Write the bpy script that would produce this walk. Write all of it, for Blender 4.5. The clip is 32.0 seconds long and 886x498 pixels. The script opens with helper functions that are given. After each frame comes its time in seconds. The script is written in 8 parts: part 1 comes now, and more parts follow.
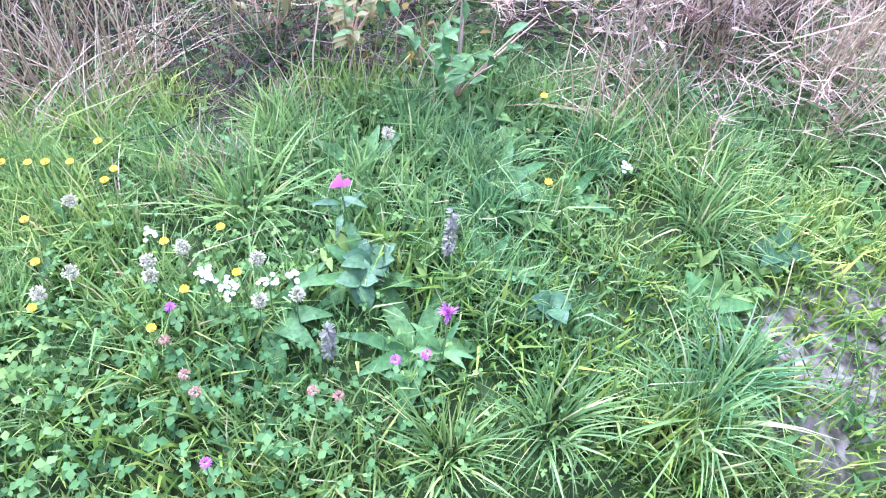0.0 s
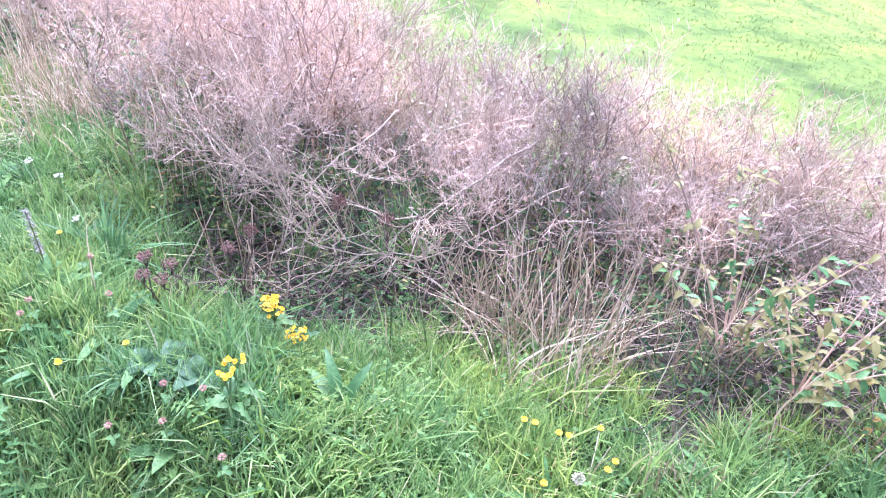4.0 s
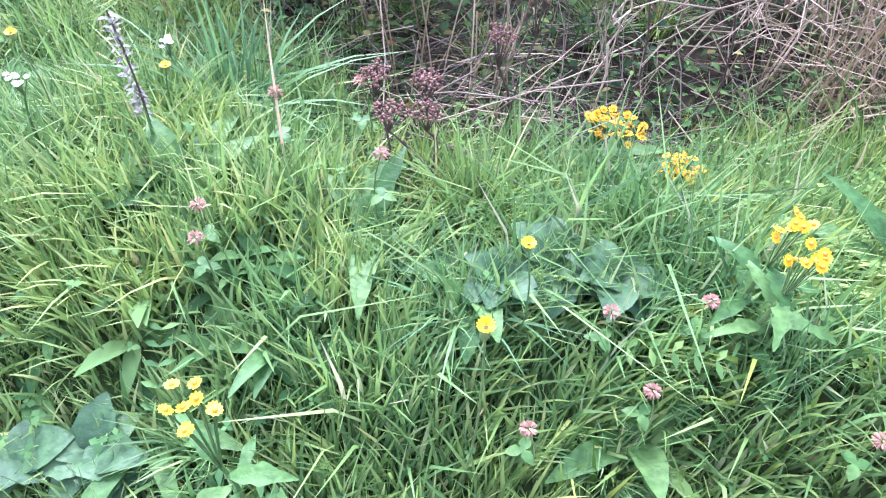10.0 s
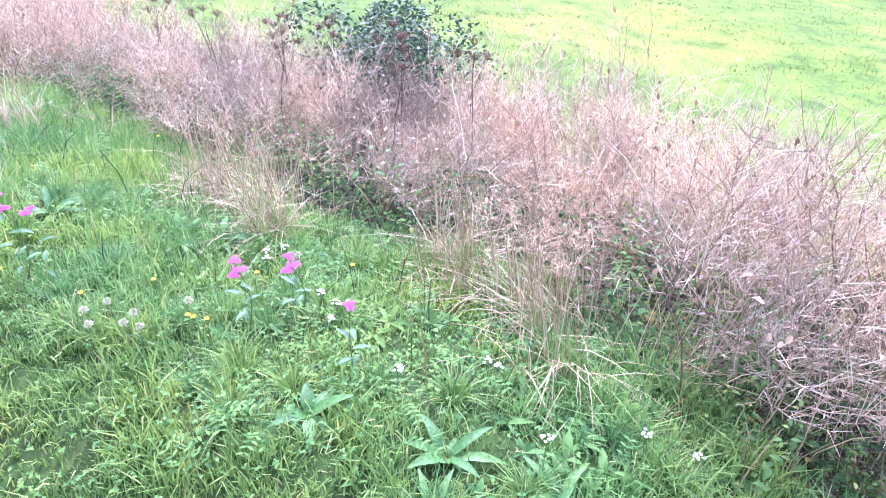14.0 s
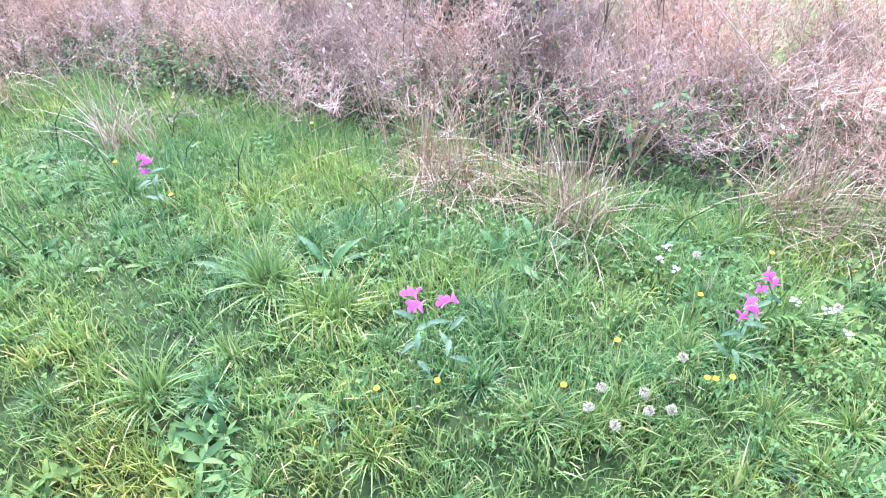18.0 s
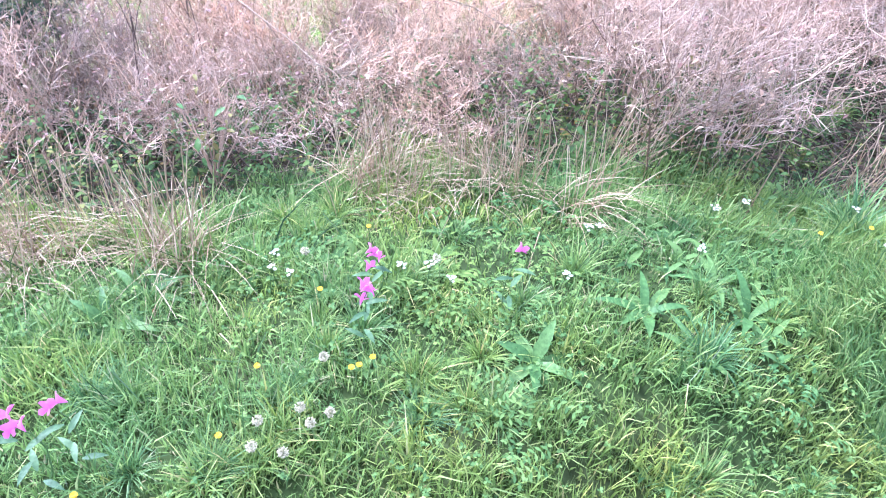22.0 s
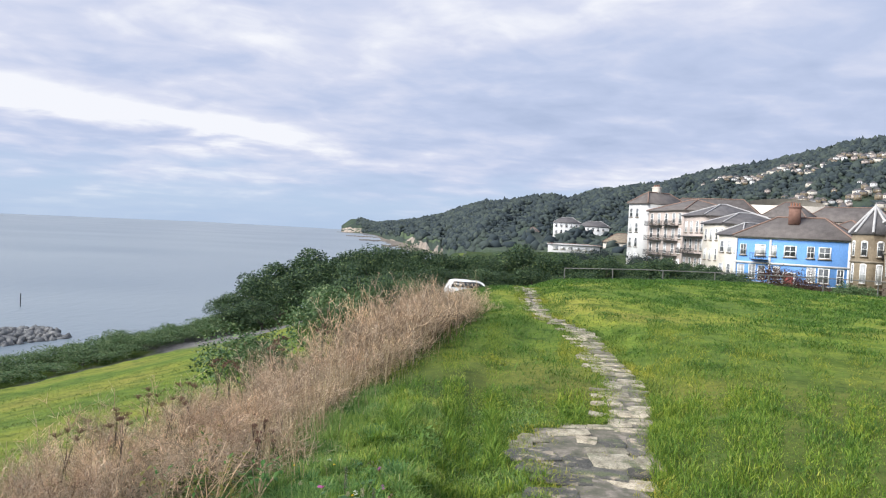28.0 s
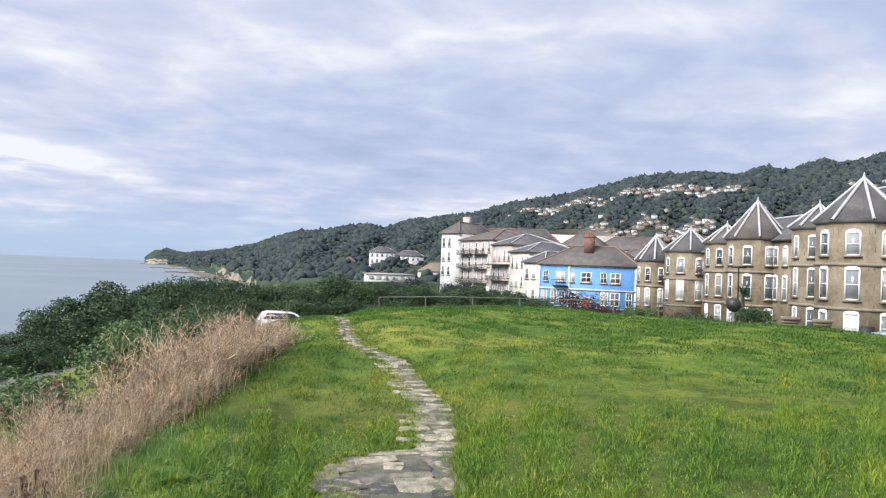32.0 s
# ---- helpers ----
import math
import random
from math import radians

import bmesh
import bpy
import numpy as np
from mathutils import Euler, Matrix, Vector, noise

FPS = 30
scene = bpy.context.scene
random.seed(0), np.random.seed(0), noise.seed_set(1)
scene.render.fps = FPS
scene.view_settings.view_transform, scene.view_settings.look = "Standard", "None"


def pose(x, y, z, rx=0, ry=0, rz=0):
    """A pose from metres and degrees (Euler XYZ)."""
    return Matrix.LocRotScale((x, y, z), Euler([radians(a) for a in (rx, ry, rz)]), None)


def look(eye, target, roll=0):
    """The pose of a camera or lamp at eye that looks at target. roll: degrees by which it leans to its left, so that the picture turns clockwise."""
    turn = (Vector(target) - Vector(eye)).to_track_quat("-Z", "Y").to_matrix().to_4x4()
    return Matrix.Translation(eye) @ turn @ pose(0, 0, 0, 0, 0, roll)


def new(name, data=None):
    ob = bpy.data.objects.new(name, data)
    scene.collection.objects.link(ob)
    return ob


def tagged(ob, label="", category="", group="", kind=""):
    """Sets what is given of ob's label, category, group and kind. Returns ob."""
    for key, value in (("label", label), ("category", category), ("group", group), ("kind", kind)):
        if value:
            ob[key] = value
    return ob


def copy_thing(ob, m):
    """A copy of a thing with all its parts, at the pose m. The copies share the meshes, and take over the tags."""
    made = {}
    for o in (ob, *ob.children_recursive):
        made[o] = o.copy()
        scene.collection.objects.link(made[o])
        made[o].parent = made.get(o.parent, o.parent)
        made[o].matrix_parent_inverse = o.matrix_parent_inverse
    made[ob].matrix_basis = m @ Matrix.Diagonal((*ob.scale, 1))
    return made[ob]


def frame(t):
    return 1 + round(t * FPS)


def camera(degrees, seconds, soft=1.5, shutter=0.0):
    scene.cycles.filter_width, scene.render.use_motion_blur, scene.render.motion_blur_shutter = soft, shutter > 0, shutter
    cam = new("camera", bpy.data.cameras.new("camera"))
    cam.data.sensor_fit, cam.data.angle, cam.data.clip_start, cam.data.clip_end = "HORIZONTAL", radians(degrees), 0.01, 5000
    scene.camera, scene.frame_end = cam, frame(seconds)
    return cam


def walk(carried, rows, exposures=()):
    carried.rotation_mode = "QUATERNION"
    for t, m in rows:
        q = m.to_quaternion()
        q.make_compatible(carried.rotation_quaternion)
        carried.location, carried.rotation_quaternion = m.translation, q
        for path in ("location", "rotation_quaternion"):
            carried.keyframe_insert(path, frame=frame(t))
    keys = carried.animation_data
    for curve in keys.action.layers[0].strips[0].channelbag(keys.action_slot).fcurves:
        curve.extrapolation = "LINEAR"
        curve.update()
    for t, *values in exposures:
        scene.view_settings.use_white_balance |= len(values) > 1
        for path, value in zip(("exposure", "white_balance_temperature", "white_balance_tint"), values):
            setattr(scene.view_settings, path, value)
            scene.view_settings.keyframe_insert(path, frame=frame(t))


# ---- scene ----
cam = camera(62.0, 32.0, soft=1.15)
PATH = [
    (0, (4.23, 0.06, 1.444), (4.407, 1.161, -0.216), 7.8),
    (0.5, (4.227, 0.063, 1.448), (4.393, 1.176, -0.206), 8.0),
    (1, (4.225, 0.06, 1.45), (4.36, 1.197, -0.19), 8.1),
    (1.5, (4.217, 0.061, 1.458), (4.298, 1.23, -0.162), 8.2),
    (2, (4.214, 0.057, 1.467), (4.205, 1.285, -0.111), 7.9),
    (2.5, (4.179, 0.036, 1.518), (4.045, 1.343, 0.011), 7.5),
    (3, (4.011, -0.024, 1.587), (3.766, 1.358, 0.162), 7.5),
    (3.5, (3.834, -0.058, 1.632), (3.462, 1.367, 0.278), 6.7),
    (4, (3.675, -0.035, 1.656), (3.149, 1.396, 0.362), 5.9),
    (4.5, (3.487, 0.021, 1.682), (2.819, 1.424, 0.423), 5.2),
    (6.5, (2.768, -0.067, 1.499), (2.104, 1.431, 0.353), 2.2),
    (7, (2.587, 0.048, 1.454), (2.143, 1.61, 0.287), 3.1),
    (7.5, (2.51, 0.131, 1.366), (2.289, 1.686, 0.128), 3.0),
    (8, (2.559, 0.227, 1.193), (2.477, 1.687, -0.172), 2.3),
    (8.5, (2.572, 0.269, 1.075), (2.541, 1.593, -0.424), 3.6),
    (9, (2.57, 0.293, 0.927), (2.49, 1.57, -0.61), 3.7),
    (9.5, (2.588, 0.292, 0.881), (2.467, 1.553, -0.667), 3.7),
    (10, (2.588, 0.293, 0.886), (2.448, 1.541, -0.671), 3.8),
    (10.5, (2.586, 0.294, 0.894), (2.418, 1.533, -0.667), 4.8),
    (11, (2.572, 0.276, 1.024), (2.347, 1.501, -0.541), 5.1),
    (11.5, (2.502, 0.233, 1.171), (2.197, 1.489, -0.355), 6.7),
    (12, (2.346, 0.116, 1.342), (1.951, 1.408, -0.132), 4.9),
    (12.5, (2.167, 0.021, 1.574), (1.704, 1.415, 0.217), -0.2),
    (13, (2.026, -0.016, 1.647), (1.481, 1.474, 0.429), 0.3),
    (13.5, (1.8, 0.02, 1.651), (1.201, 1.52, 0.471), 1.3),
    (14, (1.629, 0.011, 1.638), (0.999, 1.484, 0.441), 2.1),
    (14.5, (1.341, -0.064, 1.636), (0.694, 1.38, 0.413), 2.3),
    (15, (1.15, -0.1, 1.635), (0.475, 1.316, 0.395), 1.6),
    (15.5, (0.89, -0.092, 1.646), (0.201, 1.309, 0.396), 0.4),
    (17.5, (0.028, 0.047, 1.703), (-0.31, 1.418, 0.287), -2.0),
    (18, (-0.124, 0.148, 1.701), (-0.362, 1.477, 0.226), -2.4),
    (18.5, (-0.239, 0.2, 1.681), (-0.377, 1.476, 0.148), -2.5),
    (19, (-0.223, 0.198, 1.68), (-0.231, 1.439, 0.112), -1.1),
    (19.5, (-0.175, 0.206, 1.685), (-0.025, 1.419, 0.101), 1.1),
    (20, (-0.128, 0.223, 1.679), (0.202, 1.417, 0.108), 4.2),
    (20.5, (-0.093, 0.228, 1.701), (0.375, 1.398, 0.148), 6.4),
    (21, (-0.068, 0.227, 1.698), (0.5, 1.383, 0.168), 7.9),
    (21.5, (-0.059, 0.235, 1.702), (0.589, 1.386, 0.201), 9.0),
    (22, (-0.061, 0.24, 1.71), (0.661, 1.406, 0.254), 9.1),
    (22.5, (-0.087, 0.216, 1.737), (0.753, 1.424, 0.381), 8.8),
    (23, (-0.121, 0.165, 1.763), (0.866, 1.42, 0.559), 7.9),
    (23.5, (-0.122, 0.172, 1.761), (1.057, 1.423, 0.739), 7.4),
    (24, (-0.038, 0.129, 1.789), (1.374, 1.29, 0.977), 6.7),
    (24.5, (0.01, 0.097, 1.817), (1.656, 1.076, 1.238), 6.0),
    (25, (0.032, 0.079, 1.829), (1.832, 0.866, 1.453), 5.0),
    (25.5, (0.085, 0.084, 1.83), (1.966, 0.719, 1.588), 4.0),
    (27.5, (0.047, 0.134, 1.854), (2.035, 0.349, 1.79), 3.1),
    (28, (-0.007, 0.089, 1.875), (1.99, 0.186, 1.827), 3.1),
    (28.5, (-0.039, 0.06, 1.876), (1.96, 0.006, 1.846), 3.0),
    (29, (-0.016, 0.032, 1.866), (1.971, -0.195, 1.858), 2.9),
    (29.5, (-0.027, -0.014, 1.871), (1.933, -0.416, 1.887), 2.7),
    (30, (-0.01, -0.049, 1.873), (1.911, -0.605, 1.915), 2.6),
    (30.5, (-0.01, -0.067, 1.873), (1.877, -0.725, 1.938), 2.3),
    (31, (-0.009, -0.073, 1.872), (1.868, -0.759, 1.951), 2.2),
    (31.5, (-0.006, -0.066, 1.869), (1.893, -0.687, 1.951), 2.2),
    (32, (-0.017, -0.018, 1.858), (1.943, -0.409, 1.915), 2.5),
]
EXPOSURES = [(0, 2.15, 4850, 34), (2.5, 2.2, 4950, 38), (4.5, 2.3, 5050, 38), (7, 2.1, 4900, 36), (8, 2.1, 5100, 37), (9, 2.25, 5200, 35), (11, 2.25, 5150, 34), (12, 2.5, 5100, 36), (13, 2.32, 5000, 34),
             (15.5, 2.25, 5050, 33), (18, 2.15, 5050, 34), (20, 2.18, 5050, 34), (22, 2.2, 5000, 34), (23.3, 2.15, 5400, 28), (24.2, 1.6, 6600, 20), (25.2, 0.95, 7200, 14), (27.5, 0.52, 6300, 9), (28, 0.48, 6250, 9), (32, 0.48, 6200, 9)]
walk(cam, [(t, look(eye, target, roll)) for t, eye, target, roll in PATH], EXPOSURES)

# ---- sky and sun: a thin overcast with a bright band low over the sea ----
SUN_AZ, SUN_EL = radians(115), radians(38)


def build_world():
    w = bpy.data.worlds.new("overcast_sky")
    scene.world = w
    w.use_nodes = True
    nt = w.node_tree
    nt.nodes.clear()
    N, L = nt.nodes.new, nt.links.new

    def math_node(op, a, b=None, clamp=False):
        n = N("ShaderNodeMath")
        n.operation, n.use_clamp = op, clamp
        for i, v in enumerate((a, b)):
            if v is None:
                continue
            if isinstance(v, (int, float)):
                n.inputs[i].default_value = v
            else:
                L(v, n.inputs[i])
        return n.outputs[0]

    tc = N("ShaderNodeTexCoord")
    sep = N("ShaderNodeSeparateXYZ")
    L(tc.outputs["Generated"], sep.inputs[0])
    X, Y, Z = sep.outputs
    zc = math_node("MAXIMUM", Z, 0.0)
    den = math_node("ADD", zc, 0.14)
    comb = N("ShaderNodeCombineXYZ")
    L(math_node("DIVIDE", X, den), comb.inputs[0])
    L(math_node("DIVIDE", Y, den), comb.inputs[1])

    def cloud(scale, rot, stretch, detail, seed):
        mp = N("ShaderNodeMapping")
        mp.inputs["Scale"].default_value = (scale, scale * stretch, 1)
        mp.inputs["Rotation"].default_value = (0, 0, radians(rot))
        mp.inputs["Location"].default_value = (seed, seed * 0.37, 0)
        L(comb.outputs[0], mp.inputs[0])
        n = N("ShaderNodeTexNoise")
        n.inputs["Scale"].default_value, n.inputs["Detail"].default_value = 1.0, detail
        n.inputs["Roughness"].default_value = 0.52
        n.inputs["Distortion"].default_value = 0.35
        L(mp.outputs[0], n.inputs["Vector"])
        return n.outputs["Fac"]

    big = cloud(0.5, 62, 0.75, 4, 3.1)
    fine = cloud(1.9, 80, 0.85, 5, 8.4)
    puff = cloud(4.6, 30, 0.9, 5, 5.2)
    mixed = math_node("ADD", math_node("MULTIPLY", big, 0.42), math_node("ADD", math_node("MULTIPLY", fine, 0.36), math_node("MULTIPLY", puff, 0.22)))
    ramp = N("ShaderNodeValToRGB")
    cr = ramp.color_ramp
    cr.elements[0].position, cr.elements[0].color = 0.36, (0.45, 0.52, 0.70, 1)
    cr.elements[1].position, cr.elements[1].color = 0.62, (0.93, 0.92, 0.95, 1)
    e = cr.elements.new(0.46)
    e.color = (0.55, 0.61, 0.79, 1)
    e = cr.elements.new(0.54)
    e.color = (0.70, 0.72, 0.85, 1)
    # a thin bright gap low over the sea, its edges broken by the cloud noise
    gap_z = math_node("ADD", Z, math_node("ADD", math_node("MULTIPLY", math_node("SUBTRACT", fine, 0.5), 0.07), math_node("MULTIPLY", Y, -0.07)))
    gap = N("ShaderNodeMapRange")
    gap.interpolation_type = "SMOOTHSTEP"
    gap.inputs["From Min"].default_value, gap.inputs["From Max"].default_value = 0.034, 0.0
    L(math_node("ABSOLUTE", math_node("SUBTRACT", gap_z, 0.098)), gap.inputs["Value"])
    side = N("ShaderNodeMapRange")
    side.interpolation_type = "SMOOTHSTEP"
    side.inputs["From Min"].default_value, side.inputs["From Max"].default_value = 0.12, 0.34
    L(Y, side.inputs["Value"])
    mixed = math_node("ADD", mixed, math_node("MULTIPLY", math_node("MULTIPLY", gap.outputs[0], side.outputs[0]), 0.2))
    L(mixed, ramp.inputs[0])
    sky = N("ShaderNodeTexSky")
    sky.sky_type, sky.sun_disc = "NISHITA", False
    sky.sun_elevation, sky.sun_rotation = SUN_EL, radians(90) - SUN_AZ
    sky.air_density, sky.dust_density = 1.0, 1.6
    sk = N("ShaderNodeVectorMath")
    sk.operation = "SCALE"
    sk.inputs["Scale"].default_value = 0.1
    L(sky.outputs[0], sk.inputs[0])
    # clear strip near the horizon, with a soft edge
    low = N("ShaderNodeMapRange")
    low.interpolation_type = "SMOOTHSTEP"
    low.inputs["From Min"].default_value, low.inputs["From Max"].default_value = 0.012, 0.095
    low.inputs["To Min"].default_value, low.inputs["To Max"].default_value = 0.12, 1.0
    zn = math_node("ADD", Z, math_node("MULTIPLY", math_node("SUBTRACT", fine, 0.5), 0.10))
    L(zn, low.inputs["Value"])
    clear = N("ShaderNodeMix")
    clear.data_type = "RGBA"
    clear.inputs["Factor"].default_value = 0.75
    L(sk.outputs[0], clear.inputs["A"])
    clear.inputs["B"].default_value = (0.58, 0.73, 0.97, 1)
    mixc = N("ShaderNodeMix")
    mixc.data_type = "RGBA"
    L(low.outputs[0], mixc.inputs["Factor"])
    L(clear.outputs["Result"], mixc.inputs["A"])
    L(ramp.outputs[0], mixc.inputs["B"])
    bg = N("ShaderNodeBackground")
    bg.inputs["Strength"].default_value = 0.72
    L(mixc.outputs["Result"], bg.inputs["Color"])
    out = N("ShaderNodeOutputWorld")
    L(bg.outputs[0], out.inputs[0])


build_world()
sun_data = bpy.data.lights.new("sun", "SUN")
sun_data.energy, sun_data.angle, sun_data.color = 4.0, radians(36), (1.0, 0.95, 0.88)
sun = new("sun", sun_data)
sun.matrix_world = look((0, 0, 60), (-60 * math.cos(SUN_EL) * math.cos(SUN_AZ), -60 * math.cos(SUN_EL) * math.sin(SUN_AZ), 60 - 60 * math.sin(SUN_EL)))

# ---- materials ----
def mat(name, build):
    m = bpy.data.materials.new(name)
    m.use_nodes = True
    nt = m.node_tree
    build(nt, nt.nodes["Principled BSDF"])
    return m


def node(nt, kind, **vals):
    n = nt.nodes.new(kind)
    for k, v in vals.items():
        n.inputs[k].default_value = v
    return n


def noise_fac(nt, scale, detail=4, coord="Object", rough=0.55):
    tc = nt.nodes.new("ShaderNodeTexCoord")
    n = node(nt, "ShaderNodeTexNoise", Scale=scale, Detail=detail, Roughness=rough)
    nt.links.new(tc.outputs[coord], n.inputs["Vector"])
    return n.outputs["Fac"]


def world_noise(nt, scale, detail=3):
    g = nt.nodes.new("ShaderNodeNewGeometry")
    n = node(nt, "ShaderNodeTexNoise", Scale=scale, Detail=detail)
    nt.links.new(g.outputs["Position"], n.inputs["Vector"])
    return n.outputs["Fac"]


def ramp(nt, fac, stops):
    r = nt.nodes.new("ShaderNodeValToRGB")
    el = r.color_ramp.elements
    while len(el) < len(stops):
        el.new(0.5)
    for e, (p, c) in zip(el, stops):
        e.position, e.color = p, (*c, 1)
    nt.links.new(fac, r.inputs[0])
    return r.outputs[0]


def mix_col(nt, fac, a, b, mode="MIX"):
    m = nt.nodes.new("ShaderNodeMix")
    m.data_type, m.blend_type = "RGBA", mode
    for key, v in (("Factor", fac), ("A", a), ("B", b)):
        if isinstance(v, (int, float)):
            m.inputs[key].default_value = v
        elif isinstance(v, tuple):
            m.inputs[key].default_value = (*v, 1)
        else:
            nt.links.new(v, m.inputs[key])
    return m.outputs["Result"]


def bump(nt, bsdf, fac, strength=0.4, dist=0.02):
    b = node(nt, "ShaderNodeBump", Strength=strength, Distance=dist)
    nt.links.new(fac, b.inputs["Height"])
    nt.links.new(b.outputs[0], bsdf.inputs["Normal"])


def surface(name, stops, scale=3.0, rough=0.85, bump_scale=None, bump_str=0.4, bump_dist=0.01, metal=0.0, vary=0.12, detail=5):
    """A plain rough surface: colour from noise at two scales, with relief."""
    def build(nt, b):
        c = ramp(nt, noise_fac(nt, scale, detail), stops)
        f2 = noise_fac(nt, scale * 9, 3)
        dark = ramp(nt, f2, [(0.3, (1 - 2 * vary,) * 3), (0.7, (1.0, 1.0, 1.0))])
        c = mix_col(nt, 1.0, c, dark, "MULTIPLY")
        nt.links.new(c, b.inputs["Base Color"])
        b.inputs["Roughness"].default_value, b.inputs["Metallic"].default_value = rough, metal
        if bump_scale:
            bump(nt, b, noise_fac(nt, bump_scale, 5), bump_str, bump_dist)
    return mat(name, build)


def foliage(name, stops, patch=None, patch_scale=0.9, trans=0.3, rough=0.55, island=True, spec=0.25, tint=None):
    """Leaves and blades: tone by piece, drifting over the ground in patches; a share of the light passes through."""
    def build(nt, b):
        g = nt.nodes.new("ShaderNodeNewGeometry")
        oi = nt.nodes.new("ShaderNodeObjectInfo")
        c = ramp(nt, g.outputs["Random Per Island"] if island else oi.outputs["Random"], stops)
        if patch:
            f = world_noise(nt, patch_scale, 4)
            lo, hi = patch
            p = ramp(nt, f, [(0.33, lo), (0.5, (1, 1, 1)), (0.67, hi)])
            c = mix_col(nt, 1.0, c, p, "MULTIPLY")
        if tint:
            c = mix_col(nt, 1.0, c, ramp(nt, oi.outputs["Random"], [(0.0, tint[0]), (0.5, (1, 1, 1)), (1.0, tint[1])]), "MULTIPLY")
        if not island:
            c = mix_col(nt, 1.0, c, ramp(nt, world_noise(nt, 90.0, 4), [(0.3, (0.6, 0.66, 0.6)), (0.7, (1.2, 1.15, 1.1))]), "MULTIPLY")
            bump(nt, b, world_noise(nt, 140.0, 3), 0.5, 0.003)
        nt.links.new(c, b.inputs["Base Color"])
        b.inputs["Roughness"].default_value = rough
        b.inputs["Specular IOR Level"].default_value = spec
        t = nt.nodes.new("ShaderNodeBsdfTranslucent")
        nt.links.new(c, t.inputs["Color"])
        mx = nt.nodes.new("ShaderNodeMixShader")
        mx.inputs[0].default_value = trans
        nt.links.new(b.outputs[0], mx.inputs[1])
        nt.links.new(t.outputs[0], mx.inputs[2])
        nt.links.new(mx.outputs[0], nt.nodes["Material Output"].inputs["Surface"])
    return mat(name, build)


M = {}
M["blade"] = foliage("verge_grass_blade", [(0.0, (0.075, 0.155, 0.045)), (0.35, (0.16, 0.285, 0.072)), (0.75, (0.255, 0.395, 0.10)), (0.94, (0.35, 0.45, 0.14)), (1.0, (0.52, 0.46, 0.25))],
                     patch=((0.74, 0.87, 0.98), (1.4, 1.18, 0.85)), patch_scale=1.7)
M["trod_blade"] = foliage("trodden_turf_blade", [(0.0, (0.085, 0.145, 0.04)), (0.35, (0.175, 0.285, 0.065)), (0.75, (0.275, 0.40, 0.09)), (0.95, (0.38, 0.45, 0.13)), (1.0, (0.48, 0.42, 0.18))],
                          patch=((0.72, 0.86, 0.95), (1.32, 1.1, 0.82)), patch_scale=2.3)
M["lush_blade"] = foliage("lush_grass_blade", [(0.0, (0.075, 0.16, 0.045)), (0.4, (0.17, 0.295, 0.075)), (0.8, (0.275, 0.41, 0.105)), (1.0, (0.39, 0.45, 0.16))], patch=((0.8, 0.92, 1.0), (1.2, 1.08, 0.9)), patch_scale=3.0, trans=0.4)
M["lawn_near"] = foliage("long_lawn_blade", [(0.0, (0.055, 0.125, 0.019)), (0.45, (0.135, 0.24, 0.032)), (0.85, (0.25, 0.36, 0.05)), (1.0, (0.37, 0.42, 0.08))], patch=((0.75, 0.85, 0.9), (1.35, 1.14, 0.9)), patch_scale=0.7)
M["lower_blade"] = foliage("lower_lawn_blade", [(0.0, (0.095, 0.15, 0.03)), (0.5, (0.165, 0.215, 0.04)), (1.0, (0.24, 0.265, 0.06))], patch=((0.75, 0.85, 0.9), (1.2, 1.1, 0.95)), patch_scale=0.5)
M["tussock"] = foliage("tussock_blade", [(0.0, (0.08, 0.165, 0.05)), (0.45, (0.155, 0.28, 0.075)), (0.88, (0.25, 0.385, 0.105)), (1.0, (0.46, 0.44, 0.2))], tint=((0.68, 0.86, 1.08), (1.25, 1.12, 0.88)))
M["lawn_blade"] = foliage("lawn_grass_blade", [(0.0, (0.07, 0.128, 0.022)), (0.4, (0.168, 0.245, 0.036)), (0.85, (0.285, 0.355, 0.054)), (1.0, (0.42, 0.41, 0.10))],
                          patch=((0.6, 0.76, 0.85), (1.5, 1.18, 0.95)), patch_scale=0.5)
M["herb"] = foliage("herb_leaf", [(0.0, (0.055, 0.125, 0.035)), (0.5, (0.105, 0.21, 0.055)), (1.0, (0.19, 0.31, 0.085))], patch=((0.7, 0.85, 0.95), (1.25, 1.1, 0.85)), patch_scale=2.0, spec=0.12, rough=0.7)
M["broad"] = foliage("broad_leaf", [(0.0, (0.06, 0.16, 0.04)), (0.5, (0.09, 0.21, 0.055)), (1.0, (0.14, 0.27, 0.075))], island=False)
M["grey_leaf"] = foliage("grey_green_leaf", [(0.0, (0.055, 0.13, 0.055)), (1.0, (0.10, 0.195, 0.08))], island=False, trans=0.2)
M["yellow_leaf"] = foliage("yellowing_leaf", [(0.0, (0.10, 0.16, 0.04)), (0.5, (0.19, 0.19, 0.05)), (1.0, (0.26, 0.18, 0.07))])
M["stem"] = foliage("green_stem", [(0.0, (0.09, 0.19, 0.06)), (1.0, (0.2, 0.27, 0.1))], island=False, trans=0.1)
M["straw"] = foliage("dry_straw", [(0.0, (0.24, 0.17, 0.09)), (0.5, (0.44, 0.34, 0.20)), (1.0, (0.68, 0.57, 0.38))], trans=0.2)
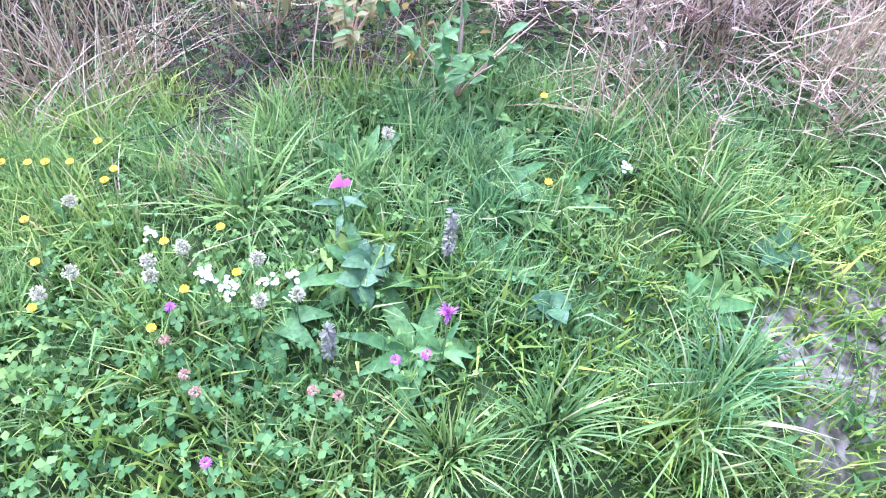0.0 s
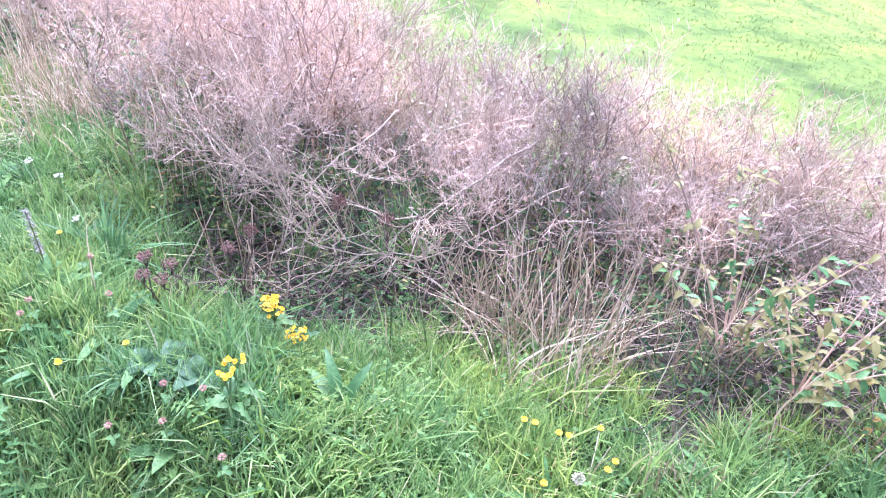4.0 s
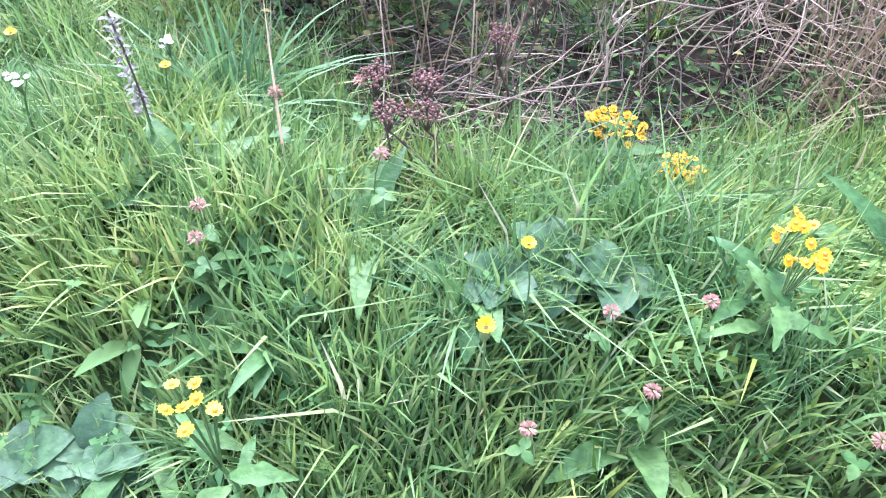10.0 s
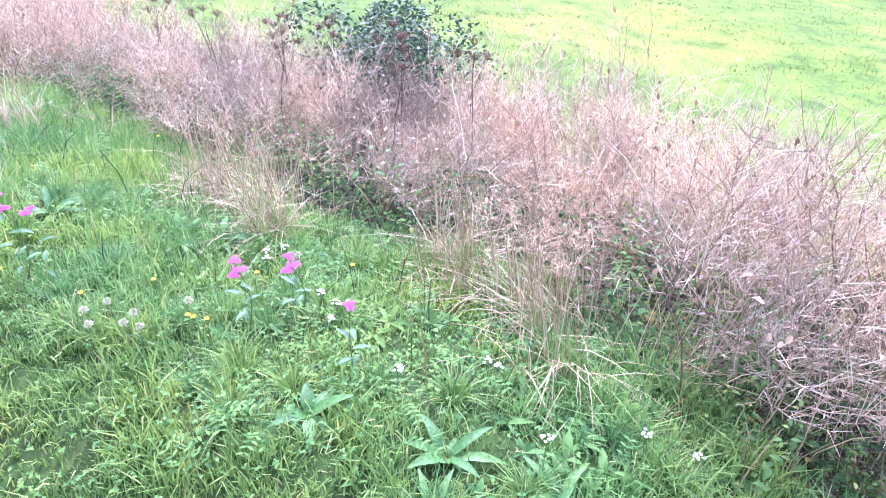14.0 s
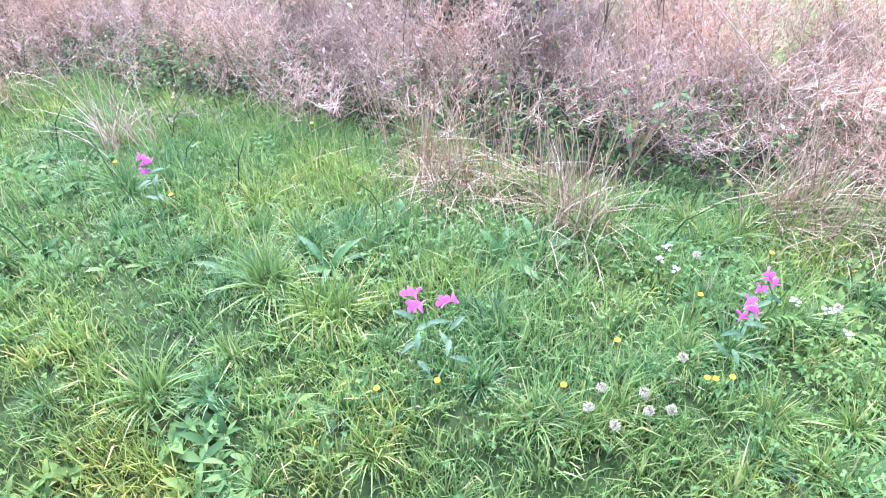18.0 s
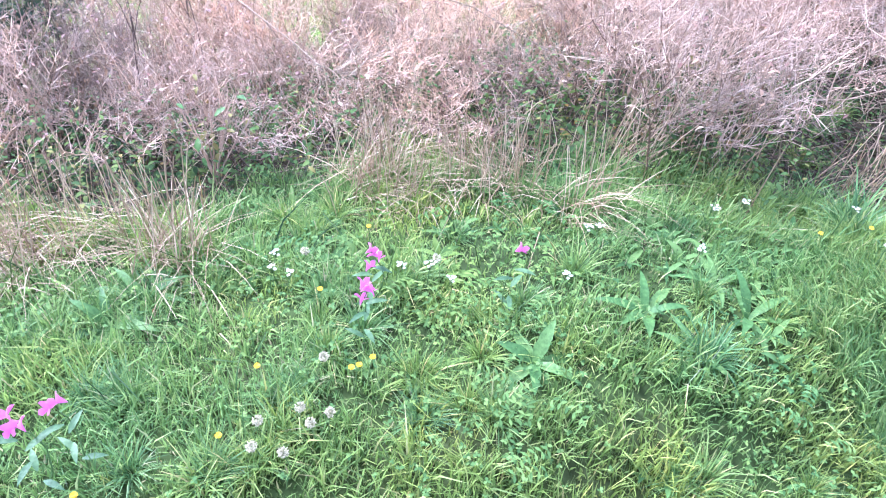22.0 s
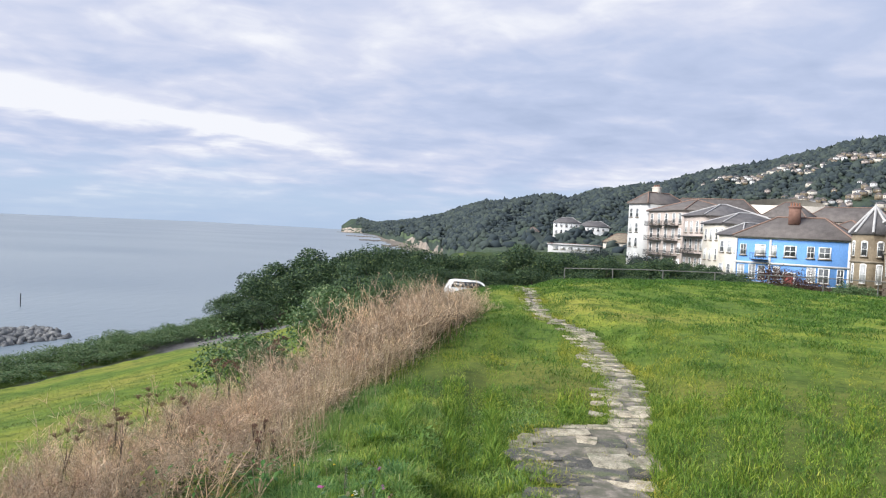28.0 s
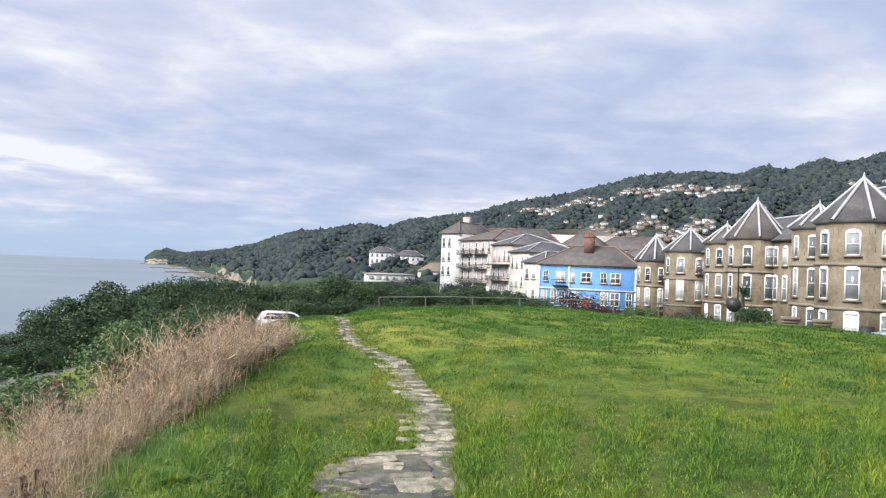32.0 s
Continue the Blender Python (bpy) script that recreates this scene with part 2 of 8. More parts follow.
M["twig"] = foliage("dead_twig", [(0.0, (0.17, 0.115, 0.07)), (0.35, (0.44, 0.325, 0.23)), (0.75, (0.64, 0.495, 0.36)), (1.0, (0.80, 0.66, 0.51))],
                    patch=((0.42, 0.43, 0.45), (1.15, 1.1, 1.02)), patch_scale=1.6, trans=0.15, tint=((0.68, 0.67, 0.67), (1.28, 1.22, 1.14)))
# stems coloured darker than the twigs to paint the hedge's shaded inner gaps
M["twig_low"] = foliage("inner_shade_dead_stem", [(0.0, (0.10, 0.07, 0.045)), (0.6, (0.27, 0.185, 0.115)), (1.0, (0.52, 0.40, 0.27))], trans=0.0)
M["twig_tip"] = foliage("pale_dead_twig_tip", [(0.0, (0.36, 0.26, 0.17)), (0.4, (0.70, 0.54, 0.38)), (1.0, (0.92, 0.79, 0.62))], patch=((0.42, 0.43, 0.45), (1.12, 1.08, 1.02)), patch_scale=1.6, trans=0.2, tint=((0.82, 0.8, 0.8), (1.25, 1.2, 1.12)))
# undergrowth green darkened so the shade below the hedge is in its colour
M["under_leaf"] = foliage("shade_dark_hedge_foot_leaf", [(0.0, (0.028, 0.058, 0.022)), (0.5, (0.046, 0.09, 0.03)), (0.85, (0.078, 0.13, 0.038)), (1.0, (0.2, 0.14, 0.055))], patch=((0.7, 0.8, 0.95), (1.3, 1.1, 0.8)), patch_scale=2.0, spec=0.06, rough=0.8)
M["weed_leaf"] = foliage("hedge_weed_leaf", [(0.0, (0.05, 0.10, 0.035)), (0.6, (0.09, 0.17, 0.05)), (0.9, (0.15, 0.22, 0.06)), (1.0, (0.30, 0.27, 0.09))], spec=0.08, rough=0.75)
# longer clump grass, its green lowered to include the shade among the blades
M["clump_blade"] = foliage("shade_dark_long_clump_blade", [(0.0, (0.032, 0.085, 0.014)), (0.6, (0.075, 0.165, 0.024)), (1.0, (0.17, 0.29, 0.045))])
M["litter_stem"] = foliage("rotting_fallen_stem", [(0.0, (0.03, 0.024, 0.017)), (0.7, (0.095, 0.072, 0.048)), (1.0, (0.30, 0.235, 0.15))], trans=0.0)
M["withered"] = foliage("withered_leaf", [(0.0, (0.16, 0.10, 0.06)), (0.5, (0.40, 0.28, 0.17)), (1.0, (0.66, 0.54, 0.38))], trans=0.25)
M["dark_stem"] = foliage("dark_dead_stem", [(0.0, (0.035, 0.025, 0.02)), (1.0, (0.12, 0.085, 0.065))], trans=0.0)
M["seedhead"] = foliage("brown_seedhead", [(0.0, (0.08, 0.042, 0.03)), (1.0, (0.26, 0.15, 0.105))], trans=0.05)
M["pink"] = foliage("pink_petal", [(0.0, (0.80, 0.20, 0.58)), (1.0, (0.88, 0.36, 0.72))], trans=0.35)
M["purple"] = foliage("purple_floret", [(0.0, (0.33, 0.09, 0.30)), (1.0, (0.55, 0.22, 0.48))], trans=0.3)
M["yellow"] = foliage("yellow_petal", [(0.0, (0.84, 0.47, 0.01)), (1.0, (0.92, 0.66, 0.02))], trans=0.3)
M["orange"] = foliage("orange_petal", [(0.0, (0.75, 0.30, 0.03)), (1.0, (0.85, 0.48, 0.05))], trans=0.3)
M["white_petal"] = foliage("white_petal", [(0.0, (0.42, 0.47, 0.36)), (1.0, (0.66, 0.71, 0.57))], trans=0.3)
M["clock"] = foliage("seed_down", [(0.0, (0.34, 0.33, 0.2)), (1.0, (0.52, 0.51, 0.33))], trans=0.35)
M["rusty"] = foliage("rusty_clover_floret", [(0.0, (0.26, 0.13, 0.085)), (1.0, (0.46, 0.29, 0.20))], trans=0.2)
M["slate_spike"] = foliage("slate_seed_spike", [(0.0, (0.08, 0.085, 0.055)), (1.0, (0.19, 0.19, 0.14))], trans=0.1)


def ground_build(nt, b):
    f = world_noise(nt, 1.1, 5)
    c = ramp(nt, f, [(0.3, (0.03, 0.05, 0.017)), (0.5, (0.05, 0.085, 0.025)), (0.7, (0.085, 0.095, 0.04))])
    f2 = world_noise(nt, 22.0, 4)
    c = mix_col(nt, 1.0, c, ramp(nt, f2, [(0.3, (0.45, 0.45, 0.45)), (0.7, (1.15, 1.15, 1.1))]), "MULTIPLY")
    g = nt.nodes.new("ShaderNodeAttribute")
    g.attribute_name = "cover"
    lawn = ramp(nt, world_noise(nt, 0.16, 5), [(0.32, (0.085, 0.145, 0.03)), (0.48, (0.145, 0.215, 0.037)), (0.6, (0.21, 0.25, 0.046)), (0.72, (0.265, 0.255, 0.062))])
    lawn = mix_col(nt, 1.0, lawn, ramp(nt, world_noise(nt, 1.6, 6), [(0.34, (0.52, 0.6, 0.55)), (0.48, (0.95, 0.95, 0.95)), (0.66, (1.22, 1.15, 1.03))]), "MULTIPLY")
    lawn = mix_col(nt, 1.0, lawn, ramp(nt, world_noise(nt, 9.0, 4), [(0.3, (0.6, 0.62, 0.6)), (0.7, (1.15, 1.12, 1.05))]), "MULTIPLY")
    sp = nt.nodes.new("ShaderNodeSeparateColor")
    nt.links.new(g.outputs["Color"], sp.inputs[0])
    c = mix_col(nt, sp.outputs[0], c, lawn)
    earth = ramp(nt, world_noise(nt, 38.0, 8), [(0.34, (0.07, 0.06, 0.045)), (0.5, (0.16, 0.14, 0.105)), (0.66, (0.30, 0.27, 0.21))])
    c = mix_col(nt, sp.outputs[1], c, earth)
    tar = ramp(nt, world_noise(nt, 6.0, 4), [(0.3, (0.10, 0.10, 0.10)), (0.7, (0.2, 0.19, 0.18))])
    c = mix_col(nt, sp.outputs[2], c, tar)
    # dead-leaf litter, coloured near black to carry the hedge-foot shade too
    litter_shade = ramp(nt, world_noise(nt, 26.0, 6), [(0.3, (0.018, 0.018, 0.011)), (0.5, (0.036, 0.034, 0.02)), (0.68, (0.085, 0.07, 0.042))])
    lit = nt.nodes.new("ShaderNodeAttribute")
    lit.attribute_name = "litter_shade"
    c = mix_col(nt, lit.outputs["Fac"], c, litter_shade)
    nt.links.new(c, b.inputs["Base Color"])
    b.inputs["Roughness"].default_value = 0.95
    b.inputs["Specular IOR Level"].default_value = 0.1
    bump(nt, b, world_noise(nt, 5.0, 6), 0.35, 0.05)


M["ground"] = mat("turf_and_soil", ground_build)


def sea_build(nt, b):
    tc = nt.nodes.new("ShaderNodeNewGeometry")
    mp = node(nt, "ShaderNodeMapping", Scale=(0.10, 0.30, 1.0), Rotation=(0, 0, radians(-35)))
    nt.links.new(tc.outputs["Position"], mp.inputs[0])
    n = node(nt, "ShaderNodeTexNoise", Scale=1.0, Detail=6.0, Roughness=0.6)
    nt.links.new(mp.outputs[0], n.inputs["Vector"])
    big = world_noise(nt, 0.006, 4)
    c = ramp(nt, big, [(0.35, (0.15, 0.19, 0.23)), (0.65, (0.21, 0.25, 0.28))])
    nt.links.new(c, b.inputs["Base Color"])
    b.inputs["Roughness"].default_value = 0.3
    b.inputs["IOR"].default_value = 1.33
    b.inputs["Specular IOR Level"].default_value = 0.24
    bump(nt, b, n.outputs["Fac"], 0.45, 0.6)


M["sea"] = mat("sea_water", sea_build)


def slab_mat(name, stops, *rest, **kw):
    """Worn pale stone: tone by piece, lichen and tar stains, fine pitting."""
    def build(nt, b):
        oi = nt.nodes.new("ShaderNodeObjectInfo")
        c = ramp(nt, world_noise(nt, 9.0, 6), stops)
        c = mix_col(nt, 1.0, c, ramp(nt, oi.outputs["Random"], [(0.0, (0.42, 0.42, 0.38)), (0.5, (0.85, 0.85, 0.81)), (1.0, (1.2, 1.15, 1.08))]), "MULTIPLY")
        moss = ramp(nt, world_noise(nt, 5.0, 6), [(0.54, (0, 0, 0)), (0.66, (0.8, 0.8, 0.8))])
        c = mix_col(nt, moss, c, (0.12, 0.14, 0.07))
        c = mix_col(nt, 1.0, c, ramp(nt, world_noise(nt, 70.0, 4), [(0.32, (0.5, 0.5, 0.48)), (0.62, (1.08, 1.08, 1.05))]), "MULTIPLY")
        nt.links.new(c, b.inputs["Base Color"])
        b.inputs["Roughness"].default_value = 0.92
        bump(nt, b, world_noise(nt, 45.0, 5), 0.7, 0.012)
    return mat(name, build)


M["slab"] = slab_mat("weathered_pale_stone", [(0.3, (0.24, 0.215, 0.165)), (0.5, (0.43, 0.39, 0.315)), (0.72, (0.62, 0.57, 0.475))], 5.0, 0.9, 30, 0.5, 0.01, vary=0.2)
M["dark_slab"] = slab_mat("dark_tar_slab", [(0.35, (0.09, 0.09, 0.088)), (0.56, (0.15, 0.145, 0.135)), (0.64, (0.42, 0.36, 0.29))])
M["mortar"] = surface("gritty_joint", [(0.3, (0.08, 0.085, 0.055)), (0.5, (0.15, 0.14, 0.105)), (0.7, (0.36, 0.31, 0.26))], 6.0, 0.95, 60, 0.6, 0.01)
M["rock"] = surface("grey_armour_rock", [(0.25, (0.09, 0.10, 0.11)), (0.5, (0.19, 0.195, 0.20)), (0.8, (0.34, 0.335, 0.325))], 0.5, 0.9, 2.0, 0.8, 0.15, vary=0.2)
M["blue"] = surface("blue_masonry_paint", [(0.3, (0.14, 0.34, 0.76)), (0.7, (0.20, 0.42, 0.83))], 0.6, 0.7)
M["white_paint"] = surface("white_masonry_paint", [(0.3, (0.66, 0.66, 0.66)), (0.7, (0.80, 0.80, 0.79))], 0.7, 0.7)
M["cream_paint"] = surface("cream_masonry_paint", [(0.3, (0.64, 0.58, 0.49)), (0.7, (0.76, 0.71, 0.62))], 0.7, 0.7)
M["pink_paint"] = surface("faded_pink_render", [(0.3, (0.48, 0.40, 0.36)), (0.7, (0.60, 0.52, 0.47))], 0.7, 0.8)
M["stone_wall"] = surface("buff_stone_wall", [(0.28, (0.155, 0.12, 0.082)), (0.5, (0.275, 0.222, 0.152)), (0.75, (0.40, 0.335, 0.24))], 0.5, 0.9, 3.0, 0.35, 0.03, vary=0.14)
M["quoin"] = surface("grey_quoin_stone", [(0.3, (0.235, 0.20, 0.15)), (0.7, (0.37, 0.32, 0.245))], 1.5, 0.9, vary=0.12)
M["sandstone"] = surface("weathered_sandstone", [(0.3, (0.20, 0.16, 0.11)), (0.7, (0.38, 0.32, 0.24))], 1.2, 0.9, vary=0.2)
M["slate_roof"] = surface("grey_slate_roof", [(0.3, (0.085, 0.08, 0.085)), (0.7, (0.17, 0.16, 0.16))], 0.8, 0.75, 6.0, 0.4, 0.03, vary=0.15)
M["brown_roof"] = surface("brown_slate_roof", [(0.3, (0.115, 0.10, 0.093)), (0.7, (0.195, 0.172, 0.158))], 0.8, 0.8, 6.0, 0.4, 0.03, vary=0.15)
M["foreshore"] = surface("wet_brown_foreshore", [(0.3, (0.10, 0.085, 0.065)), (0.5, (0.18, 0.15, 0.115)), (0.75, (0.29, 0.24, 0.18))], 0.03, 0.85)
M["red_roof"] = surface("red_clay_tile", [(0.3, (0.24, 0.10, 0.065)), (0.7, (0.38, 0.18, 0.11))], 0.9, 0.85)
M["ridge_tile"] = surface("dull_terracotta_ridge_tile", [(0.3, (0.24, 0.15, 0.115)), (0.7, (0.34, 0.225, 0.175))], 1.5, 0.85)
M["lead"] = surface("pale_lead_hip", [(0.3, (0.42, 0.41, 0.41)), (0.7, (0.60, 0.59, 0.58))], 1.5, 0.6)
M["frame_white"] = surface("white_window_frame", [(0.3, (0.74, 0.74, 0.74)), (0.7, (0.84, 0.84, 0.83))], 2.0, 0.45, vary=0.03)
M["red_door"] = surface("red_door_paint", [(0.3, (0.24, 0.045, 0.04)), (0.7, (0.32, 0.07, 0.06))], 2.0, 0.5)
M["brick"] = surface("red_chimney_brick", [(0.3, (0.19, 0.10, 0.078)), (0.7, (0.29, 0.165, 0.125))], 2.0, 0.9)
M["iron"] = surface("black_iron", [(0.3, (0.02, 0.02, 0.02)), (0.7, (0.05, 0.05, 0.05))], 3.0, 0.5)
M["galv"] = surface("galvanised_rail", [(0.3, (0.36, 0.37, 0.38)), (0.7, (0.5, 0.5, 0.5))], 3.0, 0.45, metal=0.6)
M["dull_rail"] = surface("dull_weathered_rail", [(0.3, (0.12, 0.12, 0.115)), (0.7, (0.21, 0.21, 0.2))], 3.0, 0.6)
M["dark_fence"] = surface("dark_stained_board", [(0.3, (0.025, 0.02, 0.018)), (0.7, (0.06, 0.05, 0.045))], 3.0, 0.8)
M["pale_wood"] = surface("silvered_wood", [(0.3, (0.34, 0.31, 0.27)), (0.7, (0.5, 0.46, 0.41))], 3.0, 0.9)
M["bench_wood"] = surface("dark_bench_wood", [(0.3, (0.05, 0.035, 0.025)), (0.7, (0.12, 0.085, 0.06))], 4.0, 0.8)
M["tyre"] = surface("tyre_rubber", [(0.3, (0.02, 0.02, 0.02)), (0.7, (0.035, 0.035, 0.035))], 8.0, 0.9)
M["car_white"] = surface("white_car_paint", [(0.3, (0.78, 0.78, 0.78)), (0.7, (0.83, 0.83, 0.83))], 0.5, 0.25, vary=0.02)
M["car_silver"] = surface("silver_blue_car_paint", [(0.3, (0.38, 0.45, 0.50)), (0.7, (0.44, 0.51, 0.56))], 0.5, 0.25, vary=0.02, metal=0.3)
M["cliff"] = surface("pale_chalky_cliff", [(0.3, (0.20, 0.165, 0.13)), (0.55, (0.36, 0.305, 0.25)), (0.8, (0.52, 0.455, 0.39))], 0.05, 0.95, 0.2, 0.6, 2.0)
M["hill"] = surface("hillside_scrub", [(0.3, (0.022, 0.038, 0.028)), (0.5, (0.034, 0.058, 0.036)), (0.75, (0.07, 0.10, 0.045))], 0.012, 0.95, 0.12, 0.8, 3.0, vary=0.2)
# distance haze is painted into these leaves as a lighter blue-grey tint
M["hazed_tree"] = foliage("haze_tinted_far_leaf", [(0.0, (0.028, 0.04, 0.048)), (0.5, (0.043, 0.058, 0.06)), (1.0, (0.068, 0.086, 0.072))], trans=0.0, rough=0.9)
M["ever_leaf"] = foliage("dark_evergreen_leaf", [(0.0, (0.022, 0.046, 0.026)), (0.55, (0.05, 0.09, 0.044)), (0.9, (0.095, 0.148, 0.056)), (1.0, (0.16, 0.20, 0.07))], trans=0.15, rough=0.6)
M["scrub_leaf"] = foliage("cliff_scrub_leaf", [(0.0, (0.045, 0.095, 0.038)), (0.6, (0.09, 0.155, 0.055)), (1.0, (0.20, 0.245, 0.115))], trans=0.15)
M["bark"] = surface("grey_bark", [(0.3, (0.07, 0.06, 0.05)), (0.7, (0.15, 0.13, 0.11))], 4.0, 0.95, 20, 0.6, 0.02)


def glass_build(nt, b):
    oi = nt.nodes.new("ShaderNodeObjectInfo")
    # pale panes: curtains and sky reflections both put into the base colour
    c = ramp(nt, oi.outputs["Random"], [(0.0, (0.05, 0.055, 0.06)), (0.4, (0.14, 0.15, 0.16)), (0.62, (0.36, 0.37, 0.38)), (1.0, (0.66, 0.66, 0.64))])
    nt.links.new(c, b.inputs["Base Color"])
    b.inputs["Roughness"].default_value = 0.06
    b.inputs["Specular IOR Level"].default_value = 0.6


M["glass"] = mat("window_glass", glass_build)
M["car_glass"] = surface("tinted_car_glass", [(0.3, (0.03, 0.035, 0.04)), (0.7, (0.06, 0.065, 0.07))], 1.0, 0.2, vary=0.02)

# ---- mesh helpers ----
rng = np.random.default_rng(7)


def mesh_np(name, verts, faces, material, smooth=False):
    """A mesh from arrays: verts (n, 3) and a list of face arrays (m, k)."""
    me = bpy.data.meshes.new(name)
    verts = np.asarray(verts, np.float32).reshape(-1, 3)
    faces = [np.asarray(f, np.int32) for f in faces if len(f)]
    me.vertices.add(len(verts))
    me.vertices.foreach_set("co", verts.ravel())
    loops = np.concatenate([f.ravel() for f in faces])
    sizes = np.concatenate([np.full(len(f), f.shape[1], np.int32) for f in faces])
    me.loops.add(len(loops))
    me.loops.foreach_set("vertex_index", loops)
    me.polygons.add(len(sizes))
    me.polygons.foreach_set("loop_start", np.r_[0, np.cumsum(sizes)[:-1]].astype(np.int32))
    me.polygons.foreach_set("loop_total", sizes)
    if smooth:
        me.polygons.foreach_set("use_smooth", np.ones(len(sizes), bool))
    me.update(calc_edges=True)
    me.validate()
    me.materials.append(material)
    return me


def part(name, data, material, parent, label=""):
    """One mesh object under a thing or a part. data: a bmesh, a mesh, or (verts, faces)."""
    if isinstance(data, bmesh.types.BMesh):
        me = bpy.data.meshes.new(name)
        data.to_mesh(me)
        data.free()
        me.materials.append(material)
    elif isinstance(data, tuple):
        me = mesh_np(name, data[0], data[1], material)
    else:
        me = data
    ob = new(name, me)
    ob.parent = parent
    if label:
        ob["label"] = label
    return ob


def thing(name, m, label, category, group="", kind=""):
    ob = new(name)
    ob.empty_display_size = 0.1
    ob.matrix_world = m
    return tagged(ob, label, category, group, kind)


class Geo:
    """Collects vertices and faces of one mesh."""
    def __init__(self):
        self.v, self.f, self.n = [], [], 0

    def add(self, v, faces):
        v = np.asarray(v, float).reshape(-1, 3)
        self.v.append(v)
        self.f += [np.asarray(f) + self.n for f in faces if len(f)]
        self.n += len(v)
        return self

    def box(self, lo, hi, m=None):
        x0, y0, z0 = lo
        x1, y1, z1 = hi
        v = np.array([(x0, y0, z0), (x1, y0, z0), (x1, y1, z0), (x0, y1, z0), (x0, y0, z1), (x1, y0, z1), (x1, y1, z1), (x0, y1, z1)], float)
        if m is not None:
            v = v @ np.array(m.to_3x3()).T + np.array(m.translation)
        return self.add(v, [np.array([(0, 3, 2, 1), (4, 5, 6, 7), (0, 1, 5, 4), (1, 2, 6, 5), (2, 3, 7, 6), (3, 0, 4, 7)])])

    def tubes(self, pts, rad, sides=3, cap=False):
        """pts (n, k, 3), rad (n, k)."""
        v, f = tube_arrays(np.asarray(pts, float), np.asarray(rad, float), sides)
        return self.add(v, [f])

    def data(self):
        by = {}
        for f in self.f:
            by.setdefault(f.shape[1], []).append(f)
        return np.concatenate(self.v), [np.concatenate(x) for x in by.values()]


def unit(v):
    return v / np.maximum(np.linalg.norm(v, axis=-1, keepdims=True), 1e-9)


def tube_arrays(pts, rad, sides=3):
    n, k, _ = pts.shape
    d = np.gradient(pts, axis=1)
    d = unit(d)
    ref = np.where(np.abs(d[:, :1, 2:]) > 0.9, np.array([1.0, 0, 0]), np.array([0, 0, 1.0]))
    a = unit(np.cross(d, np.broadcast_to(ref, d.shape)))
    b = np.cross(d, a)
    ang = np.arange(sides) * 2 * np.pi / sides
    v = pts[:, :, None] + rad[:, :, None, None] * (np.cos(ang)[:, None] * a[:, :, None] + np.sin(ang)[:, None] * b[:, :, None])
    idx = np.arange(n * k * sides).reshape(n, k, sides)
    q = np.stack([idx[:, :-1], np.roll(idx, -1, 2)[:, :-1], np.roll(idx, -1, 2)[:, 1:], idx[:, 1:]], -1).reshape(-1, 4)
    return v.reshape(-1, 3), q


def blade_arrays(base, h, w, az, lean, seg=3, twist=0.0, face=None):
    """Grass blades that taper and bow over. base (n, 3); h, w, az, lean (n,)."""
    n = len(base)
    t = np.linspace(0, 1, seg + 1)
    out = np.stack([np.cos(az), np.sin(az), np.zeros(n)], -1)
    fa = az + np.pi / 2 + (rng.normal(0, 0.7, n) if face is None else face)
    side = np.stack([np.cos(fa), np.sin(fa), np.zeros(n)], -1)
    reach = (h * lean)[:, None] * t ** 1.8
    up = h[:, None] * (t - 0.42 * np.minimum(lean, 1.6)[:, None] * t ** 2.4)
    c = base[:, None] + out[:, None] * reach[..., None] + np.array([0, 0, 1.0]) * up[..., None]
    hw = 0.5 * w[:, None] * np.array([0.75, *np.maximum(0.0, 1 - t[1:-1] ** 2.2), 0])
    left, right = c - side[:, None] * hw[..., None], c + side[:, None] * hw[..., None]
    v = np.concatenate([np.stack([left[:, :seg], right[:, :seg]], 2).reshape(n, -1, 3), c[:, seg:]], 1)
    per = 2 * seg + 1
    o = np.arange(n)[:, None] * per
    quads = np.concatenate([o + np.array([2 * i, 2 * i + 1, 2 * i + 3, 2 * i + 2]) for i in range(seg - 1)]) if seg > 1 else np.zeros((0, 4), int)
    tris = o + np.array([2 * seg - 2, 2 * seg - 1, 2 * seg])
    return v.reshape(-1, 3), [quads, tris]


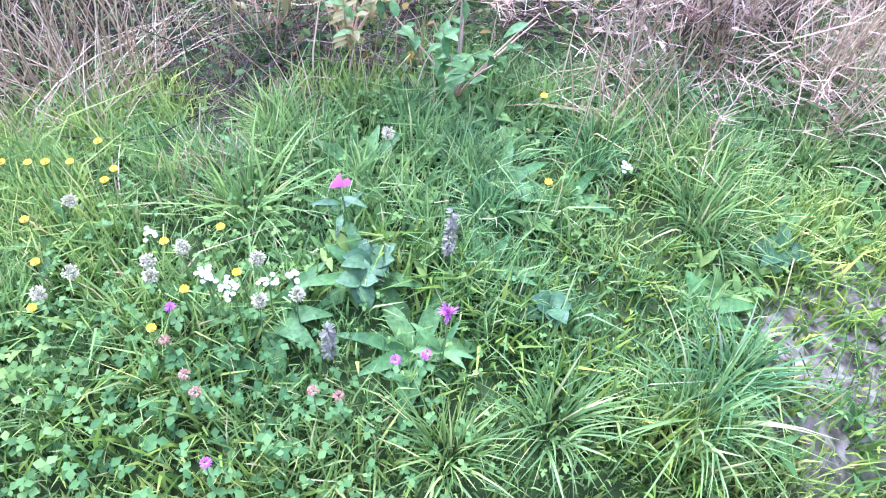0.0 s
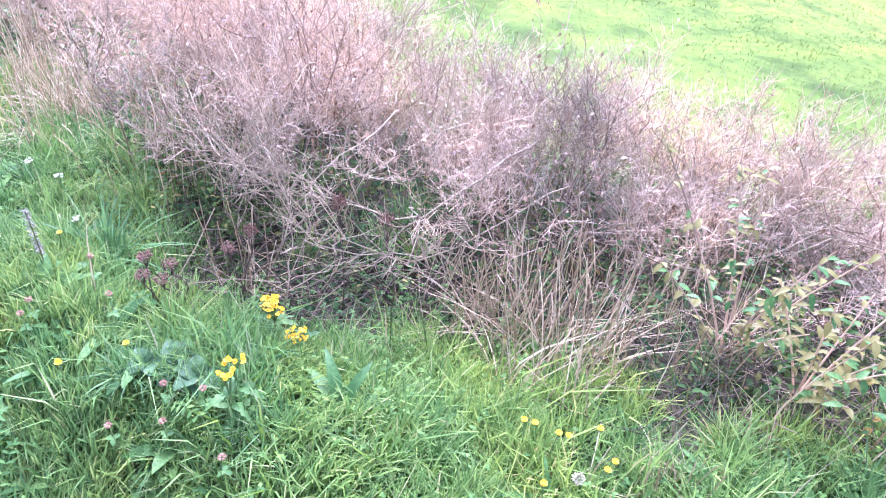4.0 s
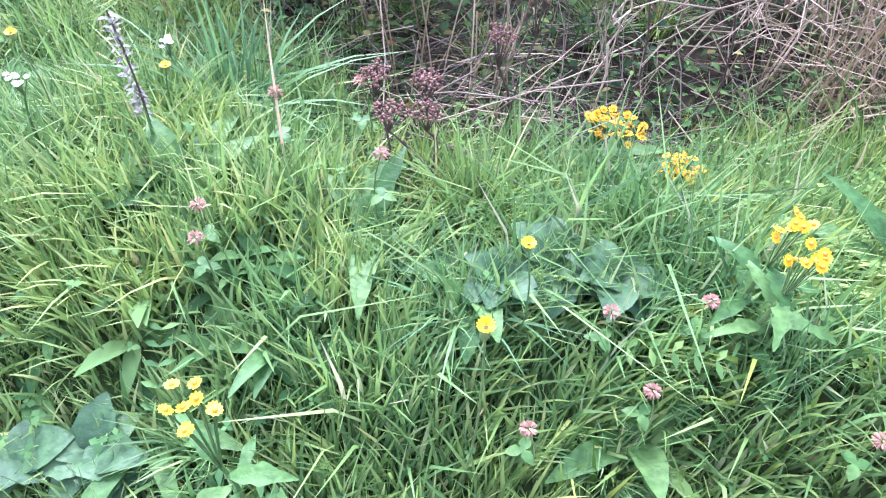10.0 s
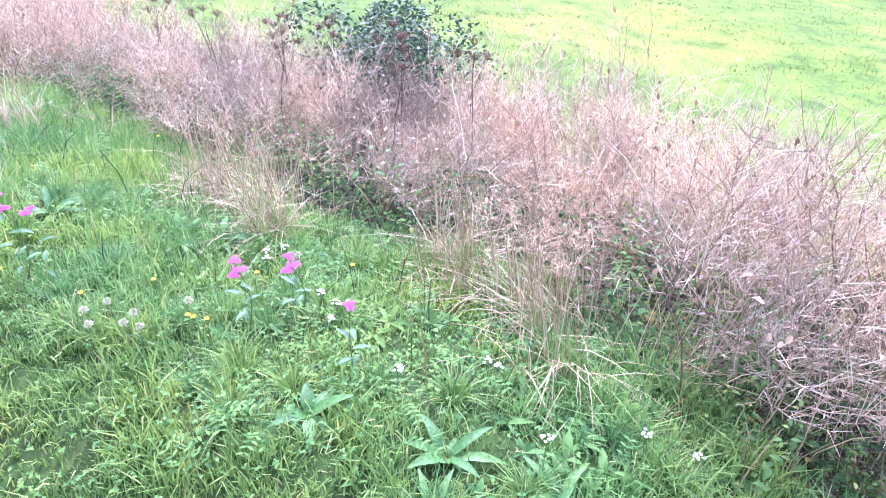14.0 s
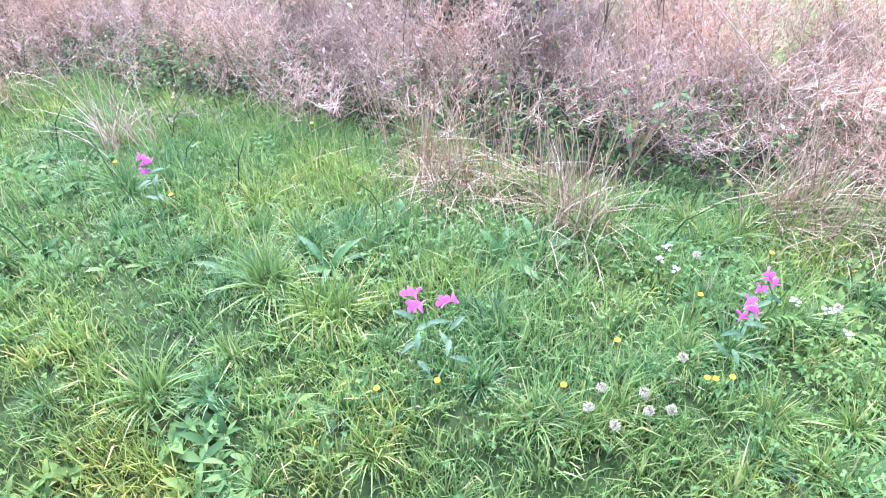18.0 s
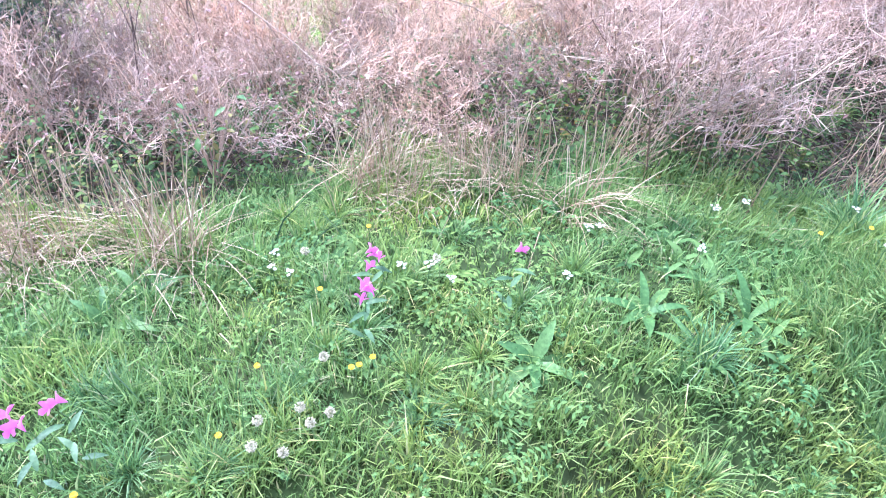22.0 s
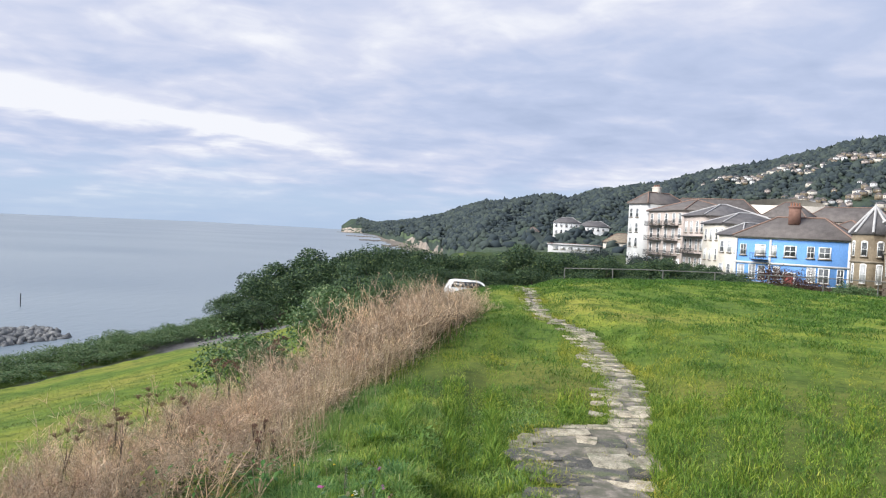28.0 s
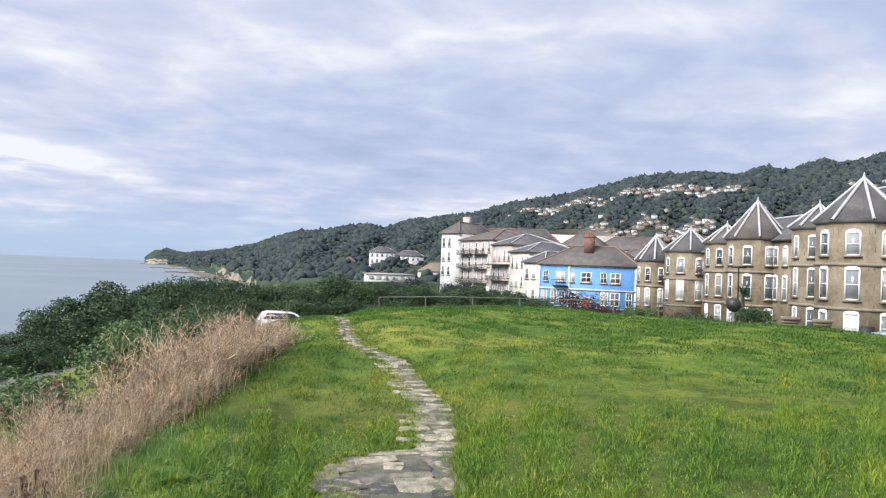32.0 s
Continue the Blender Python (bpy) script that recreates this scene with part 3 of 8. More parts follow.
def leaf_arrays(base, length, width, az, pitch, droop=0.4, fold=0.25, stations=4, ragged=0.0):
    """Broad leaves with a folded midrib. pitch: the angle above level at the base (radians)."""
    n = len(base)
    t = np.linspace(0, 1, stations + 1)
    out = np.stack([np.cos(az), np.sin(az), np.zeros(n)], -1)
    side = np.stack([-np.sin(az), np.cos(az), np.zeros(n)], -1)
    droop = np.broadcast_to(droop, (n,))
    ang = pitch[:, None] - droop[:, None] * 2.2 * t
    step = length[:, None] / stations
    r = np.cumsum(np.cos(ang) * step, 1) - (np.cos(ang) * step)[:, :1]
    z = np.cumsum(np.sin(ang) * step, 1) - (np.sin(ang) * step)[:, :1]
    c = base[:, None] + out[:, None] * r[..., None] + np.array([0, 0, 1.0]) * z[..., None]
    prof = np.sin(np.pi * np.clip(t, 0.02, 0.985) ** 0.75) ** 0.8
    hw = 0.5 * width[:, None] * prof * (1 + ragged * rng.uniform(-1, 1, (n, stations + 1)))
    lift = np.array([0, 0, 1.0]) * (hw * fold)[..., None]
    l, rr = c - side[:, None] * hw[..., None] + lift, c + side[:, None] * hw[..., None] + lift
    v = np.stack([l, c, rr], 2).reshape(n, -1, 3)
    per = 3 * (stations + 1)
    o = np.arange(n)[:, None] * per
    q = np.concatenate([o + np.array([3 * i + j, 3 * i + j + 1, 3 * i + j + 4, 3 * i + j + 3]) for i in range(stations) for j in (0, 1)])
    return v.reshape(-1, 3), [q]


# ---- the lie of the land ----
def smooth(a, b, t):
    u = np.clip((t - a) / (b - a), 0, 1)
    return u * u * (3 - 2 * u)


def edge_y(x):
    """Front foot of the dead hedge along the top of the bank."""
    return np.interp(x, [-60, -6, -2, 3, 6.7, 10.5, 16.8, 25, 60], [3.2, 1.75, 1.6, 1.45, 1.6, 1.15, 0.1, -0.2, -0.2])


def path_y(x):
    """Centre of the stone path."""
    return np.interp(x, [-20, 0, 4, 5.5, 6.5, 7.2, 7.5, 9.3, 10.6, 12, 13.8, 15.2, 16.3, 17.2, 20, 22.5, 30], [-1.0, -1.0, -0.9, -0.95, -0.95, -1.08, -1.55, -1.85, -1.97, -2.03, -2.12, -2.12, -1.85, -1.52, -1.5, -1.55, -1.7])


def crest_x(y):
    return np.interp(y, [-60, -32, -26, -22, -18, -12, -4, 0, 8, 40], [-40, 4, 14, 21, 29, 36, 31, 26, 25, 25])


def hedge_front(x):
    """Where the dead shrubs begin, set back from the crest at the near end."""
    return np.interp(x, [-8, -1, 0, 1, 1.5, 2, 2.4, 3.5, 5, 6.7, 10.5, 16.8, 25], [4.2, 3.1, 2.6, 2.6, 2.15, 1.75, 1.6, 1.65, 1.6, 1.6, 1.15, 0.1, -0.2])


def turf_edge(x):
    """Where the verge turf gives way to litter and shade at the hedge foot."""
    return hedge_front(x) + np.interp(x, [-3, 0.5, 1.6, 2.15, 2.4, 2.76, 2.95, 3.24, 3.53, 3.73, 3.87, 4.05, 4.3, 5.0, 6.0, 8.0], [-0.25, -0.3, -0.2, -0.25, -0.5, -0.43, -0.27, -0.08, -0.1, -0.3, -0.52, -0.25, -0.12, -0.1, -0.05, 0.1]) + 0.04 * np.sin(7.3 * x) + 0.03 * np.sin(17.0 * x + 1)


PATH_N, PATH_O = np.array([0.234, 0.972]), np.array([18.7, 20.8])


def lower_q(x, y):
    """Distance seaward of the lower footpath."""
    return 0.96 * (y - np.interp(x, [-60, -5, 4, 9, 12, 18.7, 47.8, 90], [45, 33, 28, 25.3, 23.4, 20.8, 13.8, 4]))


BANK = np.array([(-0.75, 0), (-0.3, 0.05), (0, 0.11), (0.6, 0.28), (1.6, 0.68), (3.0, 1.4), (4.6, 1.85), (6, 1.95), (500, 1.95)])
SEA_Z = -22.0


def land(x, y):
    x, y = np.asarray(x, float), np.asarray(y, float)
    s = y - edge_y(x)
    q = lower_q(x, y)
    rise = np.interp(x, [-4, 0, 2.5, 4.2, 7, 10, 20], [0.02, 0.07, 0.17, 0.24, 0.12, 0.08, 0.05]) * smooth(0, 0.45, s - np.interp(x, [2.8, 3.6], [-1.0, -1.5]))
    rise = rise - 0.22 * np.exp(-(((x - 2.8) / 0.9) ** 2) - ((y - 1.5) / 0.38) ** 2)
    gully = np.abs(y - path_y(x))
    lawn = (0.16 * smooth(0.35, 1.5, gully) + 0.05 * smooth(0.4, 0.9, gully)) * (y < path_y(x))
    bank = np.interp(s, BANK[:, 0], BANK[:, 1])
    frac = np.clip((s - 4) / np.maximum(s - 4 - q, 0.5), 0, 1)
    low = 3.3 * (0.55 * frac + 0.45 * smooth(0, 1, frac))
    cliff = np.clip(q - 4.5, 0, 40) * 0.95
    d = x - crest_x(y)
    town = np.interp(y, [-40, -15, -5], [1.6, 2.2, 3.2]) * smooth(-1, 24, d) + 1.4 * smooth(30, 70, d) + 0.2 * smooth(-3, 5, d)
    sea = bank + low + cliff + 0.28 * smooth(-0.1, 0.6, q)
    return rise + lawn - np.maximum(sea, town) + wobble(x, y)


def wobble(x, y):
    r = np.hypot(x, y)
    k = smooth(3, 12, r)
    return k * (0.045 * np.sin(x * 0.9 + 1.3 * np.sin(y * 0.5)) * np.cos(y * 0.8 + 0.6) + 0.06 * np.sin(0.31 * x + 0.37 * y + 1)) + 0.012 * np.sin(5.1 * x + 2 * np.sin(3 * y)) * np.sin(4.3 * y)


def at_land(x, y, dz=0.0):
    return (x, y, float(land(x, y)) + dz)


def spaced(stops):
    """Coordinates with spacing that changes: rows of (from, to, step)."""
    out = [np.arange(a, b, s) for a, b, s in stops]
    return np.r_[np.concatenate(out), stops[-1][1]]


def bare_mask(x, y):
    """A worn patch of earth in the verge."""
    return smooth(1.0, 0.55, np.hypot((x - 5.14 - 0.35 * (y - 0.64)) / 0.21, (y - 0.64) / 0.3) + 0.3 * np.sin(19 * x) * np.cos(23 * y) + 0.12 * np.sin(47 * x + 3 * y))


def build_ground():
    xs = spaced([(-220, -30, 10), (-30, -5, 1.0), (-5, 7, 0.1), (7, 30, 0.35), (30, 70, 1.2), (70, 260, 8)])
    ys = spaced([(-260, -60, 10), (-60, -24, 1.5), (-24, -2.6, 0.4), (-2.6, 4.4, 0.1), (4.4, 30, 0.5), (30, 90, 2)])
    X, Y = np.meshgrid(xs, ys, indexing="ij")
    Z = land(X, Y)
    nx, ny = X.shape
    idx = np.arange(nx * ny).reshape(nx, ny)
    f = np.stack([idx[:-1, :-1], idx[1:, :-1], idx[1:, 1:], idx[:-1, 1:]], -1).reshape(-1, 4)
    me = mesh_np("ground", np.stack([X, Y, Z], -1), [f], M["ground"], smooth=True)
    s = Y - edge_y(X)
    q = lower_q(X, Y)
    lawn = np.maximum(smooth(-1.1, -1.5, s), 0.78 * smooth(2.6, 4.0, s) * smooth(0.2, -0.2, q))
    lawn = np.maximum(lawn, (0.12 + 0.8 * smooth(7, 11, X)) * smooth(0.8, -0.6, s))
    lawn = lawn * smooth(30, 24, X - crest_x(Y))
    lawn = lawn * np.where(s < 0.5, 0.3 + 0.7 * smooth(5, 17, np.hypot(X, Y)), 1.0)
    lawn = np.maximum(lawn, 0.7 * smooth(1.0, 1.4, q) * smooth(3, 2, q))
    bare = bare_mask(X, Y)
    track = smooth(0.1, 0.25, q) * smooth(0.9, 0.75, q)
    d = X - crest_x(Y)
    road = smooth(13, 15, d) * smooth(24, 22, d) * (Y > -30)
    col = np.stack([lawn, bare, np.maximum(track * 0.8, road), np.ones_like(lawn)], -1).reshape(-1, 4)
    at = me.attributes.new("cover", "FLOAT_COLOR", "POINT")
    at.data.foreach_set("color", col.astype(np.float32).ravel())
    # mask of the litter and the painted shade below the hedge
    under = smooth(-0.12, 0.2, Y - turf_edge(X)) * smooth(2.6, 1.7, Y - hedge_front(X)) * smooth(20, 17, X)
    at = me.attributes.new("litter_shade", "FLOAT", "POINT")
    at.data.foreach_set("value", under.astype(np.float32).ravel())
    return tagged(new("ground", me), "uneven grassy ground falling in a bank to a lower lawn", "ground", kind="structure")


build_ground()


def build_sea():
    xs, ys = spaced([(-4400, 4400, 400), (4400, 6000, 400)]), spaced([(-3000, 1900, 350)])
    X, Y = np.meshgrid(xs, ys, indexing="ij")
    nx, ny = X.shape
    idx = np.arange(nx * ny).reshape(nx, ny)
    f = np.stack([idx[:-1, :-1], idx[1:, :-1], idx[1:, 1:], idx[:-1, 1:]], -1).reshape(-1, 4)
    tagged(new("water", mesh_np("water", np.stack([X, Y, np.full_like(X, SEA_Z)], -1), [f], M["sea"])), "calm grey-blue sea under a cloudy sky", "sea", kind="structure")


build_sea()

# ---- grass of the verge, the lawns and the bank ----
def scatter(n, x0, x1, y0, y1, keep=None):
    x, y = rng.uniform(x0, x1, n), rng.uniform(y0, y1, n)
    if keep is not None:
        k = rng.uniform(0, 1, n) < keep(x, y)
        x, y = x[k], y[k]
    return x, y


def field(x, y, s, seed):
    """Cheap smooth noise between 0 and 1."""
    a = np.sin(x * s + seed) * np.cos(y * s * 1.13 + 2.1 * seed) + np.sin((x + y) * s * 0.61 + 3.7 * seed) + 0.6 * np.sin(x * s * 2.3 - y * s * 1.7 + seed * 5)
    return np.clip(a / 5.2 + 0.5, 0, 1)


def on_path(x, y, pad=0.0):
    w = np.interp(x, [4.2, 4.9, 5.8, 6.4, 7.2, 7.45, 9, 26, 27], [0.0, 0.4, 0.42, 0.6, 0.6, 0.25, 0.29, 0.3, 0.0]) + pad
    return (np.abs(y - path_y(x)) < w) & (x > 3.6) & (x < 27)


def grass_object(name, label, groups, material):
    g = Geo()
    for v, f in groups:
        g.add(v, f)
    v, f = g.data()
    ob = new(name, mesh_np(name, v, f, material))
    return tagged(ob, label, "grass", kind="stuff")


def clumps_of(x, y, seed):
    """Uneven clumping of turf, about a hand across, between 0 and 1."""
    return np.clip(0.55 * field(x, y, 13.0, seed) + 0.45 * field(x, y, 29.0, seed + 1.7) + 0.35 * (field(x, y, 3.1, seed + 4) - 0.5), 0, 1)


def verge_grass():
    groups = []
    # short turf in clumps
    def keep(x, y):
        s = y - turf_edge(x)
        return (0.06 + 0.94 * smooth(0.2, -0.12, s)) * smooth(0.9, 0.5, y - hedge_front(x)) * smooth(-6.5, -3.0, x + 0.8 * np.sin(5 * y)) * smooth(8.6, 6.4, x + 0.5 * np.sin(4 * y)) * (1 - 0.93 * bare_mask(x, y)) * (0.45 + 0.55 * smooth(0.3, 0.62, clumps_of(x, y, 1.0))) * (~on_path(x, y))
    x, y = scatter(700000, -6.5, 8.4, 0.05, 3.2, keep)
    n = len(x)
    base = np.stack([x, y, land(x, y) - 0.005], -1)
    cl = clumps_of(x, y, 1.0)
    worn = 1 - 0.75 * np.exp(-((x - 2.58) / 0.3) ** 2 - ((y - 0.27) / 0.2) ** 2)
    shade = smooth(-0.05, 0.15, y - turf_edge(x))
    h = (rng.gamma(5, 0.0075, n) * (0.5 + 1.15 * smooth(0.32, 0.75, cl)) + 0.015) * smooth(0.0, 0.42, y) * worn * (1 + 0.7 * smooth(-0.8, -0.2, y - turf_edge(x))) * (1 - 0.4 * shade)
    trod = y + rng.normal(0, 0.07, n) + 0.25 * (field(x, y, 3.3, 2.0) - 0.5) < np.interp(x, [-3, 1.5, 2.0, 2.3, 3.0, 3.6, 4.2, 5.2, 6.5], [1.15, 1.05, 0.85, 0.62, 0.62, 0.5, 0.42, 0.55, 0.9])
    wd, az, ln = rng.uniform(0.0028, 0.007, n), rng.uniform(0, 2 * np.pi, n), np.clip(rng.gamma(2.5, 0.2, n), 0, 1.1)
    groups.append(blade_arrays(base[~trod], h[~trod], wd[~trod], az[~trod], ln[~trod], seg=2))
    grass_object("trodden_turf", "short yellow-green trodden turf beside the walked line", [blade_arrays(base[trod], h[trod], wd[trod], az[trod], ln[trod], seg=2)], M["trod_blade"])
    x, y = scatter(100000, -6.5, 8.4, -0.7, 0.25, keep)
    n = len(x)
    groups.append(blade_arrays(np.stack([x, y, land(x, y) - 0.005], -1), rng.uniform(0.02, 0.055, n), rng.uniform(0.004, 0.008, n), rng.uniform(0, 6.28, n), rng.uniform(0.3, 1.2, n), seg=2))
    # lusher growth beside the worn line of the walk
    x, y = scatter(30000, 1.6, 3.6, 0.36, 1.12, lambda a, b: (0.25 + 0.75 * smooth(0.35, 0.6, clumps_of(a, b, 2.0))) * smooth(0.0, -0.12, b - turf_edge(a)))
    n = len(x)
    near = np.exp(-((x - 2.58) / 0.22) ** 2 - ((y - 0.27) / 0.14) ** 2)
    hh = rng.uniform(0.045, 0.125, n) * (0.6 + 0.6 * clumps_of(x, y, 2.0)) * (1 - 0.8 * near)
    sway = 1.2 + 1.6 * np.sin(3.1 * x + 2.2 * y) + rng.normal(0, 1.0, n)
    lush = blade_arrays(np.stack([x, y, land(x, y) - 0.005], -1), hh, rng.uniform(0.0032, 0.0075, n), sway, np.clip(rng.gamma(3.5, 0.16, n), 0.08, 1.1), seg=4)
    grass_object("lush_grass", "lush bright green grass of finger length beside the walk", [lush], M["lush_blade"])
    return grass_object("verge_grass", "rough uncut verge grass, bright green with yellowing tussocks", groups, M["blade"])


def lawn_grass():
    groups = []
    for n, x0, x1, y0, y1, hm, wm in ((330000, 2.6, 9, -8.5, 0.9, 0.11, 0.0085), (200000, 8, 16, -15, 1.4, 0.065, 0.014), (150000, 14, 38, -26, 1.2, 0.04, 0.03), (200000, -9, 5.2, -9, 0.55, 0.05, 0.0105), (60000, -24, -7, -14, 1.6, 0.06, 0.03)):
        def keep(x, y):
            s = y - edge_y(x)
            return (s < 0.1) * (~on_path(x, y, -0.03)) * (0.35 + 0.65 * field(x, y, 1.3, 4.0)) * (x < crest_x(y) + 3) * smooth(x0 - 0.3, x0 + 1.5, x) * smooth(x1 + 0.3, x1 - 1.5, x) * smooth(y0 - 0.3, y0 + 1.5, y)
        x, y = scatter(n, x0, x1, y0, y1, keep)
        m = len(x)
        base = np.stack([x, y, land(x, y) - 0.01], -1)
        patch = (0.45 + 0.9 * field(x, y, 0.9, 9.0) * field(x, y, 2.2, 3.0)) * (0.5 + 1.5 * smooth(0.3, 0.75, clumps_of(x * np.clip(6 / np.maximum(np.hypot(x, y), 6), 0.3, 1), y * np.clip(6 / np.maximum(np.hypot(x, y), 6), 0.3, 1), 3.0)))
        made = (blade_arrays(base, hm * rng.uniform(0.4, 1.2, m) * patch, wm * rng.uniform(0.6, 1.3, m), rng.uniform(0, 2 * np.pi, m), rng.uniform(0.2, 0.9, m), seg=2 if 2 < x0 < 8 else 1))
        if 2 < x0 < 8:
            grass_object("long_lawn_grass", "lush longer lawn grass beside the stone path", [made], M["lawn_near"])
        else:
            groups.append(made)
    # clumps of longer grass across the lawn, shade painted in as darker green
    cx, cy = scatter(3000, 3.5, 34, -22, 1.0, lambda x, y: (0.15 + 0.85 * field(x, y, 0.9, 2.0)) * (y - edge_y(x) < 0) * (~on_path(x, y, 0.15)))
    per = 90
    k = len(cx)
    spread = np.repeat(np.clip(0.017 * np.hypot(cx, cy), 0.06, 0.26) * rng.uniform(0.5, 1.3, k), per)
    x, y = np.repeat(cx, per) + rng.normal(0, 1, k * per) * spread * 1.6, np.repeat(cy, per) + rng.normal(0, 1, k * per) * spread
    n = k * per
    base = np.stack([x, y, land(x, y) - 0.01], -1)
    far = np.clip(np.hypot(x, y) / 8, 0.8, 4)
    clumps = [blade_arrays(base, rng.uniform(0.07, 0.15, n) * np.repeat(rng.uniform(0.6, 1.3, k), per), 0.006 * far, rng.uniform(0, 2 * np.pi, n), rng.uniform(0.5, 1.5, n), seg=2)]
    grass_object("lawn_clump_grass", "clumps of longer grass across the lawn, their shade coloured in", clumps, M["clump_blade"])
    # tall fringe along both sides of the path
    x = 4 + 22 * rng.uniform(0, 1, 20000) ** 1.8
    sg = rng.choice([-1, 1], 20000)
    y = path_y(x) + sg * (np.interp(x, [4, 5.8, 6.4, 7.2, 7.45, 26], [0.5, 0.44, 0.62, 0.62, 0.28, 0.32]) + rng.normal(0.0, 0.09, 20000))
    base = np.stack([x, y, land(x, y) - 0.01], -1)
    groups.append(blade_arrays(base, rng.uniform(0.03, 0.11, 20000), 0.005 * np.clip(x / 6, 1, 3), rng.uniform(0, 2 * np.pi, 20000), rng.uniform(0.3, 1.2, 20000), seg=2))
    return grass_object("lawn_grass", "mown lawn grass with darker clumps and yellow patches", groups, M["lawn_blade"])


def lower_lawn_grass():
    def keep(x, y):
        s = y - edge_y(x)
        return (s > 2.4) * (lower_q(x, y) < 0.1) * (0.25 + 0.75 * field(x, y, 1.1, 6.0))
    x, y = scatter(230000, -12, 26, 3.5, 24, lambda a, b: keep(a, b) * np.clip(12 / np.hypot(a, b), 0, 1) ** 1.3)
    m = len(x)
    base = np.stack([x, y, land(x, y) - 0.01], -1)
    g1 = blade_arrays(base, rng.uniform(0.02, 0.06, m) * (0.5 + field(x, y, 1.8, 3.0)), rng.uniform(0.006, 0.012, m) * np.clip(np.hypot(x, y) / 8, 1, 2.5), rng.uniform(0, 2 * np.pi, m), rng.uniform(0.3, 1.0, m), seg=2)
    return grass_object("lower_lawn_grass", "mown grass of the lower lawn below the bank", [g1], M["lower_blade"])


def bank_grass():
    """Longer grass and herbs under and behind the dead hedge, coloured dark for its shade."""
    def keep(x, y):
        s = y - edge_y(x)
        return (s > -0.25) * smooth(4.6, 2.6, s) * (0.3 + 0.7 * field(x, y, 2.4, 7.0)) * (0.18 + 0.82 * smooth(0.9, 1.7, y - hedge_front(x)))
    x, y = scatter(80000, -9, 19, -0.4, 6.4, lambda a, b: keep(a, b) * smooth(-9, -5, a))
    m = len(x)
    base = np.stack([x, y, land(x, y) - 0.01], -1)
    g1 = blade_arrays(base, rng.uniform(0.10, 0.34, m), rng.uniform(0.003, 0.008, m) * np.clip(x / 5, 1, 2.5), rng.uniform(0, 2 * np.pi, m), rng.uniform(0.3, 1.2, m), seg=2)
    return grass_object("bank_grass", "long grass under the dead hedge on the bank, coloured dark for shade", [g1], M["under_leaf"])


def hedge_undergrowth():
    """Shaded bramble leaves and dry upright stalks along the foot of the dead hedge."""
    x = np.r_[rng.uniform(-4, 17, 30000), rng.uniform(-3, 5.5, 26000)]
    off = rng.uniform(-0.5, 1.0, 56000)
    k = rng.uniform(0, 1, 56000) < (0.2 + 0.8 * field(x, off * 2, 2.7, 3.0)) * smooth(-0.5, -0.1, off) * np.interp(x, [4, 7, 17], [1, 0.7, 0.5])
    x, off = x[k], off[k]
    y = hedge_front(x) + off
    m = len(x)
    L = rng.uniform(0.013, 0.034, m) * np.interp(x, [4, 10], [1, 1.8])
    base = np.stack([x, y, land(x, y) + rng.uniform(0.0, 1.0, m) ** 1.8 * np.interp(x, [1.6, 2.4, 5], [0.34, 0.2, 0.2]) * smooth(-0.6, 0.3, off)], -1)
    grass_object("bramble_leaves", "bramble and herb leaves coloured dark for the hedge-foot shade", [leaf_arrays(base, L, L * 0.6, rng.uniform(0, 6.28, m), rng.uniform(-0.3, 0.8, m), 0.3, 0.2, stations=3)], M["under_leaf"])
    # leafy weeds standing in front of the dead twigs
    k = 620
    x = rng.uniform(-3, 6.5, k)
    x[:420] = rng.uniform(-2.8, 2.2, 420)
    y = hedge_front(x) + rng.normal(0.05, 0.22, k)
    h = rng.uniform(0.08, 0.5, k) * np.interp(x, [1.6, 2.4], [1.0, 0.6])
    groups = []
    for j in range(15):
        t = (j + 1) / 15
        az = j * 2.4 + x * 37
        p = np.stack([x + 0.06 * t * np.cos(x * 51), y + 0.06 * t * np.sin(x * 51), land(x, y) + h * t], -1)
        L = 0.034 * (1.15 - 0.75 * t) * (0.5 + h * 1.5) * rng.uniform(0.6, 1.3, k)
        p[:, :2] += rng.normal(0, 0.012, (k, 2))
        groups.append(leaf_arrays(p, L, L * 0.5, az, rng.uniform(0.0, 0.9, k), 0.35, 0.2, stations=3))
    grass_object("hedge_weeds", "leafy green weeds standing against the dead hedge", groups, M["weed_leaf"])
    # fallen stems lying in the litter
    n = 4900
    x = np.r_[rng.uniform(-3.5, 8, n - 900), rng.uniform(2.0, 4.6, 900)]
    y = turf_edge(x) + rng.uniform(0.05, 0.8, n)
    az, pit, ln = rng.uniform(0, 6.28, n), rng.normal(0.12, 0.22, n), rng.uniform(0.08, 0.34, n)
    p0 = np.stack([x, y, land(x, y) + rng.uniform(0.005, 0.09, n)], -1)
    go = np.stack([np.cos(az) * np.cos(pit), np.sin(az) * np.cos(pit), np.sin(pit)], -1) * ln[:, None]
    mid = p0 + 0.5 * go + rng.normal(0, 0.012, (n, 3))
    v, f = tube_arrays(np.stack([p0, mid, p0 + go], 1), np.repeat(rng.uniform(0.0007, 0.0019, n)[:, None], 3, 1))
    grass_object("fallen_stems", "tangle of dead brown stems lying at the hedge foot", [(v, [f])], M["litter_stem"])
    x = rng.uniform(-4, 14, 6000)
    off = rng.normal(0.12, 0.28, 6000)
    k = rng.uniform(0, 1, 6000) < smooth(0.45, 0.8, field(x, off, 4.5, 1.0))
    x, off = x[k], off[k]
    y = hedge_front(x) + off
    m = len(x)
    base = np.stack([x, y, land(x, y) - 0.01], -1)
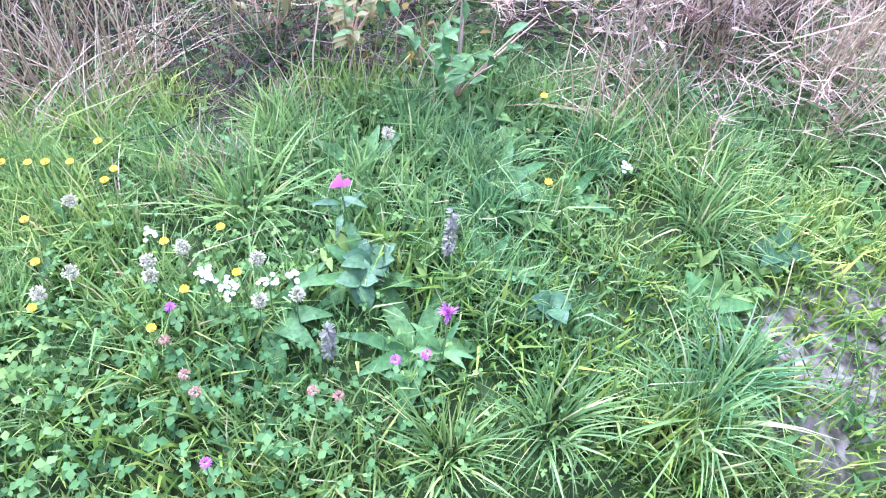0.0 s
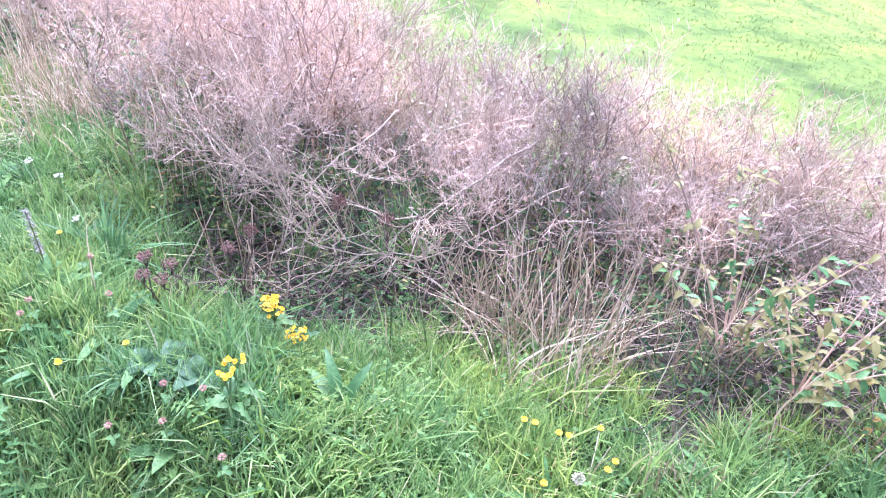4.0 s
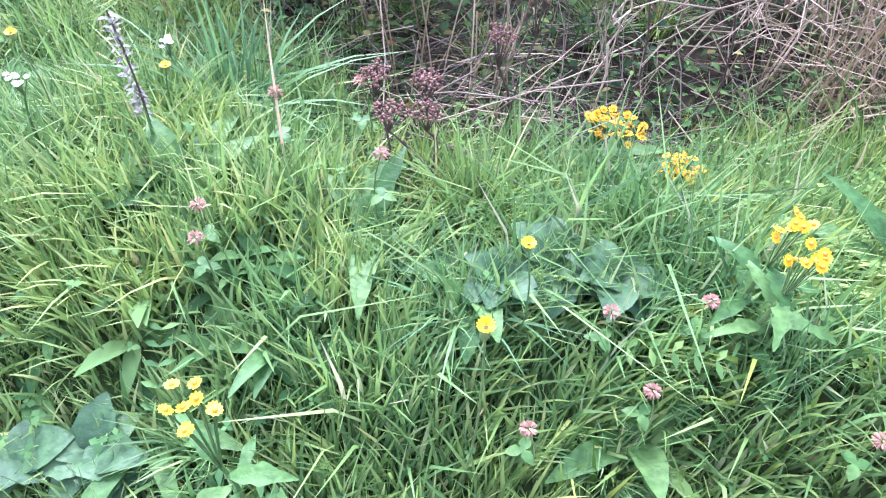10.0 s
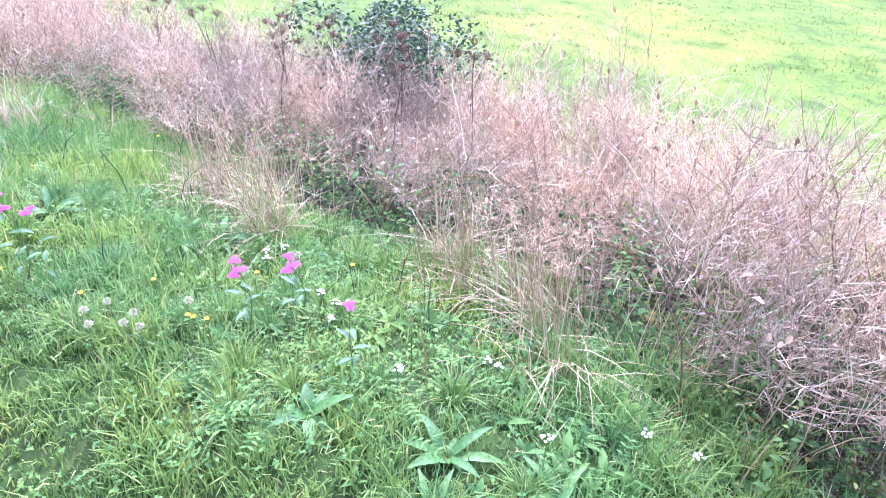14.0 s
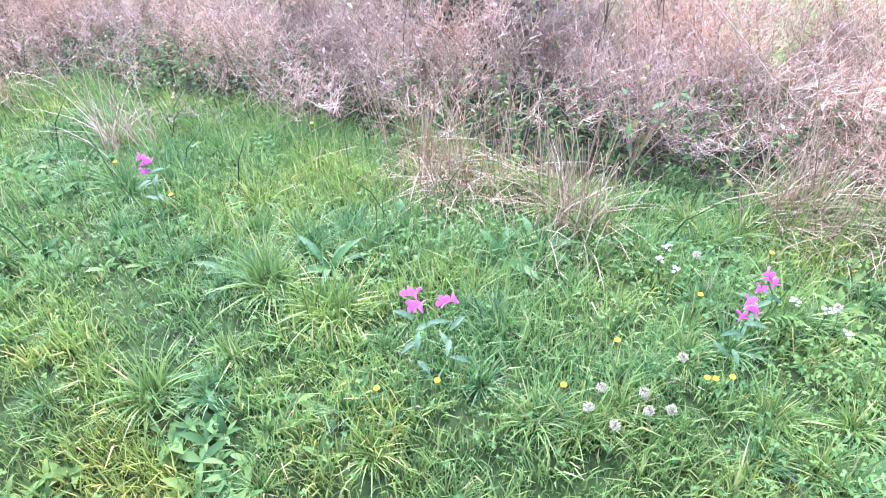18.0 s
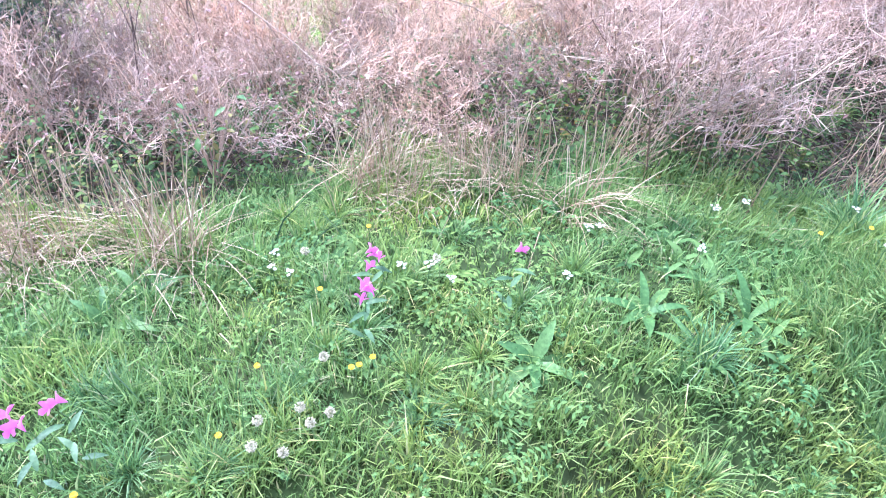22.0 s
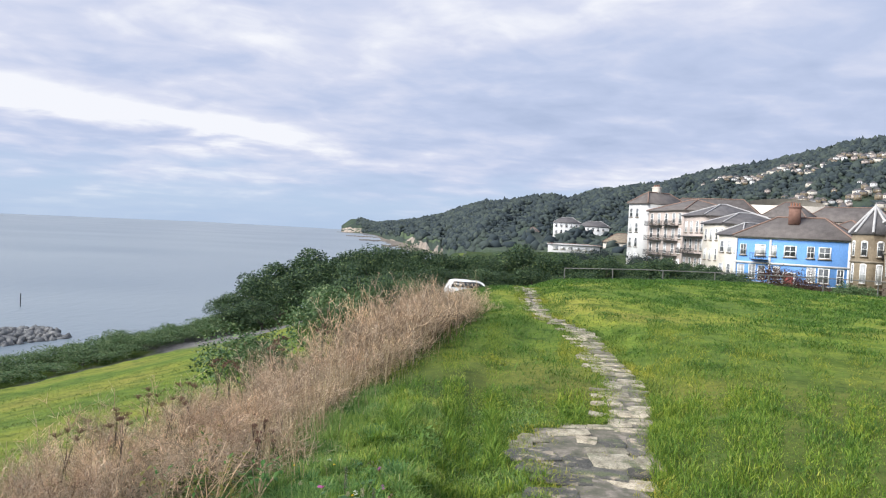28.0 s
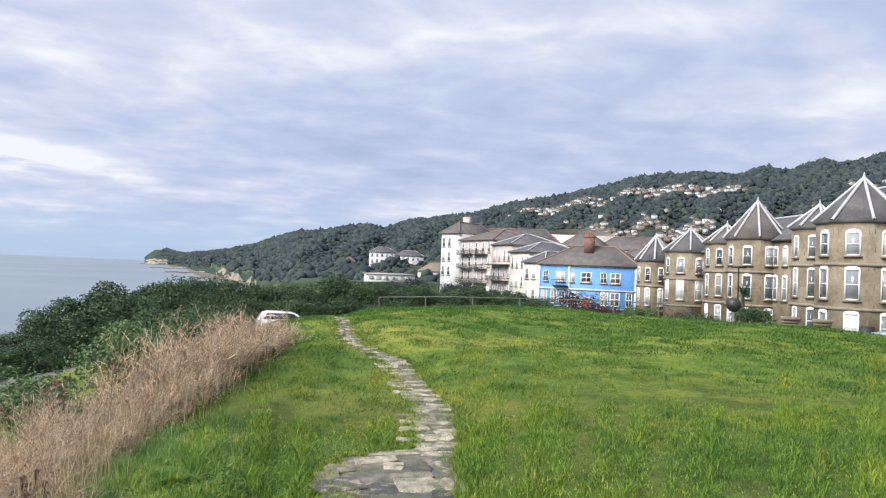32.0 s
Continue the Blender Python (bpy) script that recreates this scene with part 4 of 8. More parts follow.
    grass_object("dry_stalks", "pale upright dead stalks along the hedge foot", [blade_arrays(base, rng.uniform(0.15, 0.5, m), rng.uniform(0.0022, 0.0048, m), rng.uniform(0, 6.28, m), rng.uniform(0.02, 0.6, m), seg=3)], M["straw"])


def low_herbs():
    """Clover, vetch and small-leaved herbs woven through the turf."""
    groups = []
    def keep(x, y):
        s = y - edge_y(x)
        clover = smooth(1.0, 0.3, np.hypot((x - 3.55) / 0.8, (y - 0.35) / 0.45))
        return np.clip(smooth(0.5, 0.75, field(x, y, 3.3, 8.0)) * 0.7 + 1.3 * clover + 0.07, 0, 1) * (1 - bare_mask(x, y)) * smooth(1.2, 0.3, s)
    x, y = scatter(30000, -3.4, 7.0, 0.3, 2.3, keep)
    m = len(x)
    zz = rng.uniform(0.01, 0.085, m)
    for j in range(3):
        base = np.stack([x, y, land(x, y) + zz], -1)
        L = rng.uniform(0.006, 0.014, m) * (1 + 0.5 * smooth(1.0, 0.4, np.hypot((x - 3.8) / 0.6, (y - 0.45) / 0.35)))
        az = np.arctan2(np.sin(x * 91 + y * 57), np.cos(x * 47 - y * 83)) + j * 2.09
        groups.append(leaf_arrays(base, L, L * 0.85, az, rng.uniform(0.0, 0.45, m), 0.2, 0.15, stations=2))
    # small leafy rosettes
    sx, sy = scatter(7000, -3.6, 6.4, 0.35, 2.4, lambda x, y: smooth(0.4, 0.75, field(x, y, 2.7, 6.0)) * (1 - bare_mask(x, y)) * smooth(0.1, -0.2, y - turf_edge(x)) * np.interp(x, [-1, -0.5, 0.6, 2.0, 2.6], [1, 0.8, 0.3, 0.3, 1]))
    k = len(sx)
    for j in range(6):
        L = rng.uniform(0.03, 0.075, k) * (0.7 + 0.5 * np.sin(sx * 31) ** 2)
        base = np.stack([sx, sy, land(sx, sy) + 0.012], -1)
        groups.append(leaf_arrays(base, L, L * rng.uniform(0.2, 0.36, k), j * 1.05 + sx * 40 + rng.normal(0, 0.3, k), rng.uniform(0.35, 1.2, k), 0.4, 0.25, stations=3))
    # feathery vetch sprays
    sx, sy = scatter(900, -3.4, 7.0, 0.2, 2.6, lambda x, y: smooth(0.5, 0.85, field(x, y, 2.1, 3.0)) * (1 - bare_mask(x, y)))
    k = len(sx)
    az0 = rng.uniform(0, 2 * np.pi, k)
    for j in range(10):
        t = (j // 2 + 1) / 5
        px = sx + np.cos(az0) * 0.11 * t
        py = sy + np.sin(az0) * 0.11 * t
        base = np.stack([px, py, land(sx, sy) + 0.05 + 0.09 * t * (1 - 0.45 * t)], -1)
        groups.append(leaf_arrays(base, np.full(k, 0.022), np.full(k, 0.009), az0 + (1.15 if j % 2 else -1.15), np.full(k, 0.25), 0.2, 0.2, stations=2))
    return grass_object("low_herbs", "clover and vetch leaves woven through the verge turf", groups, M["herb"])


def tussocks():
    """Fountains of long blades standing out of the turf, each its own shade."""
    r = np.random.default_rng(77)
    protos = []
    spots = [(4.79, 0.5, 1.15), (4.88, 0.58, 0.9), (4.92, 0.96, 1.0), (5.0, 1.1, 0.9), (4.53, 0.5, 0.9), (4.35, 0.45, 0.8), (3.97, 0.98, 1.0), (2.13, 1.17, 1.2), (2.05, 1.1, 1.0), (1.9, 0.82, 0.9), (-0.9, 1.48, 1.0), (-0.7, 1.4, 0.9), (-0.2, 1.4, 0.8), (2.75, 0.66, 0.7), (2.3, 0.62, 0.8)]
    while len(spots) < 330:
        x, y = r.uniform(-3.2, 7.2), r.uniform(0.4, 2.1)
        if r.uniform() < (0.15 + 0.85 * float(field(x, y, 2.6, 5.0))) and bare_mask(x, y) < 0.2 and not (3.3 < x < 4.9 and y < 1.0 and r.uniform() < 0.7) and not (2.3 < x < 2.9 and y < 0.5) and not (2.2 < x < 3.3 and 1.2 < y < 1.6):
            spots.append((x, y, r.uniform(0.4, 0.85) * float(np.interp(y, [0.3, 0.9], [0.7, 1.0]))))
    for i, (x, y, s) in enumerate(spots):
        m = Matrix.Translation(at_land(x, y)) @ Matrix.Rotation(r.uniform(0, 6.28), 4, "Z") @ Matrix.Diagonal((s, s, s, 1))
        if i < 7:
            ob = thing("grass_tussock", m, "tussock of long arching green grass in the verge", "grass tussock", "grass tussocks")
            n = 130
            a = r.uniform(0, 6.28, n)
            d = 0.05 * np.sqrt(r.uniform(0, 1, n))
            b = np.stack([d * np.cos(a), d * np.sin(a), np.full(n, -0.008)], -1)
            v, f = blade_arrays(b, r.uniform(0.08, 0.19, n), r.uniform(0.003, 0.0075, n), a + r.normal(0, 0.5, n), r.uniform(0.1, 1.25, n), seg=4)
            tagged(part("blade_spray", (v, f), M["tussock"], ob), kind="stuff")
            protos.append(ob)
        else:
            copy_thing(protos[r.integers(0, 7)], m)


verge_grass()
tussocks()
lawn_grass()
lower_lawn_grass()
hedge_undergrowth()
bank_grass()
low_herbs()


# ---- the dead hedge: dry shrubs shoulder to shoulder along the top of the bank ----
def shrub_parts(seed, stems, height, spread, coarse=False):
    """Arching dry stems with side branches and fine twigs. Returns arrays for stems, branches, twigs."""
    r = np.random.default_rng(seed)
    k = 7
    t = np.linspace(0, 1, k)
    n = stems
    base = np.stack([r.normal(0, spread * 0.28, n), r.normal(0, spread * 0.28, n), np.zeros(n)], -1)
    az = np.arctan2(base[:, 1], base[:, 0]) + r.normal(0, 0.8, n)
    ln = r.uniform(0.6, 1.05, n) * height
    lean = r.uniform(0.1, 0.72, n) * spread
    out = np.stack([np.cos(az), np.sin(az), np.zeros(n)], -1)
    c = base[:, None] + out[:, None] * (lean[:, None] * t ** 1.6)[..., None] + np.array([0, 0, 1.0]) * (ln[:, None] * (t - 0.12 * t ** 3))[..., None]
    c[:, 1:] += r.normal(0, 0.018, (n, k - 1, 3)) * t[1:, None]
    rad = np.broadcast_to(0.0042 * (1 - 0.72 * t), (n, k)) * r.uniform(0.7, 1.4, (n, 1))

    def offshoots(par, prad, per, length, lift, kk, r0, lo=0.25):
        m = len(par) * per
        who = np.repeat(np.arange(len(par)), per)
        s = r.uniform(lo, 1, m) * (par.shape[1] - 1.001)
        i = s.astype(int)
        p0 = par[who, i] + (par[who, i + 1] - par[who, i]) * (s - i)[:, None]
        d = unit(par[who, i + 1] - par[who, i])
        side = unit(np.cross(d, r.normal(0, 1, (m, 3))))
        go = unit(d * r.uniform(0.35, 0.8, (m, 1)) + side)
        ll = length * r.uniform(0.45, 1.2, m)
        tt = np.linspace(0, 1, kk)
        pts = p0[:, None] + go[:, None] * (ll[:, None] * tt)[..., None] + np.array([0, 0, 1.0]) * (lift * ll[:, None] * tt ** 2)[..., None]
        pts[:, 1:] += r.normal(0, 0.05, (m, kk - 1, 3)) * ll[:, None, None] * tt[1:, None]
        rr = np.broadcast_to(r0 * (1 - 0.6 * tt), (m, kk)) * r.uniform(0.7, 1.3, (m, 1))
        return pts, rr
    if coarse:
        rad = rad * 1.5
    b, brad = offshoots(c, rad, 6 if coarse else 7, 0.27 * height, 0.5, 4, 0.0034 if coarse else 0.002, 0.4 if coarse else 0.46)
    w, wrad = offshoots(b, brad, 4 if coarse else 8, 0.13 * height, 0.35, 2, 0.0024 if coarse else 0.00115, 0.2)
    return (c, rad), (b, brad), (w, wrad)


SHRUBS = []


def make_shrub(seed, stems, height, spread, m, label, coarse=False):
    st, br, tw = shrub_parts(seed, stems, height, spread, coarse)
    ob = thing("dry_shrub", m, label, "dead shrub", group="dead hedge along the bank")
    # shaded depth by colour: dark stems inside, pale twigs outside
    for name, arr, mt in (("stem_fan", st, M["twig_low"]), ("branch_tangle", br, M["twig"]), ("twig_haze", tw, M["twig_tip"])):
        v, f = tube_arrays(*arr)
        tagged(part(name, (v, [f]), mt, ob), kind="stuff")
    r = np.random.default_rng(seed + 50)
    pick = tw[0][r.integers(0, len(tw[0]), 90), -1]
    v, f = leaf_arrays(pick, r.uniform(0.01, 0.026, 90), r.uniform(0.008, 0.016, 90), r.uniform(0, 6.28, 90), r.uniform(-0.4, 0.6, 90), 0.2, 0.3, 2)
    tagged(part("seed_husk_scatter", (v, f), M["seedhead"], ob, "dark brown dry seed husks"), kind="stuff")
    pick = br[0][r.integers(0, len(br[0]), 110), r.integers(1, 4, 110)]
    v, f = leaf_arrays(pick, r.uniform(0.015, 0.04, 110), r.uniform(0.008, 0.018, 110), r.uniform(0, 6.28, 110), r.uniform(-0.9, 0.5, 110), 0.5, 0.5, 2)
    tagged(part("withered_leaf_scatter", (v, f), M["withered"], ob, "pale withered leaves"), kind="stuff")
    return ob


def hedge():
    protos = []
    r = np.random.default_rng(21)
    for i in range(7):
        x = 0.2 + i * 0.9
        y = float(hedge_front(x)) + r.uniform(0.5, 1.1)
        lab = ("pale pinkish-brown dead shrub with a haze of fine dry twigs", "tangled grey-brown dry shrub with dark seed husks")[i % 2]
        protos.append(make_shrub(100 + i, 24, r.uniform(0.62, 0.85), 0.55, Matrix.Translation(at_land(x, y, -0.03)) @ pose(0, 0, 0, 0, 0, r.uniform(0, 360)), lab))
    sturdy = []
    for i in range(4):
        x = 8.4 + i * 1.7
        y = float(hedge_front(x)) + 0.8
        sturdy.append(make_shrub(140 + i, 20, 0.7, 0.62, Matrix.Translation(at_land(x, y, -0.03)), "grey-brown dry shrub with stiff upright stems and dark husks", coarse=True))
    rows = [(-5.5, 6.0, 0.42, 0.25, 0.88), (-5.6, 7.0, 0.46, 0.62, 1.02), (-5.4, 7.5, 0.56, 1.05, 1.12), (-5.4, 6, 0.58, 1.5, 1.2), (13.5, 18.0, 0.56, 0.9, 1.05), (6.2, 18.0, 0.5, 0.3, 0.85), (6.5, 18, 0.56, 0.7, 1.0)]
    for x0, x1, step, off, sc in rows:
        x = x0
        while x < x1:
            px, py = x + r.normal(0, 0.1), float(hedge_front(x)) + off + r.normal(0, 0.12)
            gap = 2.2 < px < 4.6 and off < 0.3
            if not gap:
                p = sturdy[r.integers(0, 4)] if px > 7.6 else protos[r.integers(0, len(protos))]
                s = sc * r.uniform(0.7, 1.25)
                s *= float(np.interp(px, [-4, 1.2, 2.2, 3, 4, 6, 8, 10, 12, 15, 18.5], [0.95, 0.95, 0.92, 0.82, 0.68, 0.66, 0.92, 1.1, 1.4, 1.3, 1.1]))
                taper = float(np.interp(px, [15.5, 18.5], [1, 0.6]))
                copy_thing(p, Matrix.Translation(at_land(px, py, -0.03)) @ pose(0, 0, 0, r.normal(0, 6), r.normal(0, 6), r.uniform(0, 360)) @ Matrix.Diagonal((max(s, 0.95), max(s, 0.95), s * taper, 1)))
            x += step * r.uniform(0.8, 1.2)


hedge()

# ---- the stone path ----
def build_path():
    bed = Geo()
    xs = np.linspace(4.2, 26.2, 221)
    wd = np.interp(xs, [4.2, 4.9, 5.8, 6.4, 7.2, 7.45, 9, 26], [0.3, 0.4, 0.44, 0.62, 0.62, 0.27, 0.3, 0.3])
    cols = np.linspace(-1, 1, 7)
    X = np.repeat(xs[:, None], 7, 1)
    Y = path_y(xs)[:, None] + wd[:, None] * cols + 0.06 * np.sin(X * 5.3) * cols
    Z = land(X, Y) + 0.012 - 0.02 * np.abs(cols) ** 4
    idx = np.arange(X.size).reshape(X.shape)
    f = np.stack([idx[:-1, :-1], idx[1:, :-1], idx[1:, 1:], idx[:-1, 1:]], -1).reshape(-1, 4)
    bed.add(np.stack([X, Y, Z], -1), [f])
    path = tagged(new("pavement", mesh_np("pavement", *bed.data(), M["mortar"])), "worn crazy-paved stone path with grassy joints", "path", kind="structure")
    r = np.random.default_rng(5)
    shapes = []
    for i in range(10):
        cut = r.uniform(0.25, 0.7, 2)
        ring = np.array([(-1, -1), (1, -1), (1, 1 - cut[0]), (1 - cut[1], 1), (-1, 1)]) + r.normal(0, 0.11, (5, 2))
        n = 5
        if i % 3 == 0:
            ring = ring[:, ::-1][::-1]
        v = np.concatenate([np.c_[ring, np.full(n, -1.0)], np.c_[ring, np.full(n, 0.2)], np.c_[ring * 0.95, np.full(n, 1.0)]])
        k = np.arange(n)
        q = np.concatenate([np.stack([k, (k + 1) % n, (k + 1) % n + n, k + n], -1), np.stack([k + n, (k + 1) % n + n, (k + 1) % n + 2 * n, k + 2 * n], -1)])
        top = (k + 2 * n)[None]
        shapes.append([mesh_np("slab", v, [q, top], M["slab"]), mesh_np("slab", v, [q, top], M["dark_slab"])])
    count = 0
    x = 4.4
    while x < 26.0:
        big = x < 7.3
        lip = 6.85 < x < 7.3
        w = float(np.interp(x, [4.4, 5.8, 6.4, 7.2, 7.45, 9, 26], [0.42, 0.44, 0.62, 0.62, 0.24, 0.25, 0.26]))
        depth = r.uniform(0.09, 0.12) if lip else r.uniform(0.10, 0.2) if big else r.uniform(0.06, 0.115) * float(np.interp(x, [8, 26], [1, 1.5]))
        y = -w + r.uniform(-0.02, 0.05)
        while y < w - 0.05:
            sy = r.uniform(0.09, 0.25) if big else r.uniform(0.08, 0.2)
            if r.uniform() < (0.72 if big else 0.76) and count < 300:
                px, py = x + r.normal(0, 0.03), float(path_y(x)) + y + min(sy, w - y)
                dark = big and not lip and r.uniform() < 0.64
                ob = new("slab", shapes[r.integers(0, 10)][1 if dark else 0])
                ob.parent = path
                ob.matrix_world = Matrix.Translation(at_land(px, py, 0.004 + r.uniform(0, 0.012))) @ pose(0, 0, 0, r.normal(0, 1.5), r.normal(0, 1.5), r.uniform(-1, 1) * (28 if dark else 7) + 180 * r.integers(0, 2)) @ Matrix.Diagonal((depth * r.uniform(0.92, 1.04), sy * r.uniform(0.94, 1.06), 0.013, 1))
                count += 1
            y += 2 * sy + r.uniform(0, 0.02)
        x += 2 * depth * r.uniform(0.97, 1.06)
    # turf creeping over the joints
    n = 26000
    x = rng.uniform(4.2, 26, n)
    w = np.interp(x, [4.2, 5.8, 6.4, 7.2, 7.45, 26], [0.5, 0.46, 0.64, 0.64, 0.29, 0.32])
    y = path_y(x) + w * np.sign(rng.uniform(-1, 1, n)) * rng.uniform(0, 1, n) ** 0.5
    k = (field(x, y, 9, 3.0) * 0.6 + field(x, y, 23, 5.0) * 0.4) > np.where(x < 7.3, 0.5, 0.46)
    x, y = x[k], y[k]
    n = len(x)
    far = np.clip(x / 7, 1, 3)
    v, f = blade_arrays(np.stack([x, y, land(x, y) + 0.005], -1), rng.uniform(0.015, 0.05, n) * far ** 0.4, 0.004 * far, rng.uniform(0, 6.28, n), rng.uniform(0.4, 1.3, n), seg=2)
    grass_object("joint_grass", "short grass creeping between the path stones", [(v, f)], M["lawn_blade"])


build_path()

# ---- far scenery ----
EYE = np.array([0.03, -0.03, 1.89])


def polar(az, r, z=0.0):
    return (EYE[0] + r * math.cos(radians(az)), EYE[1] + r * math.sin(radians(az)), z)


def el_z(el, r):
    return EYE[2] + r * math.tan(radians(el))


SIL_AZ = [-120, -75, -51, -47.7, -45.3, -42.1, -40.2, -38.2, -36.4, -34.6, -32.7, -31.1, -26.3, -20.5, -16.2, -13.6, -8.8, -6.7, -5.3, -1.5, 0.6, 3.1, 5.1, 7.9, 8.5, 9.2, 10.0, 10.35, 10.7]
SIL_EL = [9.0, 10.8, 10.3, 9.75, 8.7, 8.9, 8.3, 8.5, 7.9, 8.15, 7.5, 7.85, 7.5, 5.95, 5.15, 4.3, 3.6, 2.8, 3.1, 2.4, 2.1, 1.2, 0.75, 0.35, 0.45, 0.62, 0.56, 0.32, 0.02]


def hill_top(az):
    el = np.interp(az, SIL_AZ, SIL_EL)
    R = np.interp(az, [-120, -75, -51, -32, -20, -12, 0, 7.5, 10.7], [700, 720, 750, 900, 1000, 1100, 1400, 2600, 3150])
    return R, EYE[2] + R * np.tan(np.radians(el))


def hill_start(az):
    return np.interp(az, [-120, -60, -6, 0, 1.5, 2.8, 4.2, 5.2, 6.2, 7.3, 8.0, 8.6, 9.2, 10.6], [190, 230, 230, 300, 420, 740, 800, 1050, 1250, 1500, 2150, 2700, 2780, 2950])


def hill_z(az, f):
    """Height of the hillside; f runs from 0 at its foot to 1 on the skyline."""
    R, zt = hill_top(az)
    r0 = hill_start(az)
    shore = smooth(-0.5, 1.5, az)
    z0 = -4.5 * (1 - shore) + SEA_Z * shore
    step = shore * np.interp(az, [0, 4, 7, 9, 10.7], [6, 10, 9, 7, 10]) * (0.8 + 0.2 * np.sin(az * 6.3) + 0.07 * np.sin(az * 17.1)) * smooth(0.0, 0.09, f)
    z0 = z0 + step
    r = r0 + (R - r0) * f
    base = z0 + (zt - z0) * np.clip(f, 0, 1) ** 1.25
    return r, base + np.sin(az * 1.7 + f * 9) * 4 * np.sin(np.pi * np.clip(f, 0, 1))


def build_hill():
    az = np.concatenate([np.arange(-120, -54, 3.0), np.arange(-54, 0, 0.35), np.arange(0, 10.71, 0.05)])
    f = np.r_[-0.02, np.linspace(0, 0.19, 20), np.linspace(0.2, 1, 31), 1.15]
    A, F = np.meshgrid(az, f, indexing="ij")
    r, z = hill_z(A, np.clip(F, 0, 1))
    R, _ = hill_top(A)
    r = np.where(F > 1, R * 1.15, np.where(F < 0, r - 6, r))
    z = np.where(F > 1, z - 60, np.where(F < 0, np.minimum(z, -4) - 22, z))
    X, Y = EYE[0] + r * np.cos(np.radians(A)), EYE[1] + r * np.sin(np.radians(A))
    idx = np.arange(X.size).reshape(X.shape)
    q = np.stack([idx[:-1, :-1], idx[:-1, 1:], idx[1:, 1:], idx[1:, :-1]], -1).reshape(-1, 4)
    me = mesh_np("backdrop_hill", np.stack([X, Y, z], -1), [q], M["hill"], smooth=False)
    me.materials.append(M["cliff"])
    me.materials.append(M["meadow"])
    fm = ((A + 0 * F)[:-1, :-1]).ravel()
    ff = F[:-1, :-1].ravel()
    ragged = np.sin(fm * 3.1 + ff * 38) + 0.7 * np.sin(fm * 7.7 - ff * 27 + 1) + 0.35 * np.sin(fm * 19 + ff * 90)
    lip = 0.05 + 0.022 * np.sin(fm * 2.9 + 0.6) + 0.01 * np.sin(fm * 8.3)
    pale = ((fm > 2.8) & (fm < 4.9) & (ff < lip) & (ragged > -1.1)) | ((fm > 9.0) & (ff < 0.3) & (ragged > -0.2)) | ((fm > 4.9) & (fm < 5.7) & (ff < 0.14 - 0.12 * (fm - 4.9)) & (ragged > -0.5)) | ((fm > 6.5) & (fm < 7.2) & (ff < 0.04) & (ragged > 0.1))
    field_ = ((fm > 4.65 + 2.5 * (0.24 - ff)) & (fm < 6.2) & (ff > 0.1) & (ff < 0.3)) | ((fm > 3.0) & (fm < 4.6) & (ff > 0.08) & (ff < 0.13))
    me.polygons.foreach_set("material_index", np.where(pale, 1, np.where(field_, 2, 0)).astype(np.int32))
    tagged(new("backdrop_hill", me), "wooded downs running out to a pale sea cliff", "hill", kind="structure")


M["meadow"] = surface("far_meadow", [(0.3, (0.06, 0.10, 0.04)), (0.7, (0.10, 0.14, 0.06))], 0.02, 0.95)
build_hill()


def icosphere():
    bm = bmesh.new()
    bmesh.ops.create_icosphere(bm, subdivisions=1, radius=1)
    v = np.array([x.co for x in bm.verts])
    f = np.array([[x.index for x in p.verts] for p in bm.faces])
    bm.free()
    return v, f


ICO_V, ICO_F = icosphere()


def blobs(centres, radii, squash=0.85, rough=0.28, r=None):
    r = r or np.random.default_rng(3)
    n = len(centres)
    k = len(ICO_V)
    v = ICO_V[None] * (1 + r.normal(0, rough, (n, k, 1))) * radii[:, None, None]
    v[:, :, 2] *= squash
    v = v + centres[:, None]
    f = ICO_F[None] + (np.arange(n) * k)[:, None, None]
    return v.reshape(-1, 3), [f.reshape(-1, 3)]


def hill_woods():
    r = np.random.default_rng(12)
    n = 26000
    az = np.where(r.uniform(size=n) < 0.75, r.uniform(-53, 2.5, n), r.uniform(-2, 9.5, n))
    f = np.sqrt(r.uniform(0.0, 1.0, n))
    f[:1500] = r.uniform(0.96, 1.0, 1500)
    az[:1500] = np.linspace(-54, 8.5, 1500)
    town = ((az < -15) & (az > -35) & (f > 0.69) & (f < 0.81)) | ((az < -19) & (az > -41) & (f > 0.27) & (f < 0.42))
    fieldy = ((az > 4.9) & (az < 6.2) & (f < 0.3)) | ((az > 2.8) & (az < 4.9) & (f < 0.13)) | ((az > 9.1) & (f < 0.55))
    keep = ~(town & (r.uniform(size=n) < 0.86)) & ~(fieldy & (r.uniform(size=n) < 0.93)) & ((az < 0.5) | (f > 0.07))
    az, f = az[keep], f[keep]
    rr, z = hill_z(az, f)
    rad = (1.6 + 3.6 * r.beta(1.6, 3.2, len(az))) * np.clip(rr / 800, 0.65, 1.5)
    c = np.stack([EYE[0] + rr * np.cos(np.radians(az)), EYE[1] + rr * np.sin(np.radians(az)), z + rad * 0.25], -1)
    v, fc = blobs(c, rad, 0.9, 0.42, r)
    tagged(new("woodland", mesh_np("woodland", v, fc, M["hazed_tree"])), "dense woodland over the downs, tinted blue-grey for haze", "woodland", kind="stuff")


hill_woods()


# ---- windows, roofs and houses ----
WIN = {}


